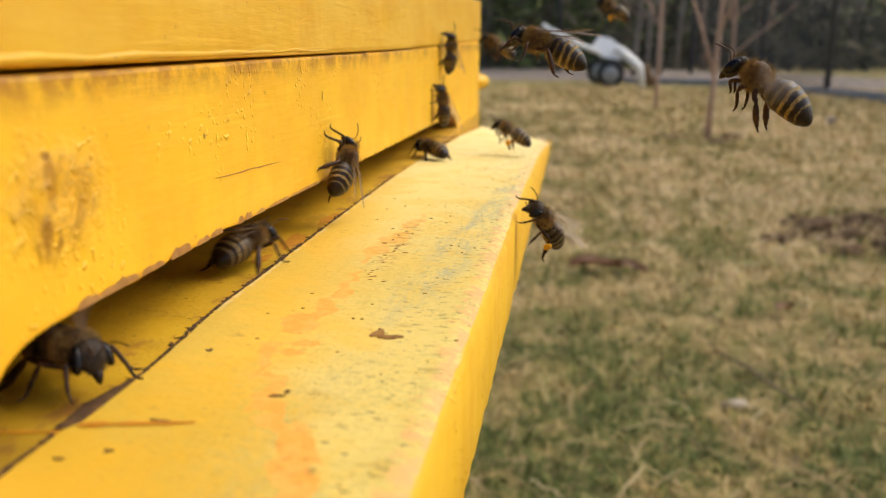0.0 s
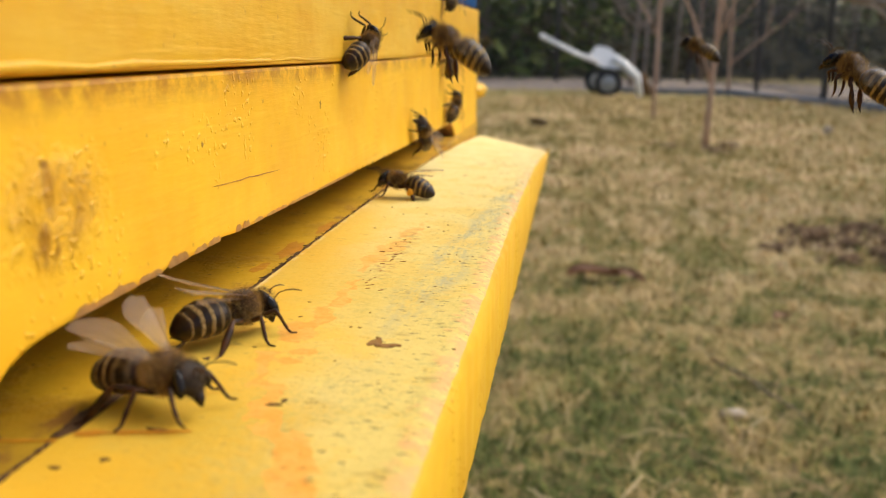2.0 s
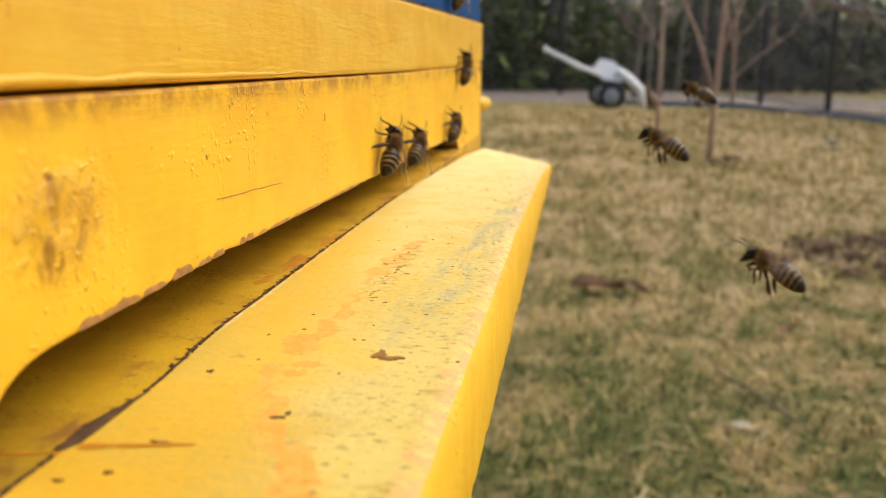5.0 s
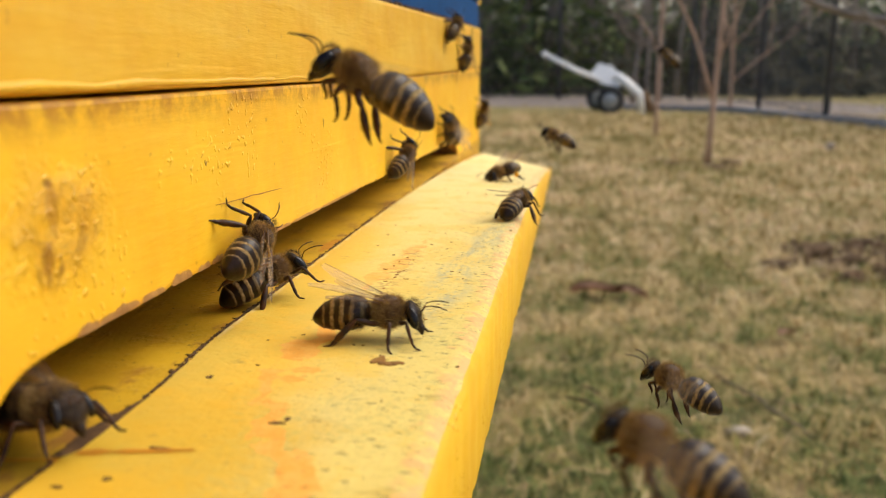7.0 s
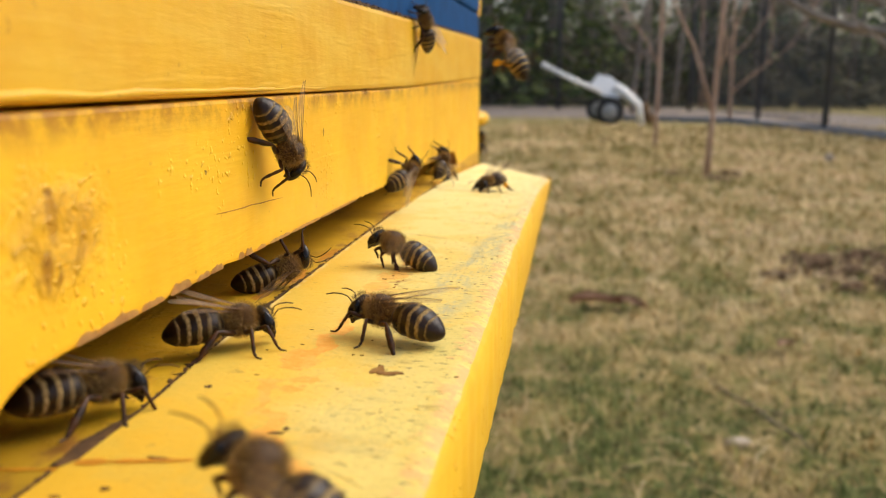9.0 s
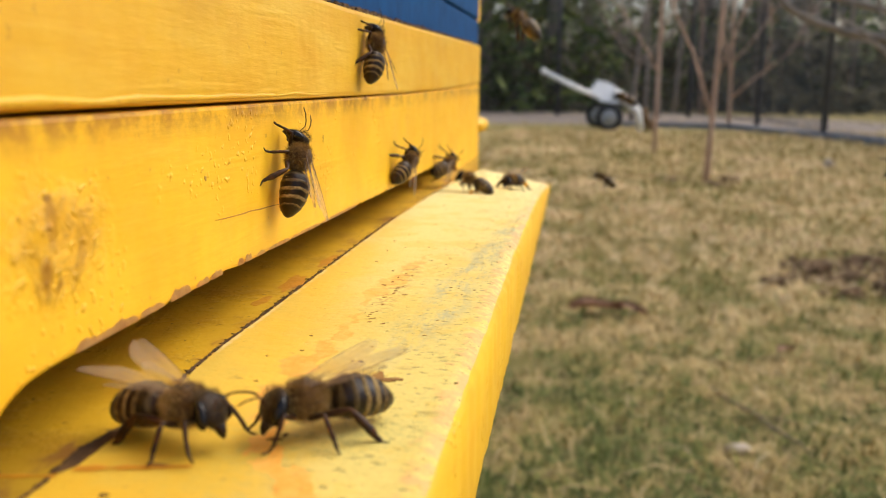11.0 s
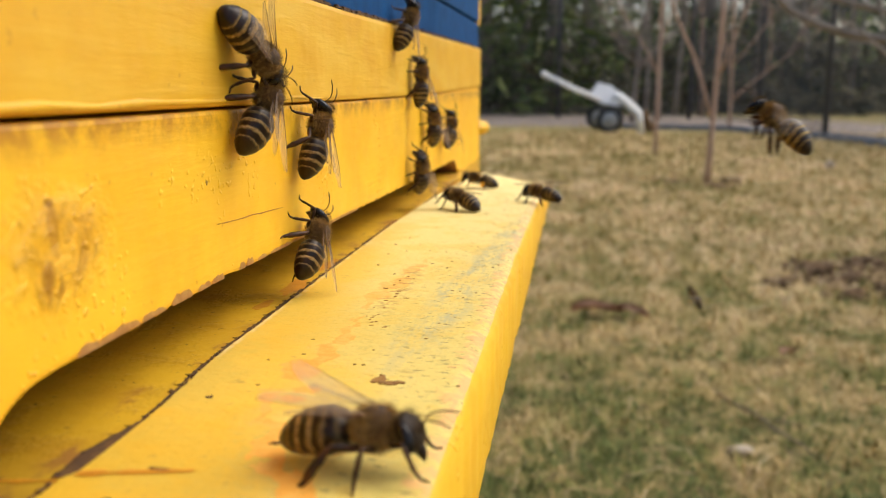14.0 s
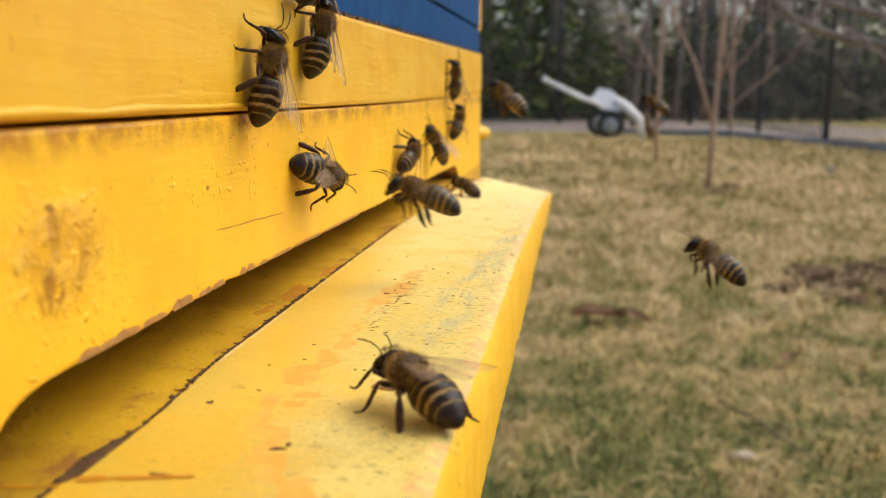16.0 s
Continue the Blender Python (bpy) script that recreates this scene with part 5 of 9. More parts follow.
    for kind in ("walk", "fly"):
        for side, s in (("l", 1), ("r", -1)):
            a, b = poses[kind]["hind"][2], poses[kind]["hind"][3]
            c = Vector(mm(a[0] * 0.35 + b[0] * 0.65, (a[1] * 0.35 + b[1] * 0.65 + 0.25) * s, a[2] * 0.35 + b[2] * 0.65))
            c = c - JOINT[f"hind_{kind}_{side}"]
            bm = bmesh.new()
            ball(bm, c, mm(0.72, 0.55, 0.85), 12, 9)
            for v in bm.verts:
                v.co += Vector((1, 1, 1)) * 0.00006 * noise.noise(v.co * 5000)
            out[f"pollen_{kind}_{side}"] = mesh_of("pollen_load", bm, M_POLLEN)

    # wings: cambered membranes with a strong leading vein; axis from root to tip
    def wing(root, axis, chord, length, width, material):
        bm = bmesh.new()
        root, axis, chord = Vector((0, 0, 0)), Vector(axis).normalized(), Vector(chord)
        chord = (chord - axis * chord.dot(axis)).normalized()
        nrm = axis.cross(chord)
        n, k = 12, 6
        top, bot = [], []
        for i in range(n + 1):
            u = i / n
            w = width * (math.sin(math.pi * (0.05 + 0.90 * u ** 1.15)) ** 0.5) * (0.40 + 0.60 * min(1, u * 1.6))
            rt, rb = [], []
            for j in range(k + 1):
                v = j / k
                p = root + axis * (u * length) + chord * (w * (v - 0.12)) + nrm * (0.00012 * math.sin(9 * v) * u + 0.0004 * u * u)
                rt.append(bm.verts.new(p))
                rb.append(bm.verts.new(p - nrm * 0.000012))
            top.append(rt)
            bot.append(rb)
        for i in range(n):
            for j in range(k):
                bm.faces.new((top[i][j], top[i + 1][j], top[i + 1][j + 1], top[i][j + 1]))
        for rows, r in () if material is M_BLUR else ((0, 0.00006), (2, 0.000028), (4, 0.000024)):
            pts = [top[i][rows].co.copy() for i in range(0, n + 1 - (rows > 0) * 2)]
            tube(bm, pts, taper(len(pts), r, r * 0.35), 5, 1)
        loose = [v for row in bot for v in row]
        for v in loose:
            bm.verts.remove(v)
        return mesh_of("wing", bm, material, M_VEIN)

    for side, s in (("l", 1), ("r", -1)):
        for w in ("walk", "fan", "fly"):
            JOINT[f"forewing_{w}_{side}"] = Vector(mm(2.4, 1.25 * s, 1.55))
            JOINT[f"hindwing_{w}_{side}"] = Vector(mm(1.7, 1.2 * s, 1.35))
        out[f"forewing_walk_{side}"] = wing((2.4, 1.25 * s, 1.55), (-0.89, 0.27 * s, 0.30), (-0.3, -0.92 * s, 0.05), 0.0090, 0.0030, M_WING)
        out[f"hindwing_walk_{side}"] = wing((1.7, 1.2 * s, 1.35), (-0.92, 0.22 * s, 0.20), (-0.2, -0.92 * s, 0.0), 0.0062, 0.0019, M_WING)
        out[f"forewing_fan_{side}"] = wing((2.4, 1.25 * s, 1.55), (-0.80, 0.36 * s, 0.46), (-0.15, -0.92 * s, 0.25), 0.0078, 0.0033, M_WING)
        out[f"hindwing_fan_{side}"] = wing((1.7, 1.2 * s, 1.35), (-0.70, 0.62 * s, 0.40), (-0.3, -0.8 * s, 0.1), 0.0064, 0.0024, M_WING)
        out[f"forewing_fly_{side}"] = wing((2.4, 1.25 * s, 1.55), (-0.45, 0.80 * s, 0.42), (-0.9, -0.1 * s, 0.3), 0.0092, 0.0046, M_BLUR)
        out[f"hindwing_fly_{side}"] = wing((1.7, 1.2 * s, 1.35), (-0.65, 0.75 * s, 0.10), (-0.9, -0.2 * s, 0.2), 0.0066, 0.0036, M_BLUR)
    return out


BEE = bee_meshes()


def honey_bee(kind, pollen, wings):
    """One worker bee; its origin lies in the middle of its body, x points ahead."""
    if kind == "fly":
        label = "brown honey bee in flight, legs hanging, pale-banded abdomen"
    else:
        label = "brown honey bee with pale-banded abdomen crawling on the hive"
    if pollen:
        label = "brown honey bee carrying bright yellow pollen on its hind legs"
    bee = thing("honey_bee", pose(0, 0, 0.5), label, "bee", "honey bees")

    def add(name, key, parent, tag=""):
        ob = new(name, BEE[key])
        ob.parent = parent
        ob.location = JOINT.get(key, (0, 0, 0))
        if tag:
            ob["label"] = tag
        return ob

    head = add("head", "head", bee)
    for s in "lr":
        add("eye", "eye_" + s, head, "glossy black compound eye")
        add("antenna", "antenna_" + s, head)
    add("thorax", "thorax", bee, "furry tawny thorax")
    add("abdomen", "abdomen_" + kind, bee, "dark abdomen with pale tan bands")
    for leg in ("fore", "mid", "hind"):
        for s in "lr":
            ob = add("leg", f"{leg}_{kind}_{s}", bee)
            if pollen and leg == "hind":
                add("pollen_load", f"pollen_{kind}_{s}", ob, "orange-yellow pollen load")
    for s in "lr":
        add("wing", f"forewing_{wings}_{s}", bee, "clear veined wing")
        add("wing", f"hindwing_{wings}_{s}", bee, "clear veined wing")
    return bee


build_ground()
build_path()
build_hive()
build_fence()
build_cart()
build_trees()
build_conifers()
build_far_woods()
build_litter()
build_blades()
build_straw()

bees = {}
for name, kind, pollen, wings in (
    ("guard", "walk", False, "fan"),
    ("scout", "walk", False, "walk"),
    ("slotrunner", "walk", False, "walk"),
    ("wallclimber", "walk", False, "walk"),
    ("farone", "walk", False, "walk"),
    ("fartwo", "walk", False, "walk"),
    ("farthree", "walk", False, "walk"),
    ("pollenlander", "fly", True, "fly"),
    ("comer", "walk", False, "walk"),
    ("bigright", "fly", False, "fly"),
    ("pollenhigh", "fly", True, "fly"),
    ("backflyer", "fly", False, "fly"),
    ("pollenwalker", "walk", True, "walk"),
    ("climbtwo", "walk", False, "walk"),
    ("threequarter", "fly", False, "fly"),
    ("hoverone", "fly", False, "fly"),
    ("rightpass", "fly", False, "fly"),
    ("distant", "fly", False, "fly"),
    ("topthree", "fly", False, "fly"),
    ("topfour", "fly", False, "fly"),
    ("nearlander", "fly", False, "fly"),
    ("midlander", "fly", False, "fly"),
    ("slotclimber", "walk", False, "walk"),
    ("slotclimbertwo", "walk", False, "walk"),
    ("slotfar", "walk", False, "walk"),
    ("boardbee", "walk", False, "walk"),
    ("lipbee", "walk", False, "walk"),
    ("climbthree", "walk", False, "walk"),
    ("slotwalker", "walk", False, "walk"),
    ("leftbee", "walk", False, "walk"),
    ("nearpass", "fly", False, "fly"),
    ("hovertwo", "fly", False, "fly"),
    ("pairone", "fly", False, "fly"),
    ("lowright", "fly", False, "fly"),
    ("nearest", "fly", False, "fly"),
    ("highsmall", "fly", False, "fly"),
    ("pairtwo", "fly", False, "fly"),
    ("pollenthree", "fly", True, "fly"),
    ("farright", "fly", False, "fly"),
    ("boardfar", "walk", False, "walk"),
    ("pollenfanner", "walk", True, "walk"),
    ("cornerbee", "walk", False, "walk"),
    ("boardend", "walk", False, "walk"),
    ("lineup", "walk", False, "walk"),
    ("nearwall", "walk", False, "walk"),
    ("midwall", "walk", False, "walk"),
    ("lowerwall", "walk", False, "walk"),
    ("slotthree", "walk", False, "walk"),
    ("slotfour", "walk", False, "walk"),
    ("slotfive", "walk", False, "walk"),
    ("clusterone", "walk", False, "walk"),
    ("clustertwo", "walk", False, "walk"),
    ("clusterthree", "walk", False, "walk"),
    ("pollenairone", "fly", True, "fly"),
    ("airtwo", "fly", False, "fly"),
    ("highthree", "fly", False, "fly"),
    ("bigair", "fly", False, "fly"),
    ("airthree", "fly", False, "fly"),
    ("pollenair", "fly", True, "fly"),
    ("airfour", "fly", False, "fly"),
    ("airfive", "fly", False, "fly"),
    ("airsix", "fly", False, "fly"),
    ("airseven", "fly", False, "fly"),
    ("airpollen", "fly", True, "fly"),
    ("airsmall", "fly", False, "fly"),
    ("topleft", "fly", False, "fly"),
    ("topsix", "walk", False, "walk"),
    ("farcolumn", "walk", False, "walk"),
):
    bees[name] = honey_bee(kind, pollen, wings)


def flap(bee, t0, t1):
    """Beating wings: up and down with every picture while the bee flies."""
    for k, wing in enumerate(ob for ob in bee.children if ob.name.startswith("wing")):
        rest = wing.location.copy()
        side = 1 if rest.y > 0 else -1
        rows, first, last = [], round(t0 * FPS), round(t1 * FPS)
        stops = [0] * (first > 0) + list(range(first, last + 1)) + [16 * FPS] * (last < 16 * FPS)
        for i in stops:
            lift = (34 if i % 2 else -30) * side
            rows.append((i / FPS, Matrix.Translation(rest) @ pose(0, 0, 0, lift, 0, 0)))
        walk(wing, rows)


def stride(bee, t0, t1):
    """A walking bee's legs swing in two alternating threes."""
    legs = [ob for ob in bee.children if ob.name.startswith("leg")]
    rng = random.Random(len(bee.name) + round(t0 * 10))
    for k, leg in enumerate(legs):
        hip = leg.location.copy()
        side = 1 if hip.y > 0 else -1
        beat = 1 if (k // 2 + k % 2) % 2 else -1
        rows, t, i = [(0, Matrix.Translation(hip))] if t0 > 0 else [], t0, 0
        while t < t1:
            swing = 9 * beat * (1 if i % 2 else -1) * side + rng.uniform(-5, 5)
            rows.append((t, Matrix.Translation(hip) @ pose(0, 0, 0, 0, 0, swing)))
            t, i = t + 0.2, i + 1
        if t1 < 16 or rows[-1][0] < 16:
            rows.append((16, Matrix.Translation(hip)))
        walk(leg, rows)


def motions():
    """Every bee walks, hovers or flies along its own way."""
    walk(bees["guard"], [
        (0, pose(-0.0459, 0.0697, 0.4722, -0.0, -6.0, -32.0)),
        (0.5, pose(-0.0444, 0.0697, 0.4722, -0.0, -6.0, -28.0)),
        (1, pose(-0.0399, 0.0640, 0.4722, -0.0, -0.0, -0.0)),
        (1.5, pose(-0.0366, 0.0673, 0.4722, -0.0, 6.0, -24.0)),
        (2, pose(-0.0362, 0.0671, 0.4722, -0.0, -6.0, -20.0)),
        (2.5, pose(-0.0375, 0.0686, 0.4722, -0.0, -0.0, -72.0)),
        (3, pose(-0.0371, 0.0678, 0.4722, -0.0, -6.0, -76.0)),
        (3.5, pose(-0.0373, 0.0657, 0.4722, -0.0, 6.0, -64.0)),
        (4, pose(-0.0380, 0.0678, 0.4722, -0.0, -6.0, -12.0)),
        (4.2, pose(-0.0338, 0.0663, 0.4722, -0.0, 6.0, -60.0)),
        (4.7, pose(-0.0461, 0.0690, 0.4722, -0.0, -12.0, -20.0)),
        (4.93, pose(-0.0674, 0.0660, 0.4719, 5.1, -8.9, -79.6)),
        (5.17, pose(-0.0887, 0.0630, 0.4717, 5.1, -3.0, -138.2)),
        (5.4, pose(-0.1100, 0.0600, 0.4714, 0.0, -0.0, 163.3)),
        (16, pose(-0.1100, 0.0600, 0.4714, 0.0, -0.0, 163.3)),
    ])
    walk(bees["scout"], [
        (0, pose(-0.1100, 0.0900, 0.4714, 0.0, -0.0, 163.3)),
        (0.17, pose(-0.0884, 0.0859, 0.4717, 2.2, -1.6, -143.2)),
        (0.33, pose(-0.0668, 0.0818, 0.4719, 2.2, -4.4, -89.7)),
        (0.5, pose(-0.0452, 0.0776, 0.4722, -0.0, -6.0, -36.0)),
        (1, pose(-0.0428, 0.0793, 0.4722, -0.0, -6.0, -12.0)),
        (1.25, pose(-0.0438, 0.0821, 0.4722, -2.5, -0.0, 34.0)),
        (1.5, pose(-0.0447, 0.0848, 0.4722, 0.0, 6.0, 80.0)),
        (2, pose(-0.0362, 0.0848, 0.4722, 0.0, -0.0, 56.0)),
        (2.5, pose(-0.0364, 0.0926, 0.4722, 0.0, -18.0, 108.0)),
        (2.75, pose(-0.0358, 0.0903, 0.4722, -2.0, -12.0, 144.4)),
        (3, pose(-0.0352, 0.0880, 0.4722, 0.0, -6.0, 180.0)),
        (3.4, pose(-0.1300, 0.1000, 0.4714, 0.0, -0.0, 163.3)),
        (16, pose(-0.1300, 0.1000, 0.4714, 0.0, -0.0, 163.3)),
    ])
    walk(bees["slotrunner"], [
        (0, pose(-0.0449, 0.1121, 0.4722, 0.0, -6.0, 76.0)),
        (0.25, pose(-0.0390, 0.1404, 0.4722, 0.0, -6.0, 68.0)),
        (0.5, pose(-0.0297, 0.1459, 0.4722, 0.0, -6.0, 68.0)),
        (0.7, pose(-0.0209, 0.1737, 0.4737, 0.0, -30.2, 28.6)),
        (0.85, pose(-0.0141, 0.1914, 0.4831, 1.9, -32.9, 91.0)),
        (1, pose(-0.0073, 0.2091, 0.4926, 0.0, -35.5, 155.5)),
        (1.5, pose(-0.0303, 0.3657, 0.5148, 0.0, -33.4, 169.5)),
        (2, pose(-0.0769, 0.3822, 0.6291, 0.0, -18.1, 157.6)),
        (16, pose(-0.0769, 0.3822, 0.6291, 0.0, -18.1, 157.6)),
    ])
    walk(bees["wallclimber"], [
        (0, pose(-0.0388, 0.1444, 0.4782, 90.0, -38.0, 90.0)),
        (0.5, pose(-0.0388, 0.1482, 0.4872, 90.0, -70.0, 90.0)),
        (1, pose(-0.0388, 0.1512, 0.4881, -90.0, -58.0, -90.0)),
        (1.5, pose(-0.0388, 0.1562, 0.4930, 90.0, -86.0, 90.0)),
        (2, pose(-0.0388, 0.1612, 0.4995, 96.8, -29.3, 76.2)),
        (2.5, pose(-0.0388, 0.1748, 0.5020, 93.5, -29.8, 83.1)),
        (3, pose(-0.0388, 0.1804, 0.5078, 86.0, -33.8, 97.2)),
        (3.5, pose(-0.0388, 0.1816, 0.5143, 84.6, -41.7, 98.1)),
        (4.5, pose(-0.0388, 0.1661, 0.5303, 80.5, -57.5, 101.2)),
        (16, pose(-0.0388, 0.1661, 0.5303, 80.5, -57.5, 101.2)),
    ])
    walk(bees["farone"], [
        (0, pose(-0.0388, 0.2744, 0.4952, 180.0, -90.0, 0.0)),
        (0.5, pose(-0.0388, 0.2719, 0.4989, -90.0, -62.0, -90.0)),
        (1, pose(-0.0388, 0.2762, 0.5028, -90.0, -66.0, -90.0)),
        (1.25, pose(-0.0388, 0.2736, 0.5059, 90.0, -76.0, 90.0)),
        (1.5, pose(-0.0388, 0.2711, 0.5090, 90.0, -38.0, 90.0)),
        (2, pose(-0.0388, 0.2797, 0.5160, 81.8, -53.6, 100.1)),
        (2.5, pose(-0.0388, 0.2842, 0.5077, -53.4, -80.0, -127.1)),
        (3, pose(-0.0388, 0.2823, 0.5100, -90.0, -62.0, -90.0)),
        (3.5, pose(-0.0388, 0.2788, 0.5093, 161.4, -77.4, 18.2)),
        (4, pose(-0.0388, 0.2842, 0.5068, 111.4, -59.7, 65.6)),
        (4.8, pose(-0.0388, 0.2904, 0.5219, 145.9, -75.6, 33.2)),
        (5.65, pose(-0.0388, 0.2913, 0.5173, -90.0, -60.1, -96.0)),
        (6.5, pose(-0.0388, 0.2923, 0.5127, -82.9, -20.9, -109.3)),
        (6.75, pose(-0.0388, 0.2868, 0.5121, -48.8, -82.1, -138.8)),
        (7, pose(-0.0388, 0.2812, 0.5115, 94.0, -33.8, 82.8)),
        (7.5, pose(-0.0388, 0.2829, 0.5134, 93.5, -29.8, 83.1)),
        (8, pose(-0.0388, 0.2889, 0.5253, 99.5, -57.5, 78.8)),
        (9, pose(-0.0388, 0.2819, 0.5505, 146.2, -82.8, 33.6)),
        (16, pose(-0.0388, 0.2819, 0.5505, 146.2, -82.8, 33.6)),
    ])
    walk(bees["fartwo"], [
        (0, pose(-0.0388, 0.2589, 0.4803, -63.8, -76.6, -116.8)),
        (0.5, pose(-0.0388, 0.2591, 0.4810, -76.1, -48.5, -108.3)),
        (0.75, pose(-0.0388, 0.2726, 0.4798, -129.9, -84.8, -54.9)),
        (1, pose(-0.0388, 0.2861, 0.4786, 116.3, -53.8, 58.5)),
        (1.5, pose(-0.0388, 0.2984, 0.4772, 90.0, -66.0, 90.0)),
        (2, pose(-0.0388, 0.2887, 0.4803, 96.2, -45.7, 81.4)),
        (2.5, pose(-0.0388, 0.2924, 0.4806, 98.0, -33.2, 75.6)),
        (2.75, pose(-0.0388, 0.2867, 0.4822, 75.8, -71.5, 99.5)),
        (3, pose(-0.0388, 0.2810, 0.4838, -49.7, -63.3, -133.5)),
        (3.5, pose(-0.0388, 0.2441, 0.4802, -90.0, -50.0, -90.0)),
        (4, pose(-0.0388, 0.2562, 0.4803, -126.6, -80.0, -52.9)),
        (5, pose(-0.0388, 0.2807, 0.4784, 90.0, -38.0, 90.0)),
        (6.5, pose(-0.0388, 0.2787, 0.4786, 90.0, -38.0, 90.0)),
        (6.75, pose(-0.0388, 0.2806, 0.4789, 62.5, -83.2, 116.4)),
        (7, pose(-0.0388, 0.2825, 0.4792, -82.9, -49.6, -99.3)),
        (7.25, pose(-0.0388, 0.2753, 0.4809, 87.2, -80.0, 90.0)),
        (7.5, pose(-0.0388, 0.2681, 0.4827, 93.5, -29.8, 83.1)),
        (8, pose(-0.0388, 0.2429, 0.4771, 95.4, -41.7, 81.9)),
        (8.5, pose(-0.0388, 0.2576, 0.4771, 95.8, -25.4, 76.7)),
        (9, pose(-0.0388, 0.2554, 0.4743, 90.0, -34.0, 90.0)),
        (10, pose(-0.0388, 0.2616, 0.4746, 95.8, -25.4, 76.7)),
        (11.5, pose(-0.0388, 0.2635, 0.4751, 99.3, -20.0, 64.3)),
        (12, pose(-0.0388, 0.2696, 0.4780, 90.0, -38.0, 90.0)),
        (12.5, pose(-0.0388, 0.2695, 0.4790, 95.8, -25.4, 76.7)),
        (13, pose(-0.0388, 0.2780, 0.4799, 92.4, -21.9, 83.5)),
        (13.5, pose(-0.0388, 0.2701, 0.4808, 90.0, -46.0, 90.0)),
        (14, pose(-0.0388, 0.2734, 0.4861, 90.0, -66.0, 90.0)),
        (14.5, pose(-0.0388, 0.2791, 0.4869, -82.9, -49.6, -99.3)),
        (15, pose(-0.0388, 0.2887, 0.4852, -90.0, -46.0, -90.0)),
        (15.2, pose(-0.0388, 0.2865, 0.4881, -90.0, -80.0, -90.0)),
        (15.5, pose(-0.0388, 0.2842, 0.4909, 90.0, -66.0, 90.0)),
        (16, pose(-0.0388, 0.2817, 0.5032, -90.0, -86.0, -90.0)),
    ])
    walk(bees["farthree"], [
        (0, pose(-0.0376, 0.2314, 0.4712, 0.0, -6.0, 136.0)),
        (0.5, pose(-0.0396, 0.2484, 0.4709, 0.0, -18.0, 128.0)),
        (1, pose(-0.0405, 0.2355, 0.4712, 0.0, -6.0, 140.0)),
        (1.5, pose(-0.0407, 0.2372, 0.4712, 0.0, 6.0, 152.0)),
        (1.9, pose(-0.1300, 0.2200, 0.4714, 0.0, -0.0, 163.3)),
        (16, pose(-0.1300, 0.2200, 0.4714, 0.0, -0.0, 163.3)),
    ])
    walk(bees["pollenlander"], [
        (0, pose(-0.0173, 0.2518, 0.4737, 0.0, -24.9, 165.5)),
        (0.25, pose(-0.0242, 0.2396, 0.4738, 0.0, -26.6, 166.7)),
        (0.5, pose(-0.0334, 0.2713, 0.4698, 0.0, -12.0, 128.0)),
        (1, pose(-0.1500, 0.2000, 0.4714, 0.0, -0.0, 163.3)),
        (16, pose(-0.1500, 0.2000, 0.4714, 0.0, -0.0, 163.3)),
    ])
    walk(bees["comer"], [
        (0, pose(-0.0041, 0.1359, 0.4988, 0.0, -20.2, 166.6)),
        (0.5, pose(-0.0206, 0.2032, 0.4933, 0.0, -10.4, 171.2)),
        (0.62, pose(-0.0297, 0.2415, 0.4909, 20.0, -47.0, 156.1)),
        (0.75, pose(-0.0388, 0.2798, 0.4885, 90.0, -66.0, 90.0)),
        (1, pose(-0.0388, 0.2808, 0.4897, 90.0, -66.0, 90.0)),
        (1.5, pose(-0.0388, 0.2749, 0.4981, 126.6, -80.0, 52.9)),
        (2, pose(-0.0388, 0.2809, 0.4958, 90.0, -62.0, 90.0)),
        (2.5, pose(-0.0388, 0.2741, 0.4925, 90.0, -74.0, 90.0)),
        (3, pose(-0.0388, 0.2767, 0.5156, -90.0, -86.0, -90.0)),
        (3.5, pose(-0.0388, 0.2955, 0.5311, 180.0, -90.0, 0.0)),
        (4.5, pose(-0.0388, 0.3092, 0.5645, -90.0, -78.0, -90.0)),
        (16, pose(-0.0388, 0.3092, 0.5645, -90.0, -78.0, -90.0)),
    ])
    walk(bees["bigright"], [
        (0, pose(0.0240, 0.1139, 0.4942, 0.0, -29.8, 150.2)),
        (0.3, pose(0.0195, 0.1199, 0.5126, 0.0, -27.3, 158.0)),
        (0.8, pose(-0.0420, 0.4689, 0.7466, 0.0, -18.1, 157.6)),
        (3.9, pose(-0.0420, 0.4689, 0.7466, 0.0, -18.1, 157.6)),
        (4.4, pose(0.0789, 0.2204, 0.5056, 0.0, -25.0, 150.0)),
        (4.7, pose(0.0486, 0.2019, 0.4897, 0.0, -28.0, 152.0)),
        (5, pose(0.0206, 0.2062, 0.4817, 0.0, -25.0, 156.0)),
        (5.3, pose(-0.0011, 0.2216, 0.4731, 0.0, -22.0, 162.0)),
        (5.6, pose(-0.0140, 0.2422, 0.4815, 0.0, -30.0, 165.0)),
        (5.85, pose(-0.0195, 0.2564, 0.5033, 0.0, -38.0, 165.0)),
        (6.1, pose(-0.0239, 0.2725, 0.5334, 0.0, -30.0, 160.0)),
        (16, pose(-0.0239, 0.2725, 0.5334, 0.0, -30.0, 160.0)),
    ])
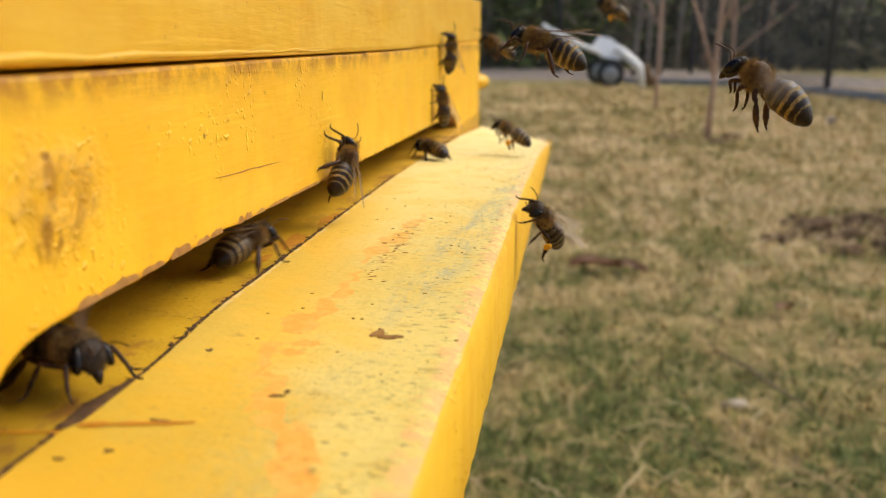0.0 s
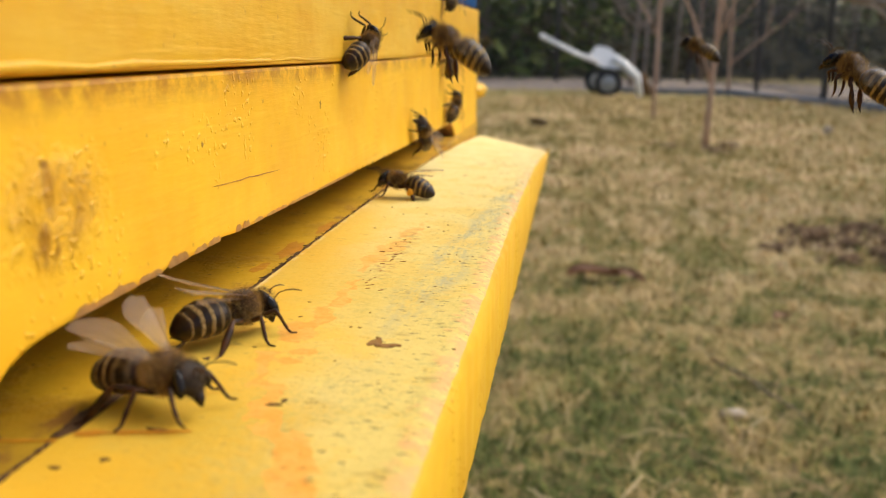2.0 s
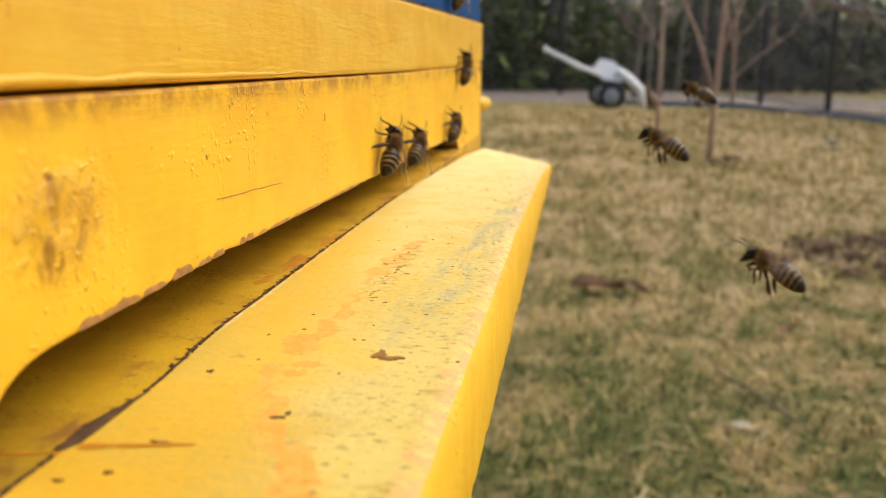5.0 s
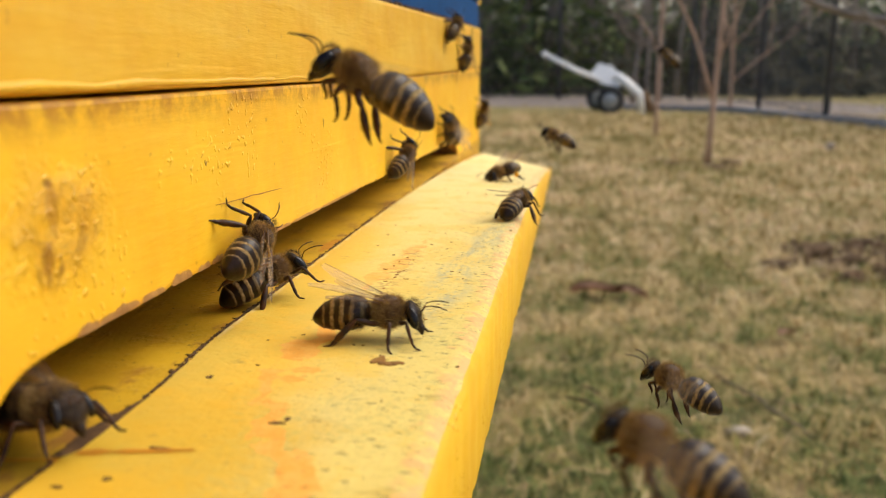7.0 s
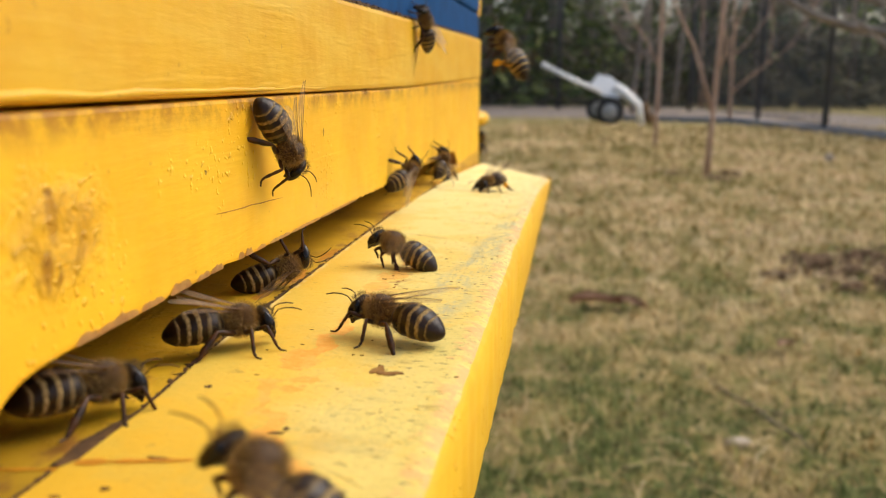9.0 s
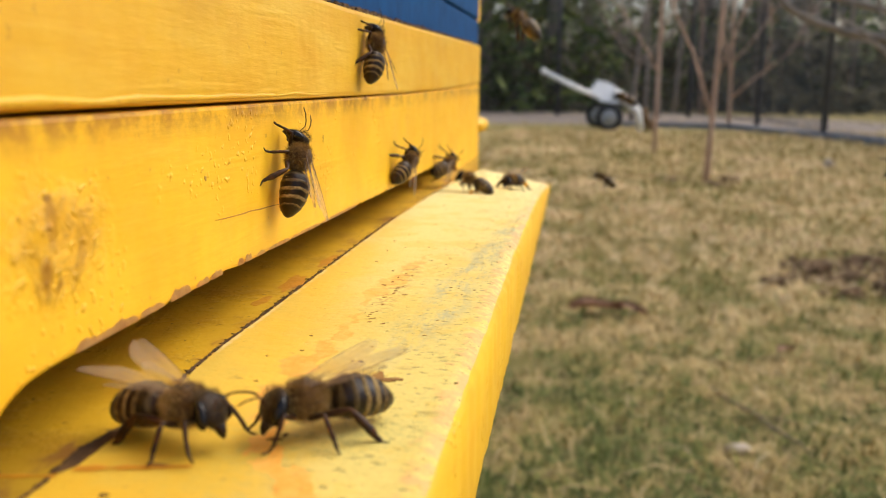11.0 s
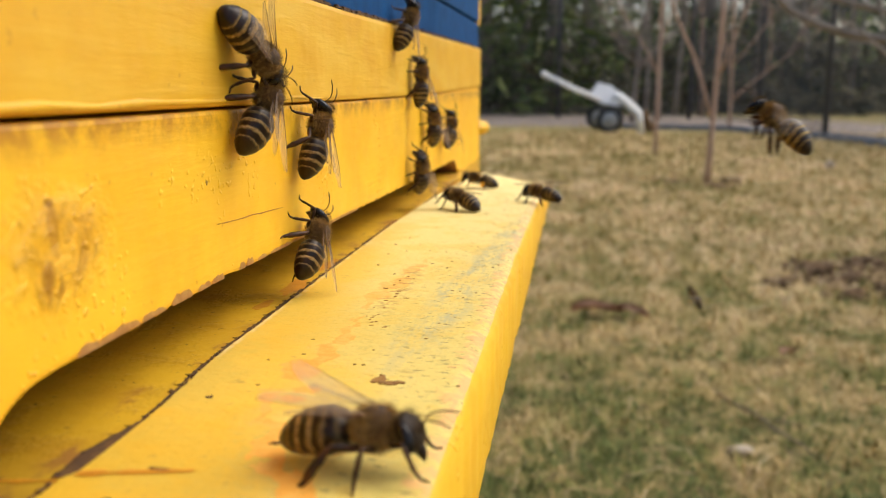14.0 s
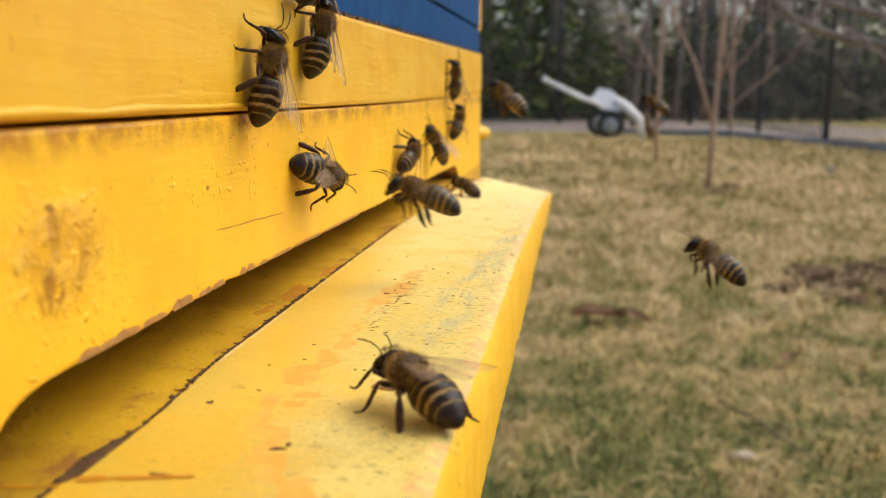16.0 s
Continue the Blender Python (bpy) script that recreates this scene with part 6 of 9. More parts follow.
    walk(bees["pollenhigh"], [
        (0, pose(0.0121, 0.3093, 0.5097, 0.0, -27.5, 162.9)),
        (0.5, pose(0.0318, 0.4667, 0.4696, 0.0, -48.5, 150.0)),
        (1, pose(0.0709, 0.3536, 0.4651, 0.0, -32.0, 148.4)),
        (1.5, pose(0.3414, 0.6553, 0.4200, 0.0, -18.1, 157.6)),
        (8.7, pose(0.3414, 0.6553, 0.4200, 0.0, -18.1, 157.6)),
        (9.2, pose(0.0632, 0.1549, 0.4541, 0.0, -20.0, 150.0)),
        (9.6, pose(0.0283, 0.1505, 0.4579, 0.0, -22.0, 152.0)),
        (10, pose(0.0100, 0.1690, 0.4611, 0.0, -24.0, 158.0)),
        (10.4, pose(-0.0064, 0.1886, 0.4688, 0.0, -25.0, 162.0)),
        (10.8, pose(-0.0223, 0.2383, 0.4715, 0.0, -20.0, 160.0)),
        (11.1, pose(-0.0442, 0.2655, 0.4699, 0.0, -18.0, 165.0)),
        (11.3, pose(-0.1000, 0.2300, 0.4714, 0.0, 0.0, 165.0)),
        (16, pose(-0.1000, 0.2300, 0.4714, 0.0, 0.0, 165.0)),
    ])
    walk(bees["backflyer"], [
        (0, pose(-0.0244, 0.2818, 0.4978, 0.0, -26.7, 169.0)),
        (0.5, pose(-0.0042, 0.2579, 0.4992, 0.0, -28.6, 164.9)),
        (1, pose(0.0828, 0.5683, 0.6515, 0.0, -18.1, 157.6)),
        (4.1, pose(0.0828, 0.5683, 0.6515, 0.0, -18.1, 157.6)),
        (4.6, pose(0.0650, 0.1653, 0.4538, 0.0, -20.0, 150.0)),
        (4.9, pose(0.0442, 0.1635, 0.4600, 0.0, -24.0, 150.0)),
        (5.2, pose(0.0248, 0.1721, 0.4652, 0.0, -22.0, 155.0)),
        (5.5, pose(0.0069, 0.1593, 0.4664, 0.0, -20.0, 158.0)),
        (5.8, pose(0.0162, 0.1933, 0.4736, 0.0, -30.0, 150.0)),
        (6.05, pose(0.0531, 0.2343, 0.4936, 0.0, -30.0, 140.0)),
        (6.25, pose(0.0973, 0.2657, 0.5117, 0.0, -25.0, 140.0)),
        (16, pose(0.0973, 0.2657, 0.5117, 0.0, -25.0, 140.0)),
    ])
    walk(bees["pollenwalker"], [
        (0, pose(-0.0040, 0.1602, 0.4659, -54.0, -45.8, -127.5)),
        (0.1, pose(-0.0047, 0.1582, 0.4671, -38.0, -36.0, -160.0)),
        (0.25, pose(-0.0057, 0.1551, 0.4690, 6.6, -18.0, 140.0)),
        (0.5, pose(-0.0075, 0.1500, 0.4722, 0.0, -18.0, 124.0)),
        (1, pose(-0.0172, 0.1663, 0.4721, 0.0, -6.0, 156.0)),
        (1.5, pose(-0.0245, 0.1768, 0.4721, 0.0, -6.0, 168.0)),
        (2, pose(-0.0338, 0.1784, 0.4721, 0.0, -12.0, 168.0)),
        (2.5, pose(-0.0391, 0.1876, 0.4720, 0.0, -6.0, 144.0)),
        (2.9, pose(-0.1300, 0.1900, 0.4714, 0.0, -0.0, 163.3)),
        (16, pose(-0.1300, 0.1900, 0.4714, 0.0, -0.0, 163.3)),
    ])
    walk(bees["climbtwo"], [
        (0, pose(-0.1100, 0.2400, 0.4714, 0.0, -0.0, 163.3)),
        (0.25, pose(-0.0744, 0.2167, 0.4734, 40.0, -34.6, 126.8)),
        (0.5, pose(-0.0388, 0.1933, 0.4754, 100.1, -28.4, 69.4)),
        (1, pose(-0.0388, 0.2096, 0.4816, 90.0, -62.0, 90.0)),
        (1.5, pose(-0.0388, 0.2142, 0.4865, -90.0, -82.0, -90.0)),
        (2, pose(-0.0388, 0.2297, 0.4770, -90.0, -42.0, -90.0)),
        (2.25, pose(-0.0388, 0.2216, 0.4770, 90.0, -84.0, 90.0)),
        (2.5, pose(-0.0388, 0.2134, 0.4770, 90.0, -30.0, 90.0)),
        (3, pose(-0.0388, 0.2103, 0.4765, 92.9, -25.8, 83.3)),
        (3.5, pose(-0.0388, 0.2416, 0.4800, 90.0, -46.0, 90.0)),
        (4, pose(-0.0388, 0.2991, 0.4870, 96.2, -45.7, 81.4)),
        (5, pose(-0.0388, 0.3083, 0.4969, 90.0, -62.0, 90.0)),
        (6.5, pose(-0.0388, 0.3166, 0.5059, 85.3, -37.8, 97.6)),
        (7, pose(-0.0388, 0.3122, 0.5037, 146.2, -82.8, 33.6)),
        (7.25, pose(-0.0388, 0.3145, 0.5052, -91.8, -60.0, -90.0)),
        (7.5, pose(-0.0388, 0.3167, 0.5067, -87.1, -25.8, -96.7)),
        (8, pose(-0.0388, 0.3280, 0.5227, -101.1, -61.4, -77.4)),
        (9, pose(-0.0388, 0.3182, 0.5550, 90.0, -66.0, 90.0)),
        (16, pose(-0.0388, 0.3182, 0.5550, 90.0, -66.0, 90.0)),
    ])
    walk(bees["threequarter"], [
        (0, pose(0.6613, 0.9034, 0.3855, 0.0, -18.1, 157.6)),
        (0.6, pose(0.2852, 0.5399, 0.4049, 0.0, -18.1, 157.6)),
        (1, pose(0.0800, 0.2744, 0.4462, 0.0, -17.0, 145.4)),
        (1.5, pose(-0.0002, 0.0843, 0.4749, 0.0, -24.0, 156.0)),
        (1.8, pose(-0.0094, 0.1258, 0.4793, 0.0, -26.5, 163.4)),
        (2, pose(-0.0177, 0.1356, 0.5002, 0.0, -27.9, 171.6)),
        (2.5, pose(-0.0307, 0.1561, 0.5296, 0.0, -25.6, -179.4)),
        (3, pose(-0.1165, 0.4434, 0.7002, 0.0, -18.1, 157.6)),
        (8.9, pose(-0.1165, 0.4434, 0.7002, 0.0, -18.1, 157.6)),
        (9.4, pose(0.0663, 0.2446, 0.5393, 0.0, -20.0, 150.0)),
        (9.7, pose(0.0504, 0.2366, 0.5114, 0.0, -26.0, 152.0)),
        (10.1, pose(0.0340, 0.2413, 0.4960, 0.0, -24.0, 155.0)),
        (10.5, pose(0.0442, 0.2304, 0.4853, 0.0, -26.0, 150.0)),
        (10.9, pose(0.0649, 0.2119, 0.4806, 0.0, -25.0, 148.0)),
        (11.1, pose(0.0813, 0.2036, 0.4782, 0.0, -22.0, 148.0)),
        (16, pose(0.0813, 0.2036, 0.4782, 0.0, -22.0, 148.0)),
    ])
    walk(bees["hoverone"], [
        (0, pose(0.1410, 0.6167, 0.8063, 0.0, -18.1, 157.6)),
        (1, pose(0.0701, 0.3373, 0.5625, 0.0, -18.1, 157.6)),
        (1.5, pose(0.0201, 0.1896, 0.5044, 0.0, -31.6, 158.3)),
        (2, pose(0.0374, 0.2736, 0.5002, 0.0, -25.0, 156.8)),
        (2.5, pose(0.0116, 0.2969, 0.4816, 0.0, -20.7, 161.4)),
        (3, pose(0.0055, 0.3659, 0.5184, 0.0, -31.0, 164.5)),
        (3.4, pose(-0.0356, 0.4322, 0.5996, 0.0, -18.1, 157.6)),
        (8.8, pose(-0.0356, 0.4322, 0.5996, 0.0, -18.1, 157.6)),
        (9.3, pose(0.0727, 0.1901, 0.4679, 0.0, -22.0, 150.0)),
        (9.6, pose(0.0471, 0.1871, 0.4725, 0.0, -25.0, 152.0)),
        (9.9, pose(0.0240, 0.1832, 0.4703, 0.0, -22.0, 155.0)),
        (10.3, pose(0.0059, 0.2022, 0.4761, 0.0, -24.0, 160.0)),
        (10.7, pose(-0.0054, 0.2240, 0.4908, 0.0, -32.0, 164.0)),
        (11, pose(-0.0145, 0.2481, 0.5162, 0.0, -35.0, 162.0)),
        (11.2, pose(-0.0208, 0.2625, 0.5425, 0.0, -30.0, 160.0)),
        (16, pose(-0.0208, 0.2625, 0.5425, 0.0, -30.0, 160.0)),
    ])
    walk(bees["rightpass"], [
        (0, pose(0.6101, 0.7041, 0.4525, 0.0, -18.1, 157.6)),
        (1.5, pose(0.1332, 0.2773, 0.4903, 0.0, -18.1, 157.6)),
        (2, pose(0.0427, 0.1391, 0.4962, 0.0, -28.9, 146.0)),
        (2.4, pose(0.1405, 0.2855, 0.5226, 0.0, -18.1, 157.6)),
        (3.8, pose(0.1405, 0.2855, 0.5226, 0.0, -18.1, 157.6)),
        (4.3, pose(0.1023, 0.2732, 0.4942, 0.0, -20.0, 150.0)),
        (4.6, pose(0.0617, 0.2888, 0.4990, 0.0, -25.0, 155.0)),
        (5, pose(0.0390, 0.2937, 0.4904, 0.0, -22.0, 156.0)),
        (5.5, pose(0.0467, 0.2817, 0.4777, 0.0, -26.0, 150.0)),
        (5.9, pose(0.0726, 0.2799, 0.4989, 0.0, -30.0, 145.0)),
        (6.15, pose(0.1013, 0.2774, 0.5153, 0.0, -25.0, 145.0)),
        (16, pose(0.1013, 0.2774, 0.5153, 0.0, -25.0, 145.0)),
    ])
    walk(bees["distant"], [
        (0, pose(0.5640, 2.4669, 1.7251, 0.0, -18.1, 157.6)),
        (1.7, pose(0.0747, 0.9434, 0.4912, 0.0, -18.1, 157.6)),
        (2, pose(-0.0239, 0.6445, 0.4474, 0.0, -8.9, 167.2)),
        (2.3, pose(-0.1783, 1.2694, 0.7166, 0.0, -18.1, 157.6)),
        (16, pose(-0.1783, 1.2694, 0.7166, 0.0, -18.1, 157.6)),
    ])
    walk(bees["topthree"], [
        (0, pose(0.0446, 0.6022, 0.8059, 0.0, -18.1, 157.6)),
        (2.5, pose(-0.0093, 0.4365, 0.5982, 0.0, -18.1, 157.6)),
        (3, pose(-0.0302, 0.3010, 0.5127, 0.0, -40.8, 169.3)),
        (3.4, pose(-0.0327, 0.3465, 0.5420, 0.0, -29.8, -178.9)),
        (3.77, pose(-0.0314, 0.2204, 0.4886, -61.7, -46.1, -140.3)),
        (4, pose(-0.0388, 0.2356, 0.4874, -84.2, -12.8, -114.6)),
        (4.6, pose(-0.0388, 0.2217, 0.4795, -80.8, -37.0, -105.1)),
        (4.9, pose(-0.0744, 0.2159, 0.4754, -28.1, -33.5, -162.5)),
        (5.2, pose(-0.1100, 0.2100, 0.4714, 0.0, -0.0, 163.3)),
        (16, pose(-0.1100, 0.2100, 0.4714, 0.0, -0.0, 163.3)),
    ])
    walk(bees["topfour"], [
        (0, pose(0.3017, 0.6410, 0.8069, 0.0, -18.1, 157.6)),
        (2.6, pose(0.1095, 0.3404, 0.5556, 0.0, -18.1, 157.6)),
        (3, pose(0.0325, 0.2236, 0.5116, 0.0, -18.6, 157.9)),
        (3.5, pose(-0.0069, 0.0913, 0.4920, 0.0, -46.0, 158.2)),
        (3.6, pose(-0.0160, 0.1335, 0.5044, 0.0, -25.5, -177.6)),
        (3.7, pose(-0.0110, 0.1027, 0.5036, 0.0, -31.9, -179.5)),
        (4.5, pose(-0.0627, 0.4333, 0.6270, 0.0, -18.1, 157.6)),
        (16, pose(-0.0627, 0.4333, 0.6270, 0.0, -18.1, 157.6)),
    ])
    walk(bees["nearlander"], [
        (0, pose(0.1715, 0.4350, 0.1200, 0.0, -18.1, 157.6)),
        (3, pose(0.1200, 0.1600, 0.4600, 0.0, -18.1, 157.6)),
        (3.3, pose(-0.0050, 0.0850, 0.4900, 0.0, -28.0, 165.0)),
        (3.5, pose(-0.0270, 0.0755, 0.4819, 0.0, -38.4, 169.9)),
        (3.7, pose(-0.0217, 0.0782, 0.4871, 0.0, -31.7, -179.4)),
        (3.8, pose(-0.0228, 0.0883, 0.4823, 0.0, -34.3, 179.8)),
        (3.9, pose(-0.0241, 0.0966, 0.4824, 0.0, -24.8, -177.4)),
        (4, pose(-0.0227, 0.1020, 0.4817, 0.0, -51.1, 155.1)),
        (4.2, pose(-0.0236, 0.1409, 0.4743, 0.0, -40.1, 177.8)),
        (4.35, pose(-0.0307, 0.1298, 0.4802, -56.0, -63.5, -135.3)),
        (4.55, pose(-0.0388, 0.1576, 0.4788, -95.4, -41.7, -81.9)),
        (4.75, pose(-0.0744, 0.1538, 0.4751, -27.9, -42.0, -157.9)),
        (5, pose(-0.1100, 0.1500, 0.4714, 0.0, -0.0, 163.3)),
        (16, pose(-0.1100, 0.1500, 0.4714, 0.0, -0.0, 163.3)),
    ])
    walk(bees["midlander"], [
        (0, pose(0.4210, 0.5192, 0.2390, 0.0, -18.1, 157.6)),
        (3, pose(0.1326, 0.3219, 0.4617, 0.0, -18.1, 157.6)),
        (3.5, pose(-0.0276, 0.1108, 0.4778, 0.0, -32.8, 169.2)),
        (3.6, pose(-0.0216, 0.0983, 0.4840, 0.0, -34.2, 179.7)),
        (3.7, pose(-0.0246, 0.1212, 0.4858, 0.0, -30.7, -179.1)),
        (3.8, pose(-0.0232, 0.1744, 0.4882, 0.0, -29.4, -178.7)),
        (3.9, pose(-0.0244, 0.1823, 0.4955, 0.0, -23.5, -177.0)),
        (4, pose(-0.0147, 0.1287, 0.5087, -9.1, -26.9, -167.4)),
        (4.1, pose(-0.0003, 0.1272, 0.5040, -9.1, -39.0, -169.7)),
        (4.2, pose(0.0011, 0.1226, 0.5043, -9.3, -19.6, -166.0)),
        (4.9, pose(0.2000, 0.4500, 0.7600, 0.0, -18.1, 157.6)),
        (16, pose(0.2000, 0.4500, 0.7600, 0.0, -18.1, 157.6)),
    ])
    walk(bees["slotclimber"], [
        (0, pose(-0.1300, 0.1600, 0.4714, 0.0, -0.0, 163.3)),
        (2.2, pose(-0.1300, 0.1600, 0.4714, 0.0, -0.0, 163.3)),
        (2.35, pose(-0.0875, 0.1598, 0.4718, -5.0, -9.0, 106.4)),
        (2.5, pose(-0.0450, 0.1597, 0.4722, 0.0, -18.0, 48.0)),
        (2.75, pose(-0.0419, 0.1551, 0.4753, 46.6, -31.6, 72.8)),
        (3, pose(-0.0388, 0.1505, 0.4784, 99.5, -57.5, 78.8)),
        (3.5, pose(-0.0388, 0.1574, 0.4825, -90.0, -74.0, -90.0)),
        (3.75, pose(-0.0388, 0.1557, 0.4822, 90.0, -72.0, 90.0)),
        (4, pose(-0.0388, 0.1541, 0.4819, 90.0, -38.0, 90.0)),
        (5, pose(-0.0388, 0.1828, 0.4806, 90.0, -46.0, 90.0)),
        (6.5, pose(-0.0388, 0.1959, 0.4798, 110.0, -72.9, 69.1)),
        (7, pose(-0.0388, 0.1963, 0.4787, 98.0, -33.2, 75.6)),
        (7.5, pose(-0.0388, 0.1932, 0.4783, 95.7, -17.1, 71.1)),
        (8, pose(-0.0388, 0.1970, 0.4777, 94.4, -13.3, 71.5)),
        (8.5, pose(-0.0388, 0.1931, 0.4772, 105.3, -30.7, 61.8)),
        (9, pose(-0.0388, 0.1975, 0.4773, 103.2, -27.2, 62.8)),
        (10, pose(-0.0388, 0.1988, 0.4789, 96.8, -29.3, 76.2)),
        (11.5, pose(-0.0388, 0.2039, 0.4837, 98.0, -33.2, 75.6)),
        (12, pose(-0.0388, 0.2107, 0.4891, 94.7, -37.8, 82.4)),
        (12.5, pose(-0.0388, 0.1873, 0.4923, 80.7, 20.0, 64.3)),
        (12.8, pose(-0.0388, 0.2044, 0.4942, 90.1, -10.3, 74.8)),
        (13, pose(-0.0388, 0.2214, 0.4961, 95.4, -41.7, 81.9)),
        (13.2, pose(-0.0388, 0.2255, 0.4967, 89.9, -8.2, 77.9)),
        (13.5, pose(-0.0388, 0.2295, 0.4972, 81.4, 24.6, 70.1)),
        (13.8, pose(-0.0388, 0.2248, 0.4989, 90.7, -32.3, 79.4)),
        (14, pose(-0.0388, 0.2200, 0.5006, 180.0, -90.0, 0.0)),
        (14.5, pose(-0.0388, 0.2147, 0.5019, 180.0, -84.0, 0.0)),
        (15, pose(-0.0388, 0.2125, 0.5110, -74.0, -69.2, -107.1)),
        (15.5, pose(-0.0388, 0.2109, 0.5244, -90.0, -50.0, -90.0)),
        (16, pose(-0.0388, 0.2169, 0.5357, -90.0, -54.0, -90.0)),
    ])
    walk(bees["slotclimbertwo"], [
        (0, pose(-0.1100, 0.1800, 0.4714, 0.0, -0.0, 163.3)),
        (2.7, pose(-0.1100, 0.1800, 0.4714, 0.0, -0.0, 163.3)),
        (2.85, pose(-0.0764, 0.1969, 0.4715, -4.2, -9.0, 114.3)),
        (3, pose(-0.0428, 0.2137, 0.4717, 0.0, -18.0, 64.0)),
        (3.17, pose(-0.0415, 0.2063, 0.4749, 15.6, -44.6, 93.5)),
        (3.33, pose(-0.0401, 0.1989, 0.4782, 3.6, -73.7, 142.0)),
        (3.5, pose(-0.0388, 0.1915, 0.4814, -90.0, -66.0, -90.0)),
        (4, pose(-0.0388, 0.1938, 0.4876, -90.0, -62.0, -90.0)),
        (4.5, pose(-0.0388, 0.2035, 0.4831, 90.0, -76.0, 90.0)),
        (5, pose(-0.0388, 0.2132, 0.4785, 90.0, -34.0, 90.0)),
        (5.75, pose(-0.0388, 0.2308, 0.4767, -0.0, -81.0, 175.2)),
        (6.5, pose(-0.0388, 0.2483, 0.4748, -78.2, -32.1, -111.4)),
        (7, pose(-0.0388, 0.2714, 0.4802, -90.0, -46.0, -90.0)),
        (7.5, pose(-0.0388, 0.2266, 0.4805, 90.0, -82.0, 90.0)),
        (8, pose(-0.0388, 0.2239, 0.4898, 0.0, -84.0, 180.0)),
        (8.5, pose(-0.0388, 0.2212, 0.5054, -53.4, -80.0, -127.1)),
        (9, pose(-0.0388, 0.2280, 0.5116, -76.8, -65.3, -104.5)),
        (9.6, pose(-0.0388, 0.2235, 0.5259, -90.0, -50.0, -90.0)),
        (10.5, pose(-0.0388, 0.2237, 0.5480, -90.0, -42.0, -90.0)),
        (16, pose(-0.0388, 0.2237, 0.5480, -90.0, -42.0, -90.0)),
    ])
    walk(bees["slotfar"], [
        (0, pose(-0.1500, 0.2000, 0.4714, 0.0, -0.0, 163.3)),
        (3.4, pose(-0.1500, 0.2000, 0.4714, 0.0, -0.0, 163.3)),
        (4, pose(-0.0438, 0.2519, 0.4709, 0.0, -6.0, 140.0)),
        (4.6, pose(-0.1500, 0.2000, 0.4714, 0.0, -0.0, 163.3)),
        (16, pose(-0.1500, 0.2000, 0.4714, 0.0, -0.0, 163.3)),
    ])
    walk(bees["boardbee"], [
        (0, pose(-0.1300, 0.0700, 0.4714, 0.0, -0.0, 163.3)),
        (4.2, pose(-0.1300, 0.0700, 0.4714, 0.0, -0.0, 163.3)),
        (4.9, pose(-0.0839, 0.0731, 0.4718, 1.1, 3.0, 123.7)),
        (5.6, pose(-0.0378, 0.0762, 0.4722, 0.0, 6.0, 84.0)),
        (6.5, pose(-0.0323, 0.0920, 0.4722, 0.0, -6.0, 36.0)),
        (7, pose(-0.0230, 0.0942, 0.4722, 0.0, -0.0, 4.0)),
        (7.5, pose(-0.0171, 0.0935, 0.4722, -0.0, -6.0, -44.0)),
        (8, pose(-0.0172, 0.0957, 0.4722, -0.0, 6.0, -84.0)),
        (8.5, pose(-0.0191, 0.0953, 0.4722, 0.0, -0.0, -112.0)),
        (8.75, pose(-0.0196, 0.0964, 0.4722, -1.2, -3.0, -155.9)),
        (9, pose(-0.0200, 0.0975, 0.4722, 0.0, -6.0, 160.0)),
        (10, pose(-0.0191, 0.0761, 0.4722, 0.0, -0.0, 144.0)),
        (10.8, pose(-0.0204, 0.0728, 0.4722, 1.6, -3.0, -160.1)),
        (11.5, pose(-0.0217, 0.0695, 0.4722, 0.0, -6.0, -104.0)),
        (11.8, pose(-0.0219, 0.0698, 0.4722, -0.0, -6.0, -146.0)),
        (12, pose(-0.0221, 0.0701, 0.4722, 0.0, -6.0, 172.0)),
        (12.5, pose(-0.0223, 0.0685, 0.4722, 0.0, -12.0, 152.0)),
        (13, pose(-0.0228, 0.0700, 0.4722, 0.0, -6.0, 168.0)),
        (13.1, pose(-0.0234, 0.0698, 0.4722, -0.0, -6.0, -152.0)),
        (13.2, pose(-0.0241, 0.0696, 0.4722, 0.0, -6.0, -112.0)),
        (13.5, pose(-0.0249, 0.0692, 0.4722, -0.0, -0.0, -72.0)),
        (13.8, pose(-0.0218, 0.0667, 0.4722, -0.0, -0.0, -48.0)),
        (14, pose(-0.0178, 0.0657, 0.4722, -0.0, -6.0, -8.0)),
        (14.2, pose(-0.0143, 0.0656, 0.4722, -0.0, -0.0, -56.0)),
        (14.5, pose(-0.0128, 0.0645, 0.4722, 0.0, -12.0, -108.0)),
        (14.8, pose(-0.0151, 0.0650, 0.4722, 0.0, -12.0, -156.0)),
        (15, pose(-0.0174, 0.0656, 0.4722, 0.0, -12.0, 156.0)),
        (15.2, pose(-0.0173, 0.0680, 0.4722, 0.9, -9.0, 121.9)),
        (15.5, pose(-0.0173, 0.0703, 0.4722, 0.0, -6.0, 88.0)),
        (16, pose(-0.0141, 0.0787, 0.4722, 0.0, -12.0, 136.0)),
    ])
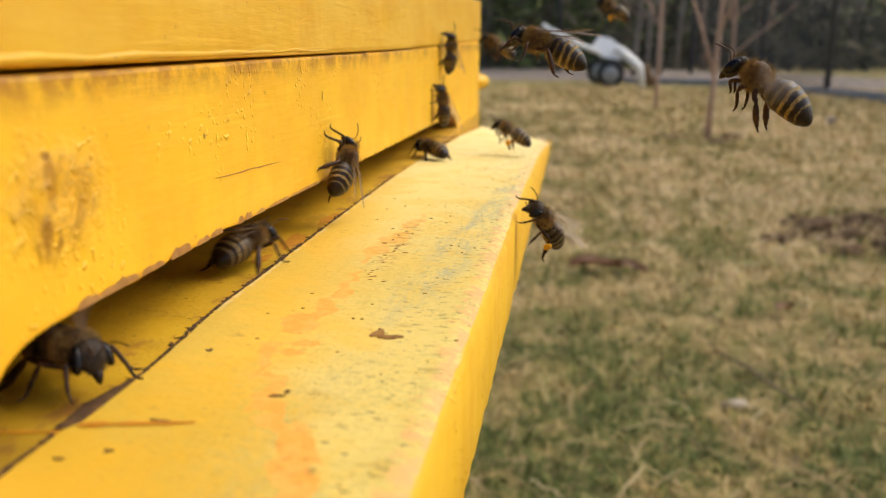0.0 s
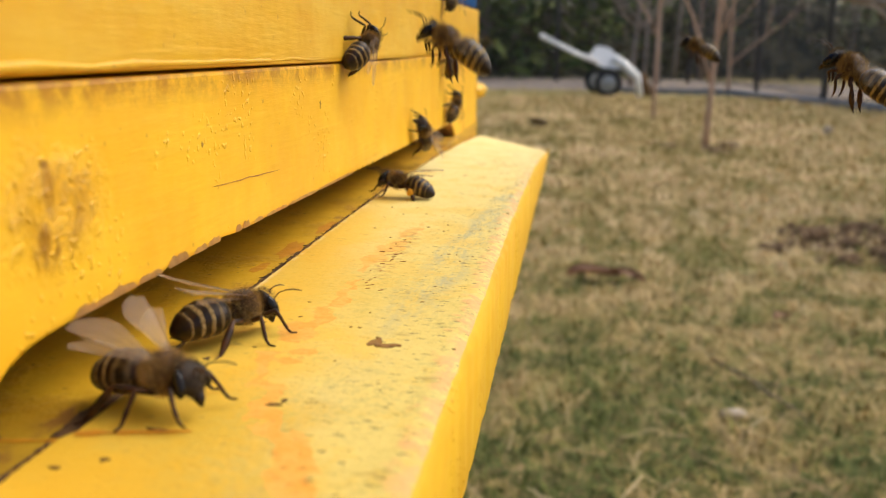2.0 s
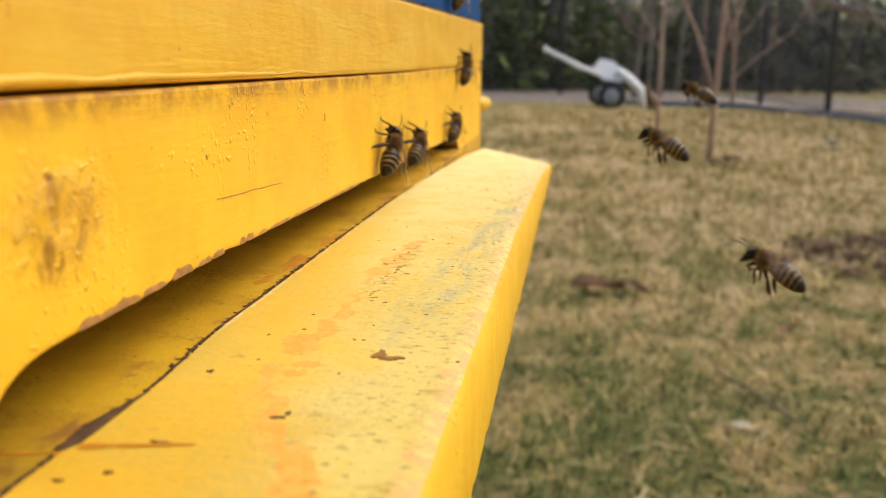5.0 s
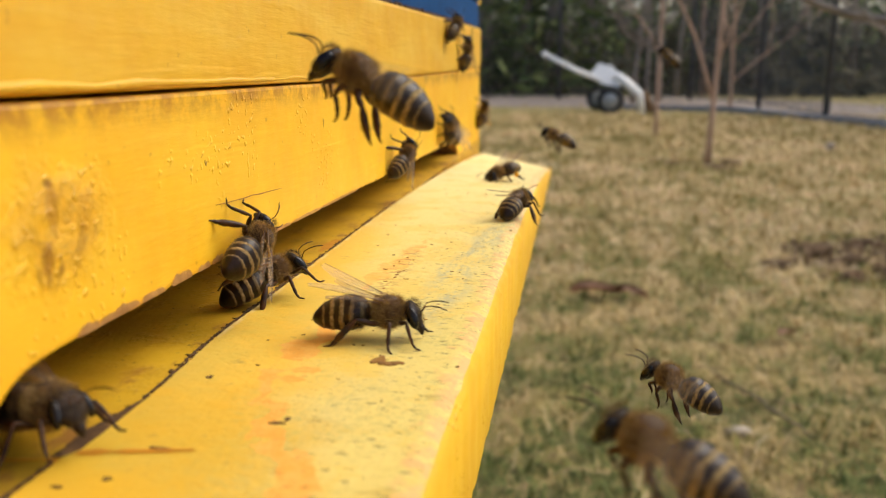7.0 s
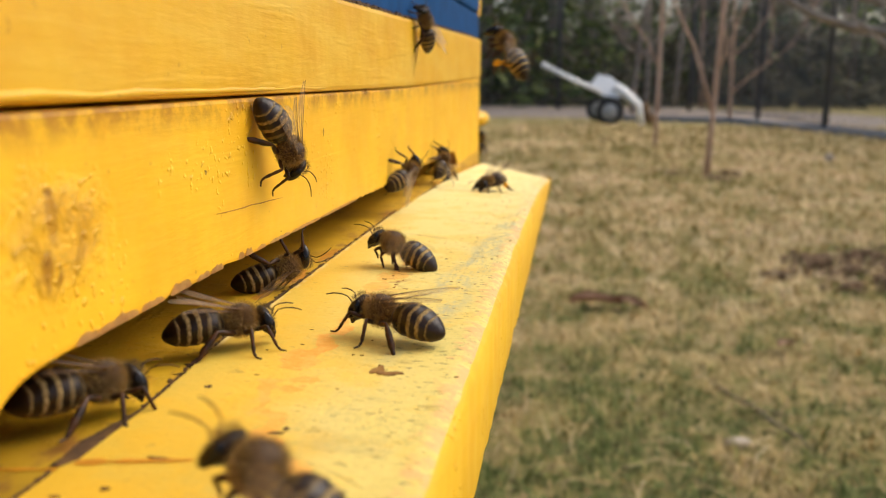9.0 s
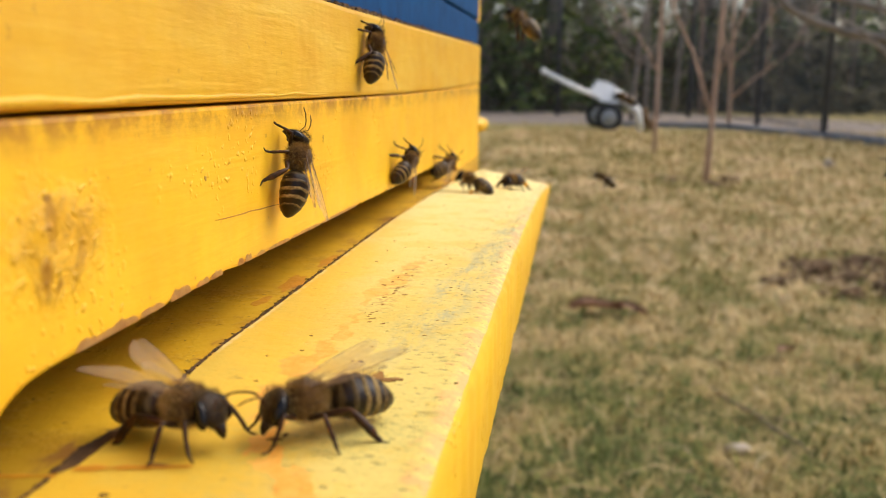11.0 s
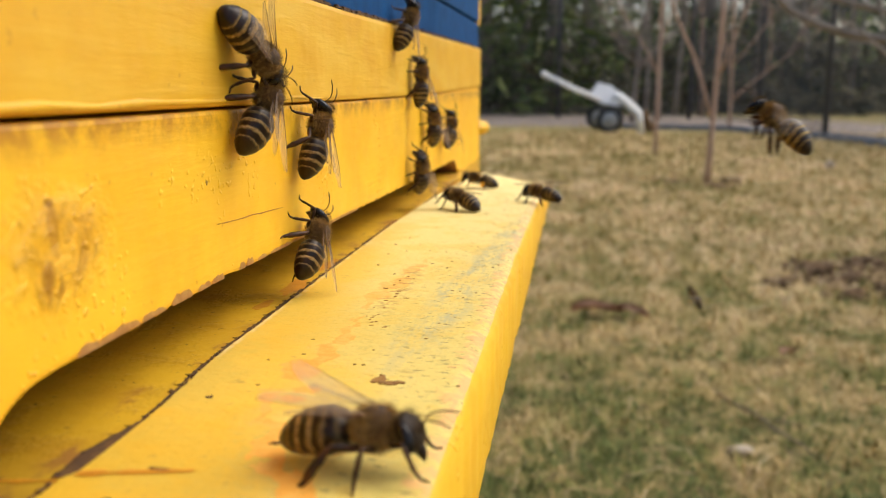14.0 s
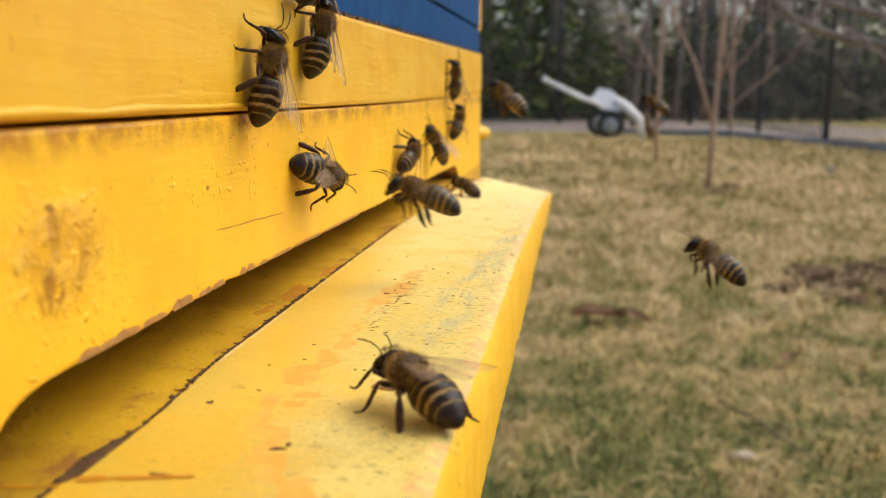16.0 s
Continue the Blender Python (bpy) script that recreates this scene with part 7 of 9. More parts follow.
    walk(bees["lipbee"], [
        (0, pose(-0.1500, 0.1100, 0.4714, 0.0, -0.0, 163.3)),
        (5.8, pose(-0.1500, 0.1100, 0.4714, 0.0, -0.0, 163.3)),
        (6.15, pose(-0.0970, 0.1135, 0.4718, -1.8, -3.0, 101.7)),
        (6.32, pose(-0.0703, 0.1153, 0.4708, 79.2, -3.0, 101.7)),
        (6.5, pose(-0.0435, 0.1168, 0.4710, 135.4, -6.0, 40.0)),
        (6.75, pose(-0.0416, 0.1120, 0.4710, 88.0, -18.0, 44.0)),
        (7, pose(-0.0409, 0.1079, 0.4722, 0.0, -18.0, 44.0)),
        (7.5, pose(-0.0455, 0.1332, 0.4722, 0.0, -12.0, 76.0)),
        (8, pose(-0.0442, 0.1229, 0.4722, 0.0, -24.0, 44.0)),
        (8.25, pose(-0.0441, 0.1223, 0.4722, 84.4, -12.0, 44.0)),
        (8.5, pose(-0.0442, 0.1222, 0.4710, 135.2, -12.0, 44.0)),
        (9, pose(-0.0438, 0.1212, 0.4710, 138.1, -18.0, 40.0)),
        (9.2, pose(-0.0705, 0.1182, 0.4719, 89.1, -18.0, 40.0)),
        (9.3, pose(-0.0834, 0.1171, 0.4717, 32.8, -9.0, 102.5)),
        (9.4, pose(-0.0972, 0.1157, 0.4718, -5.4, -9.0, 102.5)),
        (9.8, pose(-0.1500, 0.1100, 0.4714, 0.0, -0.0, 163.3)),
        (16, pose(-0.1500, 0.1100, 0.4714, 0.0, -0.0, 163.3)),
    ])
    walk(bees["climbthree"], [
        (0, pose(-0.1300, 0.1300, 0.4714, 0.0, -0.0, 163.3)),
        (6.2, pose(-0.1300, 0.1300, 0.4714, 0.0, -0.0, 163.3)),
        (6.6, pose(-0.0844, 0.1148, 0.4747, 40.7, -23.9, 131.5)),
        (7, pose(-0.0388, 0.0997, 0.4780, 90.0, -18.0, 90.0)),
        (7.5, pose(-0.0388, 0.1056, 0.4813, 94.7, -37.8, 82.4)),
        (8, pose(-0.0388, 0.1054, 0.4829, 99.2, -37.0, 74.9)),
        (8.5, pose(-0.0388, 0.1069, 0.4860, 103.9, -48.5, 71.7)),
        (8.75, pose(-0.0388, 0.1115, 0.4909, 97.1, -20.9, 70.7)),
        (8.88, pose(-0.0388, 0.1121, 0.4914, 86.2, 17.6, 74.2)),
        (9, pose(-0.0388, 0.1128, 0.4918, 71.6, 56.0, 68.1)),
        (9.5, pose(-0.0388, 0.1123, 0.4862, 90.0, 50.0, 90.0)),
        (9.9, pose(-0.0388, 0.1113, 0.4872, 88.8, 2.1, 93.0)),
        (10.3, pose(-0.0388, 0.1102, 0.4882, 83.8, -45.7, 98.6)),
        (11.5, pose(-0.0388, 0.1239, 0.4864, 90.0, -70.0, 90.0)),
        (12, pose(-0.0388, 0.1190, 0.4890, 101.1, -61.4, 77.4)),
        (12.5, pose(-0.0388, 0.1322, 0.4981, 90.0, -82.0, 90.0)),
        (12.8, pose(-0.0363, 0.1295, 0.5130, 0.0, -58.2, 177.9)),
        (13.1, pose(-0.1047, 0.3166, 0.6245, 0.0, -18.1, 157.6)),
        (16, pose(-0.1047, 0.3166, 0.6245, 0.0, -18.1, 157.6)),
    ])
    walk(bees["slotwalker"], [
        (0, pose(-0.1500, 0.0500, 0.4714, 0.0, -0.0, 163.3)),
        (6.8, pose(-0.1500, 0.0500, 0.4714, 0.0, -0.0, 163.3)),
        (7.03, pose(-0.1159, 0.0630, 0.4717, 4.6, -3.2, -142.2)),
        (7.27, pose(-0.0817, 0.0760, 0.4719, 4.6, -8.8, -87.5)),
        (7.5, pose(-0.0476, 0.0890, 0.4722, -0.0, -12.0, -32.0)),
        (8, pose(-0.0454, 0.0900, 0.4722, -0.0, -12.0, -28.0)),
        (8.25, pose(-0.0434, 0.0904, 0.4722, -1.0, -9.0, 10.2)),
        (8.5, pose(-0.0413, 0.0909, 0.4722, 0.0, -6.0, 48.0)),
        (9, pose(-0.0395, 0.0909, 0.4722, 0.0, -0.0, 36.0)),
        (10, pose(-0.0356, 0.0785, 0.4722, -0.0, -12.0, -28.0)),
        (11.5, pose(-0.0336, 0.0649, 0.4722, -0.0, -0.0, -12.0)),
        (12, pose(-0.0314, 0.0634, 0.4722, -0.0, 6.0, -8.0)),
        (12.3, pose(-0.0388, 0.0669, 0.4722, -0.0, -0.0, -24.0)),
        (12.4, pose(-0.0759, 0.0613, 0.4719, -0.0, -0.0, -81.6)),
        (12.5, pose(-0.1129, 0.0556, 0.4717, -0.0, -0.0, -139.1)),
        (12.6, pose(-0.1500, 0.0500, 0.4714, 0.0, -0.0, 163.3)),
        (16, pose(-0.1500, 0.0500, 0.4714, 0.0, -0.0, 163.3)),
    ])
    walk(bees["leftbee"], [
        (0, pose(-0.1300, 0.0400, 0.4714, 0.0, -0.0, 163.3)),
        (6, pose(-0.1300, 0.0400, 0.4714, 0.0, -0.0, 163.3)),
        (6.33, pose(-0.1013, 0.0474, 0.4717, 4.9, -3.1, -139.5)),
        (6.67, pose(-0.0726, 0.0549, 0.4719, 4.9, -8.9, -82.2)),
        (7, pose(-0.0440, 0.0623, 0.4722, -0.0, -12.0, -24.0)),
        (7.5, pose(-0.0463, 0.0626, 0.4722, -0.0, -18.0, -28.0)),
        (8, pose(-0.0489, 0.0642, 0.4722, -0.0, -6.0, -28.0)),
        (8.5, pose(-0.0429, 0.0670, 0.4722, -0.0, -12.0, -12.0)),
        (8.75, pose(-0.0434, 0.0681, 0.4722, -2.8, -3.0, 22.1)),
        (9, pose(-0.0439, 0.0693, 0.4722, 0.0, 6.0, 56.0)),
        (9.5, pose(-0.0484, 0.0724, 0.4722, -2.1, 0.0, 18.0)),
        (10, pose(-0.0530, 0.0756, 0.4722, -0.0, -6.0, -20.0)),
        (10.2, pose(-0.0787, 0.0637, 0.4719, 2.5, -4.5, -79.1)),
        (10.4, pose(-0.1043, 0.0519, 0.4717, 2.5, -1.5, -137.9)),
        (10.6, pose(-0.1300, 0.0400, 0.4714, 0.0, -0.0, 163.3)),
        (16, pose(-0.1300, 0.0400, 0.4714, 0.0, -0.0, 163.3)),
    ])
    walk(bees["nearpass"], [
        (0, pose(-0.3621, 0.2048, 0.2840, 0.0, -18.1, 157.6)),
        (8.1, pose(-0.0867, 0.0731, 0.4667, 0.0, -18.1, 157.6)),
        (8.5, pose(-0.0353, 0.0518, 0.4730, 0.0, -25.8, -175.8)),
        (9, pose(-0.0181, 0.0514, 0.4730, 0.0, -25.9, 166.7)),
        (9.1, pose(-0.0143, 0.0620, 0.4768, 0.0, -19.7, 169.1)),
        (9.2, pose(-0.0182, 0.0688, 0.4757, 0.0, -26.7, 167.6)),
        (9.5, pose(-0.0330, 0.0830, 0.4760, 0.0, -15.0, 165.0)),
        (9.75, pose(-0.0500, 0.0850, 0.4722, 0.0, -6.0, 170.0)),
        (10, pose(-0.1100, 0.0850, 0.4714, 0.0, 0.0, 170.0)),
        (16, pose(-0.1100, 0.0850, 0.4714, 0.0, 0.0, 170.0)),
    ])
    walk(bees["hovertwo"], [
        (0, pose(0.4121, 0.5722, 0.4600, 0.0, -18.1, 157.6)),
        (6, pose(0.1421, 0.2706, 0.4549, 0.0, -18.1, 157.6)),
        (6.3, pose(0.0041, 0.1315, 0.4689, 0.0, -31.6, 152.3)),
        (6.4, pose(0.0019, 0.1258, 0.4713, 0.0, -28.1, 155.3)),
        (6.5, pose(0.0002, 0.0941, 0.4811, 0.0, -22.0, 159.6)),
        (7, pose(-0.0182, 0.0803, 0.4982, 0.0, -25.0, 176.7)),
        (7.5, pose(-0.0214, 0.0611, 0.4830, 0.0, -21.5, 177.5)),
        (7.8, pose(-0.0371, 0.0959, 0.4722, 0.0, -0.0, 128.0)),
        (8.1, pose(-0.1100, 0.1200, 0.4714, 0.0, -0.0, 163.3)),
        (16, pose(-0.1100, 0.1200, 0.4714, 0.0, -0.0, 163.3)),
    ])
    walk(bees["pairone"], [
        (0, pose(0.4401, 0.7913, 0.4877, 0.0, -18.1, 157.6)),
        (5.9, pose(0.1412, 0.2756, 0.4787, 0.0, -18.1, 157.6)),
        (6.3, pose(0.0238, 0.1311, 0.4773, 0.0, -28.5, 147.9)),
        (6.4, pose(0.0191, 0.1619, 0.4759, 0.0, -28.5, 152.3)),
        (6.5, pose(0.0162, 0.1863, 0.4692, 0.0, -25.0, 154.7)),
        (7, pose(-0.0050, 0.2935, 0.4767, 0.0, -19.9, 164.3)),
        (7.5, pose(-0.0034, 0.1767, 0.4870, 0.0, -31.0, 162.0)),
        (8, pose(-0.0025, 0.1941, 0.4514, 0.0, -20.1, 159.8)),
        (8.3, pose(0.0123, 0.2052, 0.4259, 0.0, -20.6, 152.3)),
        (8.6, pose(0.0613, 0.2766, 0.2956, 0.0, -18.1, 157.6)),
        (16, pose(0.0613, 0.2766, 0.2956, 0.0, -18.1, 157.6)),
    ])
    walk(bees["lowright"], [
        (0, pose(0.3686, 0.3829, 0.1397, 0.0, -18.1, 157.6)),
        (6.5, pose(0.1134, 0.2458, 0.3600, 0.0, -18.1, 157.6)),
        (7, pose(0.0170, 0.1246, 0.4542, 0.0, -15.4, 150.7)),
        (7.5, pose(0.0161, 0.1386, 0.4603, 0.0, -22.9, 150.2)),
        (8, pose(0.0033, 0.1615, 0.4610, 0.0, -21.7, 157.5)),
        (8.5, pose(-0.0033, 0.1265, 0.4679, 0.0, -23.3, 159.1)),
        (8.8, pose(-0.0178, 0.1423, 0.4722, 0.0, -6.0, 132.0)),
        (9, pose(-0.0269, 0.1371, 0.4722, 0.0, -18.0, 164.0)),
        (10, pose(-0.0334, 0.1361, 0.4722, 0.0, -12.0, 144.0)),
        (10.6, pose(-0.1500, 0.1400, 0.4714, 0.0, -0.0, 163.3)),
        (16, pose(-0.1500, 0.1400, 0.4714, 0.0, -0.0, 163.3)),
    ])
    walk(bees["nearest"], [
        (0, pose(0.1591, 0.1846, 0.3071, 0.0, -18.1, 157.6)),
        (6.6, pose(0.0396, 0.1124, 0.4174, 0.0, -18.1, 157.6)),
        (7, pose(0.0083, 0.0634, 0.4711, 0.0, -13.2, 150.3)),
        (7.4, pose(-0.0048, 0.0840, 0.4121, 0.0, -18.1, 157.6)),
        (16, pose(-0.0048, 0.0840, 0.4121, 0.0, -18.1, 157.6)),
    ])
    walk(bees["highsmall"], [
        (0, pose(0.5977, 0.9684, 0.6884, 0.0, -18.1, 157.6)),
        (5.8, pose(0.5977, 0.9684, 0.6884, 0.0, -18.1, 157.6)),
        (6.2, pose(0.1810, 0.6579, 0.5442, 0.0, -18.1, 157.6)),
        (6.5, pose(0.0609, 0.3695, 0.5040, 0.0, -13.8, 156.4)),
        (7, pose(0.0408, 0.4054, 0.5039, 0.0, -37.2, 157.0)),
        (7.5, pose(0.0289, 0.2526, 0.4818, 0.0, -39.1, 151.7)),
        (8, pose(0.0022, 0.4714, 0.4934, 0.0, -41.8, 160.0)),
        (8.5, pose(0.0205, 0.3407, 0.4829, 0.0, -19.5, 160.6)),
        (9, pose(0.2382, 0.9058, 0.7232, 0.0, -18.1, 157.6)),
        (16, pose(0.2382, 0.9058, 0.7232, 0.0, -18.1, 157.6)),
    ])
    walk(bees["pairtwo"], [
        (0, pose(0.2413, 0.5128, 0.7455, 0.0, -18.1, 157.6)),
        (7.1, pose(0.0901, 0.3366, 0.5607, 0.0, -18.1, 157.6)),
        (7.5, pose(0.0047, 0.1147, 0.4934, 0.0, -22.8, 161.0)),
        (7.8, pose(-0.0043, 0.1299, 0.5115, 0.0, -26.2, 168.8)),
        (8.2, pose(-0.0870, 0.4331, 0.6587, 0.0, -18.1, 157.6)),
        (16, pose(-0.0870, 0.4331, 0.6587, 0.0, -18.1, 157.6)),
    ])
    walk(bees["pollenthree"], [
        (0, pose(0.4057, 0.6101, 0.6179, 0.0, -18.1, 157.6)),
        (7.6, pose(0.1725, 0.4536, 0.5692, 0.0, -18.1, 157.6)),
        (8, pose(0.0643, 0.3189, 0.5185, 0.0, -40.8, 152.9)),
        (8.5, pose(0.0182, 0.1920, 0.5089, 0.0, -31.9, 159.7)),
        (9, pose(-0.0131, 0.1774, 0.5048, 0.0, -51.3, 163.5)),
        (9.3, pose(-0.0388, 0.2691, 0.4993, -33.8, -82.8, -146.4)),
        (9.8, pose(-0.0388, 0.2558, 0.4750, -90.0, -58.0, -90.0)),
        (10, pose(-0.0944, 0.2279, 0.4732, -17.4, -43.2, -169.7)),
        (10.2, pose(-0.1500, 0.2000, 0.4714, 0.0, -0.0, 163.3)),
        (16, pose(-0.1500, 0.2000, 0.4714, 0.0, -0.0, 163.3)),
    ])
    walk(bees["farright"], [
        (0, pose(0.5787, 0.7905, 0.3998, 0.0, -18.1, 157.6)),
        (8.1, pose(0.2206, 0.5406, 0.4604, 0.0, -18.1, 157.6)),
        (8.5, pose(0.0345, 0.2029, 0.4900, 0.0, -33.1, 151.6)),
        (9, pose(0.0846, 0.5564, 0.6392, 0.0, -18.1, 157.6)),
        (16, pose(0.0846, 0.5564, 0.6392, 0.0, -18.1, 157.6)),
    ])
    walk(bees["boardfar"], [
        (0, pose(-0.1500, 0.2600, 0.4714, 0.0, -0.0, 163.3)),
        (5.9, pose(-0.1500, 0.2600, 0.4714, 0.0, -0.0, 163.3)),
        (6.1, pose(-0.1097, 0.2293, 0.4716, 0.0, -0.0, -137.8)),
        (6.3, pose(-0.0695, 0.1986, 0.4719, 0.0, -0.0, -78.9)),
        (6.5, pose(-0.0292, 0.1678, 0.4721, -0.0, -0.0, -20.0)),
        (6.75, pose(-0.0206, 0.1733, 0.4721, 2.6, -6.0, 25.7)),
        (7, pose(-0.0119, 0.1788, 0.4720, 0.0, -12.0, 72.0)),
        (7.25, pose(-0.0146, 0.1936, 0.4718, 0.0, -12.0, 88.0)),
        (7.5, pose(-0.0154, 0.1955, 0.4717, 0.0, -18.0, 124.0)),
        (8, pose(-0.0249, 0.2095, 0.4715, 0.0, -18.0, 100.0)),
        (8.5, pose(-0.0343, 0.2371, 0.4710, 0.0, -12.0, 112.0)),
        (9, pose(-0.0425, 0.2817, 0.4700, 0.0, -24.0, 108.0)),
        (9.6, pose(-0.1100, 0.2400, 0.4714, 0.0, -0.0, 163.3)),
        (16, pose(-0.1100, 0.2400, 0.4714, 0.0, -0.0, 163.3)),
    ])
    walk(bees["pollenfanner"], [
        (0, pose(0.3246, 0.5047, 0.2386, 0.0, -18.1, 157.6)),
        (5.1, pose(0.3246, 0.5047, 0.2386, 0.0, -18.1, 157.6)),
        (5.5, pose(0.0743, 0.4036, 0.4009, 0.0, -18.1, 157.6)),
        (6, pose(-0.0072, 0.3348, 0.4569, 0.0, -26.5, 161.6)),
        (6.25, pose(-0.0136, 0.2919, 0.4635, -7.0, -7.2, -158.3)),
        (6.5, pose(-0.0200, 0.2491, 0.4701, 0.0, 12.0, -120.0)),
        (7, pose(-0.0203, 0.2541, 0.4699, 0.0, 12.0, -132.0)),
        (7.5, pose(-0.0195, 0.2730, 0.4690, 0.0, 6.0, -128.0)),
        (8, pose(-0.0233, 0.2662, 0.4695, 0.0, -0.0, -176.0)),
        (8.5, pose(-0.0240, 0.2342, 0.4708, 0.0, -12.0, 152.0)),
        (8.75, pose(-0.0237, 0.2433, 0.4705, -3.6, -3.0, -163.8)),
        (9, pose(-0.0235, 0.2523, 0.4701, 0.0, 6.0, -120.0)),
        (10, pose(-0.0205, 0.2833, 0.4685, 0.0, -0.0, -124.0)),
        (11.5, pose(-0.0196, 0.2915, 0.4679, 0.0, -6.0, -112.0)),
        (11.8, pose(-0.0207, 0.2945, 0.4679, -0.0, -6.0, -176.0)),
        (12, pose(-0.0219, 0.2974, 0.4678, 0.0, -6.0, 120.0)),
        (12.2, pose(-0.0215, 0.2977, 0.4677, -1.4, -3.0, 170.1)),
        (12.5, pose(-0.0212, 0.2980, 0.4677, 0.0, -0.0, -140.0)),
        (12.8, pose(-0.0214, 0.2951, 0.4679, -1.0, -3.0, -175.9)),
        (13, pose(-0.0215, 0.2923, 0.4680, 0.0, -6.0, 148.0)),
        (13.5, pose(-0.0204, 0.2802, 0.4686, 0.0, -12.0, 124.0)),
        (14, pose(-0.0312, 0.2913, 0.4688, 0.0, -12.0, 172.0)),
        (14.5, pose(-0.0363, 0.2841, 0.4695, 0.0, -18.0, 152.0)),
        (15, pose(-0.0204, 0.2745, 0.4689, 0.0, -18.0, 136.0)),
        (15.5, pose(-0.0280, 0.2788, 0.4692, 0.0, -18.0, 152.0)),
        (16, pose(-0.0343, 0.2762, 0.4697, 0.0, -18.0, 140.0)),
    ])
    walk(bees["cornerbee"], [
        (0, pose(-0.1300, 0.2800, 0.4714, 0.0, -0.0, 163.3)),
        (5.5, pose(-0.1300, 0.2800, 0.4714, 0.0, -0.0, 163.3)),
        (5.9, pose(-0.0844, 0.3038, 0.4780, 24.9, -38.9, 148.1)),
        (6.3, pose(-0.0388, 0.3276, 0.4846, 90.0, -58.0, 90.0)),
        (6.6, pose(-0.0388, 0.3260, 0.4848, 90.0, -46.0, 90.0)),
        (6.9, pose(-0.0392, 0.3571, 0.4813, -166.5, -84.3, 27.3)),
        (7.2, pose(-0.0395, 0.3882, 0.4778, -62.5, -46.0, -35.9)),
        (7.5, pose(-0.0393, 0.3882, 0.4779, -71.2, -36.0, -30.2)),
        (8, pose(-0.0389, 0.3882, 0.4755, -40.3, -74.4, -50.8)),
        (8.5, pose(-0.0400, 0.3882, 0.4726, -38.6, -60.3, -55.2)),
        (9, pose(-0.0423, 0.3882, 0.4706, -23.4, -64.1, -68.7)),
        (10, pose(-0.0423, 0.3882, 0.4765, -23.4, -64.1, -68.7)),
        (10.2, pose(-0.0861, 0.3341, 0.4739, 14.7, -34.7, -150.2)),
        (10.5, pose(-0.1300, 0.2800, 0.4714, 0.0, -0.0, 163.3)),
        (16, pose(-0.1300, 0.2800, 0.4714, 0.0, -0.0, 163.3)),
    ])
    walk(bees["boardend"], [
        (0, pose(0.3207, 0.5274, 0.3333, 0.0, -18.1, 157.6)),
        (10.2, pose(0.3207, 0.5274, 0.3333, 0.0, -18.1, 157.6)),
        (10.6, pose(0.1568, 0.5227, 0.4191, 0.0, -18.1, 157.6)),
        (11.1, pose(0.0015, 0.4165, 0.4536, 0.0, -27.8, 160.3)),
        (11.5, pose(-0.0129, 0.3001, 0.4669, 0.0, -12.0, 120.0)),
        (12, pose(-0.0091, 0.2609, 0.4692, 0.0, -6.0, 120.0)),
        (12.2, pose(-0.0076, 0.2577, 0.4693, -3.8, 0.0, -176.0)),
        (12.5, pose(-0.0061, 0.2544, 0.4695, 0.0, 6.0, -112.0)),
        (12.8, pose(-0.0079, 0.2580, 0.4693, -5.2, -3.0, -171.7)),
        (13, pose(-0.0097, 0.2615, 0.4691, 0.0, -12.0, 128.0)),
        (13.5, pose(-0.0145, 0.2756, 0.4685, 0.0, -6.0, 124.0)),
        (14, pose(-0.0088, 0.2489, 0.4698, 0.0, -6.0, 148.0)),
        (14.5, pose(-0.0091, 0.2599, 0.4692, 0.0, -0.0, 112.0)),
        (14.8, pose(0.0029, 0.3936, 0.4606, 0.0, -32.8, 158.9)),
        (15.3, pose(0.2205, 0.6556, 0.5221, 0.0, -18.1, 157.6)),
        (16, pose(0.2205, 0.6556, 0.5221, 0.0, -18.1, 157.6)),
    ])
    walk(bees["lineup"], [
        (0, pose(0.3080, 0.6031, 0.6491, 0.0, -18.1, 157.6)),
        (10.5, pose(0.3080, 0.6031, 0.6491, 0.0, -18.1, 157.6)),
        (10.9, pose(0.0578, 0.5233, 0.4988, 0.0, -18.1, 157.6)),
        (11.5, pose(-0.0183, 0.1856, 0.4824, 0.0, -36.7, 163.7)),
        (12, pose(-0.0192, 0.1847, 0.4825, 0.0, -39.9, 162.6)),
        (12.2, pose(-0.0319, 0.2220, 0.4766, 4.1, -31.9, 113.1)),
        (12.5, pose(-0.0446, 0.2593, 0.4707, 0.0, -24.0, 68.0)),
        (12.8, pose(-0.0418, 0.2331, 0.4712, -2.1, -18.0, 104.6)),
        (13, pose(-0.0391, 0.2069, 0.4718, 0.0, -12.0, 140.0)),
        (13.5, pose(-0.0352, 0.2160, 0.4715, 0.0, -6.0, 152.0)),
        (14, pose(-0.0282, 0.2205, 0.4713, 0.0, -12.0, 140.0)),
        (14.3, pose(-0.1100, 0.2400, 0.4714, 0.0, -0.0, 163.3)),
        (16, pose(-0.1100, 0.2400, 0.4714, 0.0, -0.0, 163.3)),
    ])
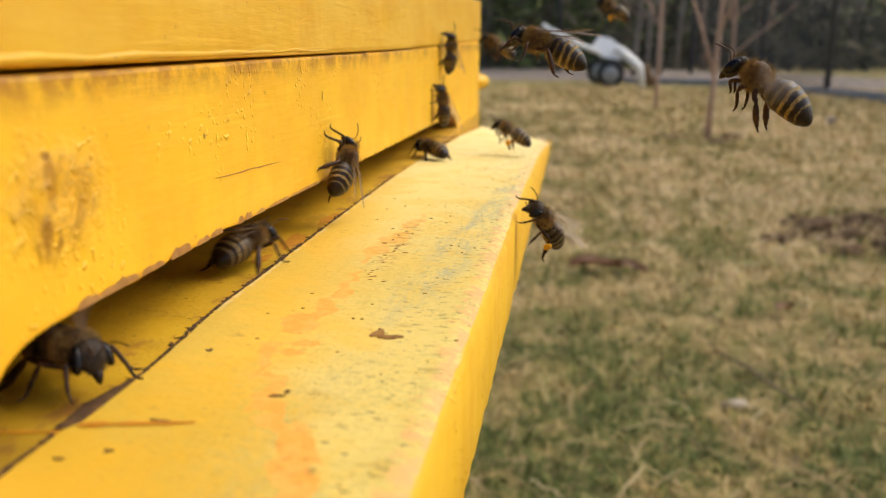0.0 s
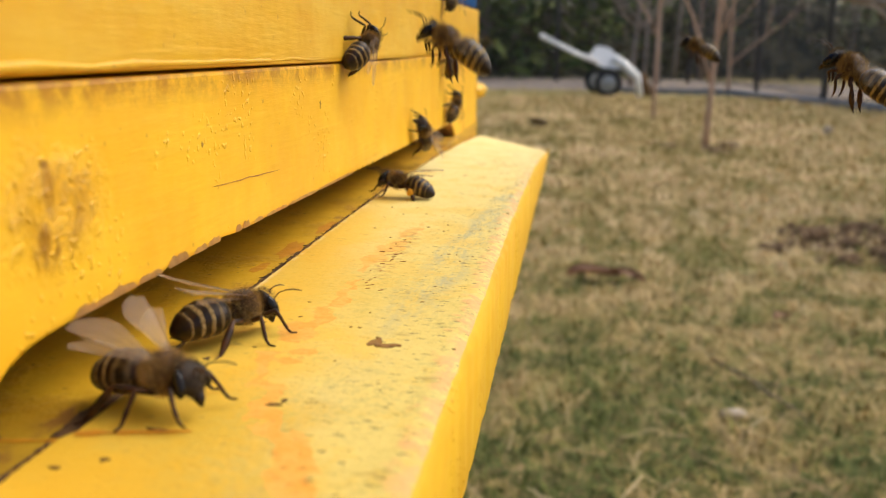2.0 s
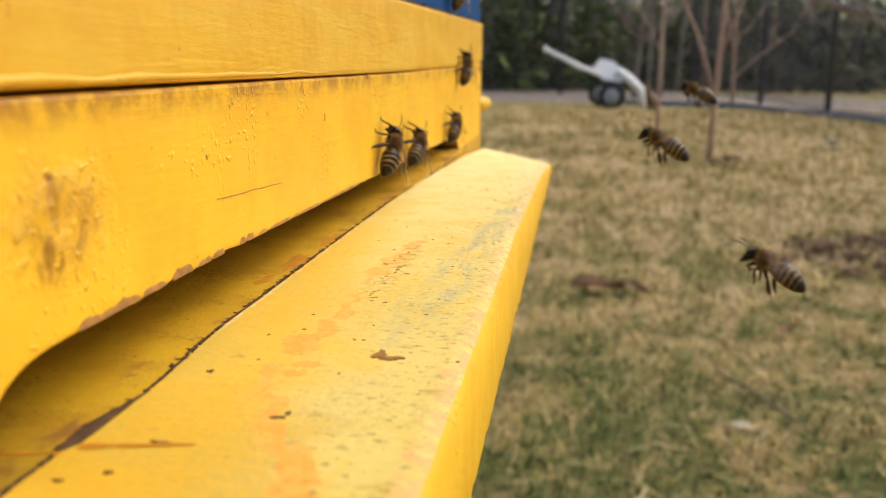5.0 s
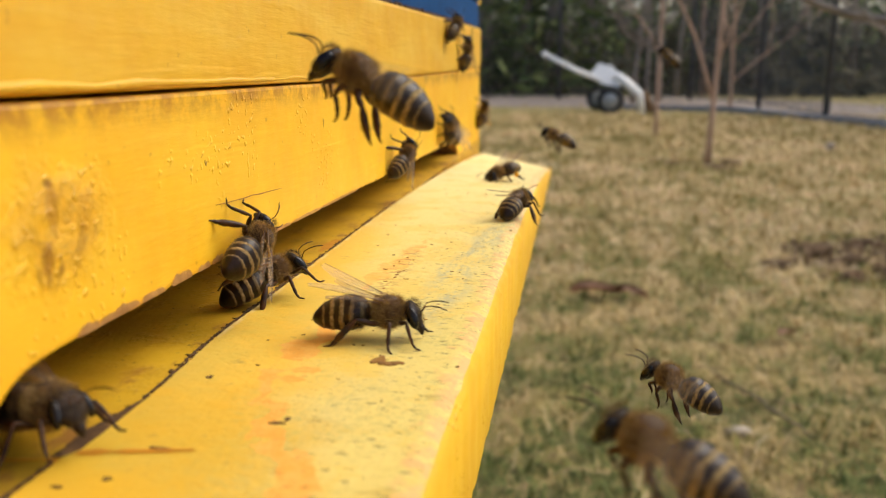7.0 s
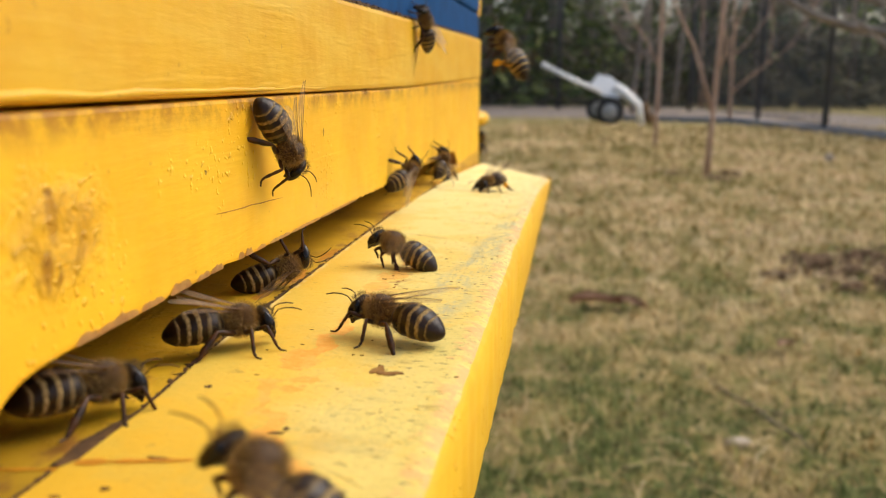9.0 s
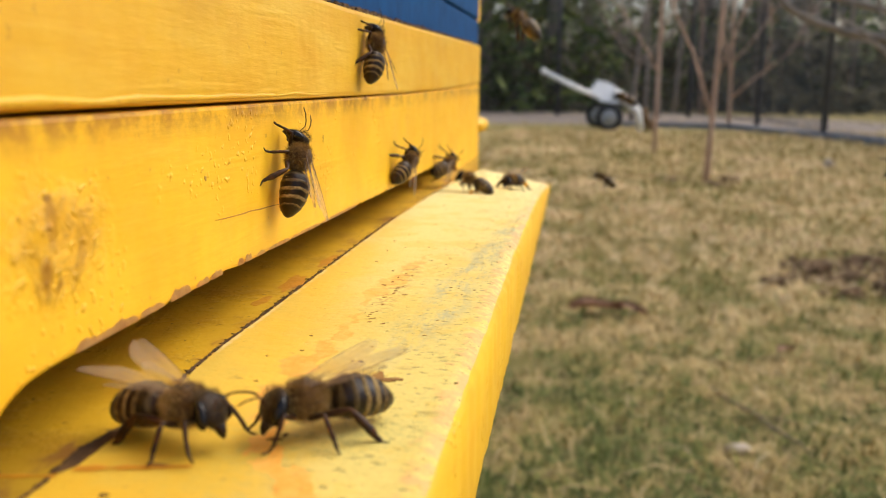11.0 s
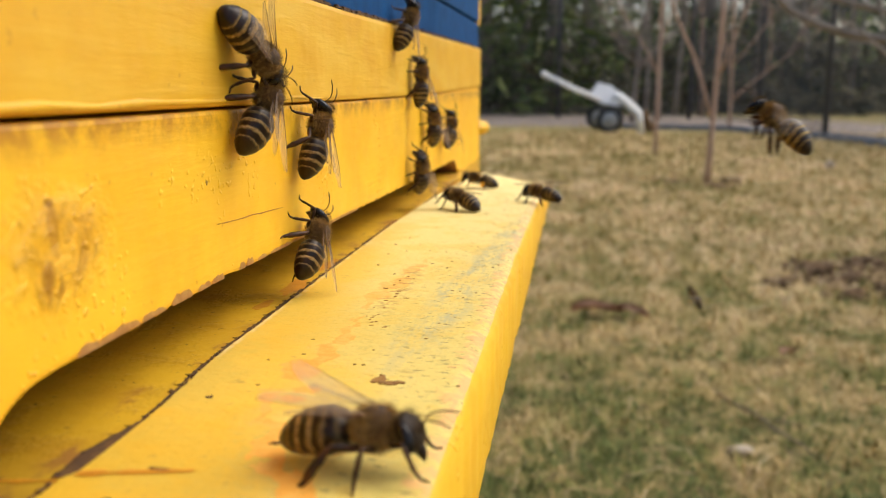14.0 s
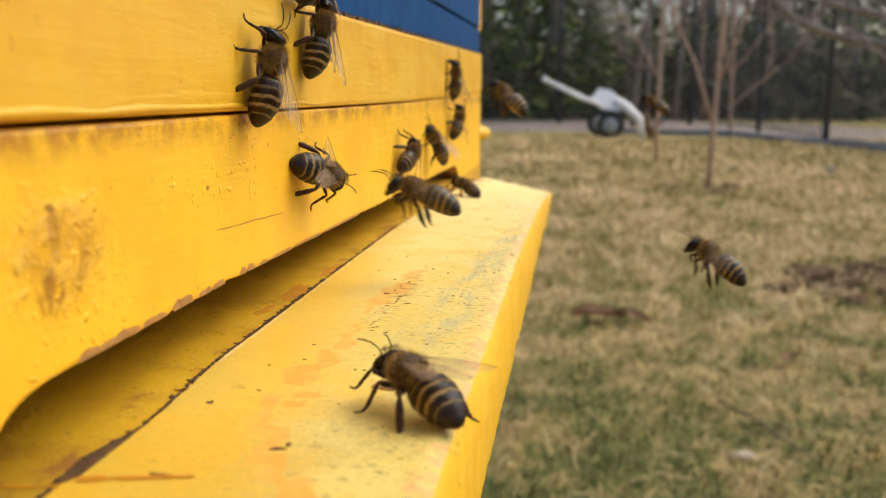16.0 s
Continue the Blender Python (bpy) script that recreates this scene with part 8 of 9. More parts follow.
    walk(bees["nearwall"], [
        (0, pose(-0.0388, 0.1043, 0.5432, 77.8, -44.7, 107.0)),
        (9, pose(-0.0388, 0.1022, 0.5420, 77.8, -44.7, 107.0)),
        (10.5, pose(-0.0388, 0.0998, 0.5199, 80.5, -57.5, 101.2)),
        (11.1, pose(-0.0388, 0.0998, 0.5199, 80.5, -57.5, 101.2)),
        (11.5, pose(-0.0388, 0.0948, 0.4996, 90.0, -66.0, 90.0)),
        (12, pose(-0.0388, 0.1026, 0.5114, 77.8, -44.7, 107.0)),
        (12.2, pose(-0.0388, 0.1076, 0.5143, 88.7, 5.9, 77.9)),
        (12.5, pose(-0.0388, 0.1099, 0.5089, 83.8, 45.7, 81.4)),
        (13, pose(-0.0388, 0.1073, 0.5092, 97.1, 49.6, 99.3)),
        (13.2, pose(-0.0388, 0.1042, 0.5079, -180.0, 84.0, -180.0)),
        (13.5, pose(-0.0388, 0.1010, 0.5065, -97.1, 49.6, -99.3)),
        (13.8, pose(-0.0388, 0.1022, 0.5056, 55.5, 85.2, 51.8)),
        (14, pose(-0.0388, 0.1035, 0.5047, 79.4, 40.9, 74.0)),
        (14.2, pose(-0.0388, 0.1052, 0.5035, 88.1, 5.7, 71.9)),
        (14.5, pose(-0.0388, 0.1049, 0.5033, 105.3, -30.7, 61.8)),
        (15, pose(-0.0388, 0.1095, 0.5087, 94.7, -37.8, 82.4)),
        (15.5, pose(-0.0388, 0.1214, 0.5128, 98.6, -24.6, 70.1)),
        (16, pose(-0.0388, 0.1271, 0.5168, 83.8, -45.7, 98.6)),
    ])
    walk(bees["midwall"], [
        (0, pose(-0.0388, 0.1662, 0.5501, 80.5, -57.5, 101.2)),
        (9, pose(-0.0388, 0.1641, 0.5479, 78.9, -61.4, 102.6)),
        (10.6, pose(-0.0388, 0.1684, 0.5140, 80.5, -57.5, 101.2)),
        (11.5, pose(-0.0388, 0.1710, 0.5004, 90.0, -62.0, 90.0)),
        (11.7, pose(-0.0388, 0.1736, 0.5005, 88.4, -12.7, 88.3)),
        (11.8, pose(-0.0388, 0.1762, 0.5006, 84.8, 36.4, 84.7)),
        (12, pose(-0.0388, 0.1788, 0.5007, 33.8, 82.8, 33.6)),
        (12.2, pose(-0.0388, 0.1936, 0.4991, -84.4, 33.7, -84.6)),
        (12.3, pose(-0.0388, 0.2084, 0.4975, -88.1, -26.1, -88.3)),
        (12.5, pose(-0.0388, 0.2232, 0.4959, -90.0, -86.0, -90.0)),
        (13, pose(-0.0388, 0.1993, 0.4990, 125.9, -70.1, 52.4)),
        (13.5, pose(-0.0388, 0.2017, 0.5097, 90.0, -66.0, 90.0)),
        (14, pose(-0.0388, 0.2020, 0.5132, 115.0, -63.3, 62.4)),
        (14.5, pose(-0.0388, 0.2098, 0.5265, 99.5, -57.5, 78.8)),
        (16, pose(-0.0388, 0.2175, 0.5557, 101.1, -61.4, 77.4)),
    ])
    walk(bees["lowerwall"], [
        (0, pose(-0.1500, 0.2300, 0.4714, 0.0, -0.0, 163.3)),
        (10.6, pose(-0.1500, 0.2300, 0.4714, 0.0, -0.0, 163.3)),
        (11.1, pose(-0.0944, 0.2063, 0.4743, 45.8, -12.4, 114.6)),
        (11.5, pose(-0.0388, 0.1826, 0.4772, 85.6, 13.3, 71.5)),
        (11.7, pose(-0.0388, 0.1827, 0.4766, 90.3, -37.1, 75.9)),
        (11.8, pose(-0.0388, 0.1829, 0.4761, 98.5, -87.7, 73.3)),
        (12, pose(-0.0388, 0.1830, 0.4755, -84.6, -41.7, -98.1)),
        (12.2, pose(-0.0386, 0.1855, 0.4738, -45.6, -8.5, -81.4)),
        (12.5, pose(-0.0384, 0.1880, 0.4720, -0.0, 6.0, -48.0)),
        (12.8, pose(-0.0427, 0.1996, 0.4719, 1.5, 3.0, 4.1)),
        (13, pose(-0.0469, 0.2112, 0.4717, 0.0, -0.0, 56.0)),
        (13.2, pose(-0.0984, 0.2206, 0.4716, 0.0, -0.0, 109.7)),
        (13.4, pose(-0.1500, 0.2300, 0.4714, 0.0, -0.0, 163.3)),
        (16, pose(-0.1500, 0.2300, 0.4714, 0.0, -0.0, 163.3)),
    ])
    walk(bees["slotthree"], [
        (0, pose(-0.1300, 0.1000, 0.4714, 0.0, -0.0, 163.3)),
        (11, pose(-0.1300, 0.1000, 0.4714, 0.0, -0.0, 163.3)),
        (11.2, pose(-0.0874, 0.0989, 0.4718, -1.7, -3.0, 103.7)),
        (11.28, pose(-0.0761, 0.0986, 0.4724, 36.2, -6.0, 44.0)),
        (11.35, pose(-0.0658, 0.0980, 0.4720, 80.9, -6.0, 44.0)),
        (11.5, pose(-0.0443, 0.0975, 0.4710, 133.8, -6.0, 44.0)),
        (11.8, pose(-0.0418, 0.0930, 0.4746, 48.8, -7.5, 60.6)),
        (12, pose(-0.0388, 0.0882, 0.4770, 97.1, -20.9, 70.7)),
        (12.5, pose(-0.0388, 0.0954, 0.4822, 98.2, -53.6, 79.9)),
        (13, pose(-0.0388, 0.0957, 0.4886, 90.0, -62.0, 90.0)),
        (13.5, pose(-0.0388, 0.0987, 0.4926, 103.2, -65.3, 75.5)),
        (14, pose(-0.0388, 0.1054, 0.4965, 97.1, -49.6, 80.7)),
        (14.5, pose(-0.0388, 0.1106, 0.4994, 94.0, -33.8, 82.8)),
        (15, pose(-0.0388, 0.1120, 0.4999, 115.0, -63.3, 62.4)),
        (15.5, pose(-0.0388, 0.1112, 0.5000, 116.2, -76.6, 63.2)),
        (16, pose(-0.0388, 0.1082, 0.5015, 116.2, -76.6, 63.2)),
    ])
    walk(bees["slotfour"], [
        (0, pose(-0.1500, 0.1400, 0.4714, 0.0, -0.0, 163.3)),
        (11.4, pose(-0.1500, 0.1400, 0.4714, 0.0, -0.0, 163.3)),
        (11.7, pose(-0.0954, 0.1313, 0.4718, -2.8, -6.0, 113.9)),
        (12, pose(-0.0408, 0.1227, 0.4722, 0.0, -12.0, 64.0)),
        (12.15, pose(-0.0420, 0.1269, 0.4727, 41.5, -24.0, 36.0)),
        (12.25, pose(-0.0423, 0.1297, 0.4721, 95.1, -24.0, 36.0)),
        (12.5, pose(-0.0438, 0.1374, 0.4711, 141.1, -24.0, 36.0)),
        (12.8, pose(-0.0415, 0.1304, 0.4744, 93.2, -24.5, 58.8)),
        (13, pose(-0.0388, 0.1231, 0.4775, 100.6, -40.9, 74.0)),
        (13.5, pose(-0.0388, 0.1314, 0.4862, 115.0, -63.3, 62.4)),
        (14, pose(-0.0388, 0.1287, 0.4917, 103.2, -65.3, 75.5)),
        (14.5, pose(-0.0388, 0.1320, 0.4974, 110.0, -72.9, 69.1)),
        (15, pose(-0.0388, 0.1310, 0.5003, 180.0, -84.0, 0.0)),
        (15.5, pose(-0.0388, 0.1350, 0.5076, 110.0, -72.9, 69.1)),
        (16, pose(-0.0388, 0.1313, 0.5077, 110.0, -72.9, 69.1)),
    ])
    walk(bees["slotfive"], [
        (0, pose(-0.1100, 0.1200, 0.4714, 0.0, -0.0, 163.3)),
        (12.5, pose(-0.1100, 0.1200, 0.4714, 0.0, -0.0, 163.3)),
        (12.8, pose(-0.0783, 0.1211, 0.4718, 0.0, -0.0, 121.7)),
        (13, pose(-0.0466, 0.1223, 0.4722, 0.0, -0.0, 80.0)),
        (13.5, pose(-0.0424, 0.1319, 0.4722, 0.0, -18.0, 40.0)),
        (13.8, pose(-0.0406, 0.1287, 0.4742, 45.6, -20.5, 69.3)),
        (14, pose(-0.0388, 0.1255, 0.4761, 90.0, -42.0, 90.0)),
        (14.2, pose(-0.0388, 0.1297, 0.4778, 0.0, -87.0, 178.7)),
        (14.5, pose(-0.0388, 0.1338, 0.4795, -84.6, -41.7, -98.1)),
        (15, pose(-0.0388, 0.1282, 0.4805, -83.8, -45.7, -98.6)),
        (15.2, pose(-0.0388, 0.1265, 0.4834, -92.0, -82.0, -90.0)),
        (15.5, pose(-0.0388, 0.1249, 0.4863, 101.1, -61.4, 77.4)),
        (15.8, pose(-0.0388, 0.1272, 0.4870, 92.7, -21.9, 77.1)),
        (16, pose(-0.0388, 0.1295, 0.4877, 84.3, 17.1, 71.1)),
    ])
    walk(bees["clusterone"], [
        (0, pose(-0.1300, 0.2500, 0.4714, 0.0, -0.0, 163.3)),
        (12.9, pose(-0.1300, 0.2500, 0.4714, 0.0, -0.0, 163.3)),
        (13.2, pose(-0.0844, 0.2399, 0.4786, 4.3, -41.9, 168.8)),
        (13.5, pose(-0.0388, 0.2298, 0.4858, 0.0, -84.0, 180.0)),
        (14, pose(-0.0388, 0.2400, 0.4888, -90.0, -70.0, -90.0)),
        (14.5, pose(-0.0388, 0.2336, 0.4892, 99.5, -57.5, 78.8)),
        (15, pose(-0.0388, 0.2332, 0.4900, 90.0, -26.0, 90.0)),
        (15.2, pose(-0.0388, 0.2273, 0.4865, 62.2, -83.2, 116.3)),
        (15.5, pose(-0.0388, 0.2214, 0.4829, -85.3, -37.8, -97.6)),
        (15.8, pose(-0.0388, 0.2122, 0.4838, 86.7, -84.0, 90.0)),
        (16, pose(-0.0388, 0.2030, 0.4846, 92.9, -25.8, 83.3)),
    ])
    walk(bees["clustertwo"], [
        (0, pose(-0.1300, 0.2200, 0.4714, 0.0, -0.0, 163.3)),
        (13.2, pose(-0.1300, 0.2200, 0.4714, 0.0, -0.0, 163.3)),
        (13.6, pose(-0.0844, 0.2199, 0.4745, -15.2, -46.7, -171.0)),
        (14, pose(-0.0388, 0.2198, 0.4776, -101.1, -61.4, -77.4)),
        (14.2, pose(-0.0388, 0.2255, 0.4801, 107.5, -79.5, 73.3)),
        (14.5, pose(-0.0388, 0.2312, 0.4825, 90.0, -42.0, 90.0)),
        (14.8, pose(-0.0388, 0.2288, 0.4827, -90.0, -88.0, -90.0)),
        (15, pose(-0.0388, 0.2264, 0.4829, -90.0, -38.0, -90.0)),
        (15.5, pose(-0.0388, 0.2701, 0.4789, 134.4, -73.1, 44.4)),
        (16, pose(-0.0388, 0.2450, 0.4848, -35.2, -61.4, -148.2)),
    ])
    walk(bees["clusterthree"], [
        (0, pose(-0.1100, 0.2700, 0.4714, 0.0, -0.0, 163.3)),
        (13.8, pose(-0.1100, 0.2700, 0.4714, 0.0, -0.0, 163.3)),
        (14.5, pose(-0.0416, 0.2380, 0.4712, 0.0, -12.0, 120.0)),
        (14.8, pose(-0.0402, 0.2739, 0.4709, 12.7, -44.3, 141.0)),
        (15, pose(-0.0388, 0.3098, 0.4706, 0.0, -78.0, 180.0)),
        (15.5, pose(-0.0388, 0.2971, 0.4900, -90.0, -62.0, -90.0)),
        (16, pose(-0.0388, 0.2874, 0.4894, 99.5, -57.5, 78.8)),
    ])
    walk(bees["pollenairone"], [
        (0, pose(0.5731, 0.6892, 0.4144, 0.0, -18.1, 157.6)),
        (11, pose(0.1521, 0.3213, 0.4464, 0.0, -18.1, 157.6)),
        (11.5, pose(0.0384, 0.1426, 0.4755, 0.0, -30.8, 142.3)),
        (12, pose(0.0237, 0.1825, 0.4743, 0.0, -35.3, 149.1)),
        (12.5, pose(0.0314, 0.2334, 0.4758, 0.0, -26.9, 153.4)),
        (13, pose(0.0483, 0.2750, 0.4670, 0.0, -38.9, 145.9)),
        (13.5, pose(0.0058, 0.2799, 0.4885, 0.0, -56.8, 148.4)),
        (14, pose(-0.0430, 0.5356, 0.6439, 0.0, -18.1, 157.6)),
        (16, pose(-0.0430, 0.5356, 0.6439, 0.0, -18.1, 157.6)),
    ])
    walk(bees["airtwo"], [
        (0, pose(0.5823, 0.6347, 0.1871, 0.0, -18.1, 157.6)),
        (11, pose(0.1728, 0.3162, 0.4044, 0.0, -18.1, 157.6)),
        (11.5, pose(0.0497, 0.1513, 0.4585, 0.0, -23.9, 139.0)),
        (11.8, pose(0.0452, 0.1558, 0.4554, 6.5, -35.4, -176.1)),
        (12, pose(0.0407, 0.1603, 0.4523, 0.0, -47.2, -123.6)),
        (12.2, pose(0.0427, 0.1949, 0.4419, 5.0, -38.2, -173.9)),
        (12.5, pose(0.0447, 0.2294, 0.4315, 0.0, -29.4, 142.0)),
        (13, pose(0.0856, 0.3805, 0.4082, 0.0, -62.1, 90.0)),
        (13.2, pose(0.0447, 0.3126, 0.4112, -6.0, -46.1, 123.8)),
        (13.5, pose(0.0039, 0.2447, 0.4142, 0.0, -30.4, 148.9)),
        (14, pose(0.0029, 0.3561, 0.2064, 0.0, -18.1, 157.6)),
        (16, pose(0.0029, 0.3561, 0.2064, 0.0, -18.1, 157.6)),
    ])
    walk(bees["highthree"], [
        (0, pose(0.1692, 0.7401, 0.8675, 0.0, -18.1, 157.6)),
        (11.6, pose(0.1031, 0.5456, 0.5801, 0.0, -18.1, 157.6)),
        (11.8, pose(0.0893, 0.4813, 0.5376, -6.8, -44.5, 142.2)),
        (12, pose(0.0756, 0.4169, 0.4951, 0.0, -71.4, 117.2)),
        (12.2, pose(0.1123, 0.4881, 0.5536, -6.8, -44.5, 142.2)),
        (12.4, pose(0.1491, 0.5592, 0.6122, 0.0, -18.1, 157.6)),
        (16, pose(0.1491, 0.5592, 0.6122, 0.0, -18.1, 157.6)),
    ])
    walk(bees["bigair"], [
        (0, pose(0.3841, 0.4474, 0.3924, 0.0, -18.1, 157.6)),
        (11.6, pose(0.1430, 0.2688, 0.4479, 0.0, -18.1, 157.6)),
        (12, pose(0.0769, 0.2246, 0.4518, 0.0, -22.9, 140.4)),
        (12.5, pose(-0.0137, 0.1073, 0.4782, 0.0, -33.9, 161.6)),
        (13, pose(-0.0116, 0.0833, 0.4899, 0.0, -36.6, 164.8)),
        (13.5, pose(-0.0107, 0.1089, 0.5045, 0.0, -27.8, 171.0)),
        (14, pose(-0.0173, 0.1129, 0.5244, 0.0, -29.2, 179.3)),
        (14.5, pose(-0.1417, 0.4411, 0.7690, 0.0, -18.1, 157.6)),
        (16, pose(-0.1417, 0.4411, 0.7690, 0.0, -18.1, 157.6)),
    ])
    walk(bees["airthree"], [
        (0, pose(0.3307, 0.4517, 0.4427, 0.0, -18.1, 157.6)),
        (12.2, pose(0.3307, 0.4517, 0.4427, 0.0, -18.1, 157.6)),
        (12.6, pose(0.0968, 0.4243, 0.4874, 0.0, -18.1, 157.6)),
        (13, pose(-0.0081, 0.1367, 0.4975, 0.0, -28.9, 166.7)),
        (13.3, pose(-0.0388, 0.2807, 0.4929, 0.0, -84.0, 180.0)),
        (13.9, pose(-0.0388, 0.2748, 0.5291, -90.0, -86.0, -90.0)),
        (15, pose(-0.0388, 0.2701, 0.5685, 90.0, -86.0, 90.0)),
        (16, pose(-0.0388, 0.2701, 0.5685, 90.0, -86.0, 90.0)),
    ])
    walk(bees["pollenair"], [
        (0, pose(0.4852, 0.5289, 0.2392, 0.0, -18.1, 157.6)),
        (13.1, pose(0.2011, 0.3655, 0.3664, 0.0, -18.1, 157.6)),
        (13.5, pose(0.0922, 0.2657, 0.4085, 0.0, -27.5, 133.7)),
        (14, pose(0.0644, 0.4562, 0.3911, 0.0, -46.5, 134.3)),
        (14.5, pose(-0.0345, 0.5289, 0.1200, 0.0, -18.1, 157.6)),
        (16, pose(-0.0345, 0.5289, 0.1200, 0.0, -18.1, 157.6)),
    ])
    walk(bees["airfour"], [
        (0, pose(0.4750, 0.5895, 0.4918, 0.0, -18.1, 157.6)),
        (13.6, pose(0.1315, 0.3250, 0.4810, 0.0, -18.1, 157.6)),
        (14, pose(0.0337, 0.1506, 0.4937, 0.0, -34.7, 148.6)),
        (14.5, pose(0.0143, 0.1348, 0.4939, 0.0, -26.2, 157.0)),
        (15, pose(-0.0093, 0.0990, 0.4971, 0.0, -45.1, 163.6)),
        (15.3, pose(-0.0191, 0.1244, 0.5175, 0.0, -36.9, 177.2)),
        (15.7, pose(-0.0860, 0.3224, 0.6455, 0.0, -18.1, 157.6)),
        (16, pose(-0.0860, 0.3224, 0.6455, 0.0, -18.1, 157.6)),
    ])
    walk(bees["airfive"], [
        (0, pose(0.3408, 0.3911, 0.1901, 0.0, -18.1, 157.6)),
        (14.6, pose(0.0485, 0.2391, 0.3649, 0.0, -18.1, 157.6)),
        (15, pose(0.0083, 0.1308, 0.4550, 0.0, -19.0, 153.5)),
        (15.5, pose(0.0023, 0.1697, 0.4750, 0.0, -36.9, 154.6)),
        (16, pose(-0.0236, 0.1366, 0.4838, 0.0, -16.5, 173.0)),
    ])
    walk(bees["airsix"], [
        (0, pose(0.2442, 0.3615, 0.5518, 0.0, -18.1, 157.6)),
        (14.6, pose(0.0744, 0.1694, 0.5196, 0.0, -18.1, 157.6)),
        (15, pose(0.0158, 0.0802, 0.4983, 0.0, -23.5, 153.0)),
        (15.5, pose(0.0189, 0.1663, 0.4908, 0.0, -33.8, 154.4)),
        (16, pose(-0.0169, 0.2235, 0.4983, 0.0, -36.5, 166.5)),
    ])
    walk(bees["airseven"], [
        (0, pose(0.1714, 0.1895, 0.3198, 0.0, -18.1, 157.6)),
        (14.6, pose(0.0700, 0.1190, 0.4198, 0.0, -18.1, 157.6)),
        (15, pose(0.0249, 0.0724, 0.4700, 0.0, -15.5, 138.8)),
        (15.5, pose(0.0498, 0.1446, 0.4698, 0.0, -30.6, 137.2)),
        (16, pose(0.0264, 0.1621, 0.4695, 0.0, -27.2, 148.9)),
    ])
    walk(bees["airpollen"], [
        (0, pose(0.3067, 0.6107, 0.6806, 0.0, -18.1, 157.6)),
        (14.1, pose(0.1466, 0.4486, 0.5770, 0.0, -18.1, 157.6)),
        (14.5, pose(0.0585, 0.2935, 0.5208, 0.0, -31.6, 154.7)),
        (15, pose(0.0611, 0.2014, 0.5089, 0.0, -34.4, 147.8)),
        (15.5, pose(0.1203, 0.4759, 0.5382, 0.0, -52.7, 148.4)),
        (15.9, pose(0.1192, 0.4514, 0.6175, 0.0, -18.1, 157.6)),
        (16, pose(0.1192, 0.4514, 0.6175, 0.0, -18.1, 157.6)),
    ])
    walk(bees["airsmall"], [
        (0, pose(0.4057, 0.6101, 0.6179, 0.0, -18.1, 157.6)),
        (14.6, pose(0.1735, 0.4430, 0.5267, 0.0, -18.1, 157.6)),
        (15, pose(0.0733, 0.2897, 0.5085, 0.0, -37.4, 149.4)),
        (15.5, pose(0.0148, 0.2087, 0.4825, 0.0, -17.3, 159.7)),
        (16, pose(0.0304, 0.3496, 0.4949, 0.0, -27.3, 158.8)),
    ])
    walk(bees["topleft"], [
        (0, pose(0.1159, 0.4752, 0.6692, 0.0, -18.1, 157.6)),
        (14.1, pose(0.0138, 0.3200, 0.5481, 0.0, -18.1, 157.6)),
        (14.5, pose(-0.0189, 0.1945, 0.5128, 0.0, -17.1, 172.1)),
        (14.9, pose(-0.0757, 0.3675, 0.6023, 0.0, -18.1, 157.6)),
        (16, pose(-0.0757, 0.3675, 0.6023, 0.0, -18.1, 157.6)),
    ])
    walk(bees["topsix"], [
        (0, pose(-0.0388, 0.2210, 0.5660, 90.0, -78.0, 90.0)),
        (5.5, pose(-0.0388, 0.2170, 0.5404, 90.0, -86.0, 90.0)),
        (6.2, pose(-0.0388, 0.2183, 0.5132, 94.0, -33.8, 82.8)),
        (6.5, pose(-0.0388, 0.2169, 0.5099, 97.1, -20.9, 70.7)),
        (6.8, pose(-0.0388, 0.2223, 0.5180, 99.2, -37.0, 74.9)),
        (7.3, pose(-0.0388, 0.2206, 0.5373, 78.9, -61.4, 102.6)),
        (9, pose(-0.0388, 0.2192, 0.5769, 78.9, -61.4, 102.6)),
        (16, pose(-0.0388, 0.2192, 0.5769, 78.9, -61.4, 102.6)),
    ])
    walk(bees["farcolumn"], [
        (0, pose(-0.0388, 0.3128, 0.5776, -90.0, -78.0, -90.0)),
        (5.1, pose(-0.0388, 0.3128, 0.5776, -90.0, -78.0, -90.0)),
        (5.5, pose(-0.0388, 0.2882, 0.5094, 90.0, -78.0, 90.0)),
        (6.5, pose(-0.0388, 0.2832, 0.4941, 90.0, -86.0, 90.0)),
        (6.8, pose(-0.0388, 0.2841, 0.5142, -90.0, -66.0, -90.0)),
        (7.4, pose(-0.0388, 0.2749, 0.5480, -94.7, -37.8, -82.4)),
        (16, pose(-0.0388, 0.2722, 0.5849, 90.0, -82.0, 90.0)),
    ])
    flap(bees["pollenlander"], 0.00, 0.55)
    flap(bees["bigright"], 0.00, 6.20)
    flap(bees["pollenhigh"], 0.00, 10.90)
    flap(bees["backflyer"], 0.00, 6.30)
    flap(bees["threequarter"], 0.70, 11.20)
    flap(bees["hoverone"], 1.20, 11.30)
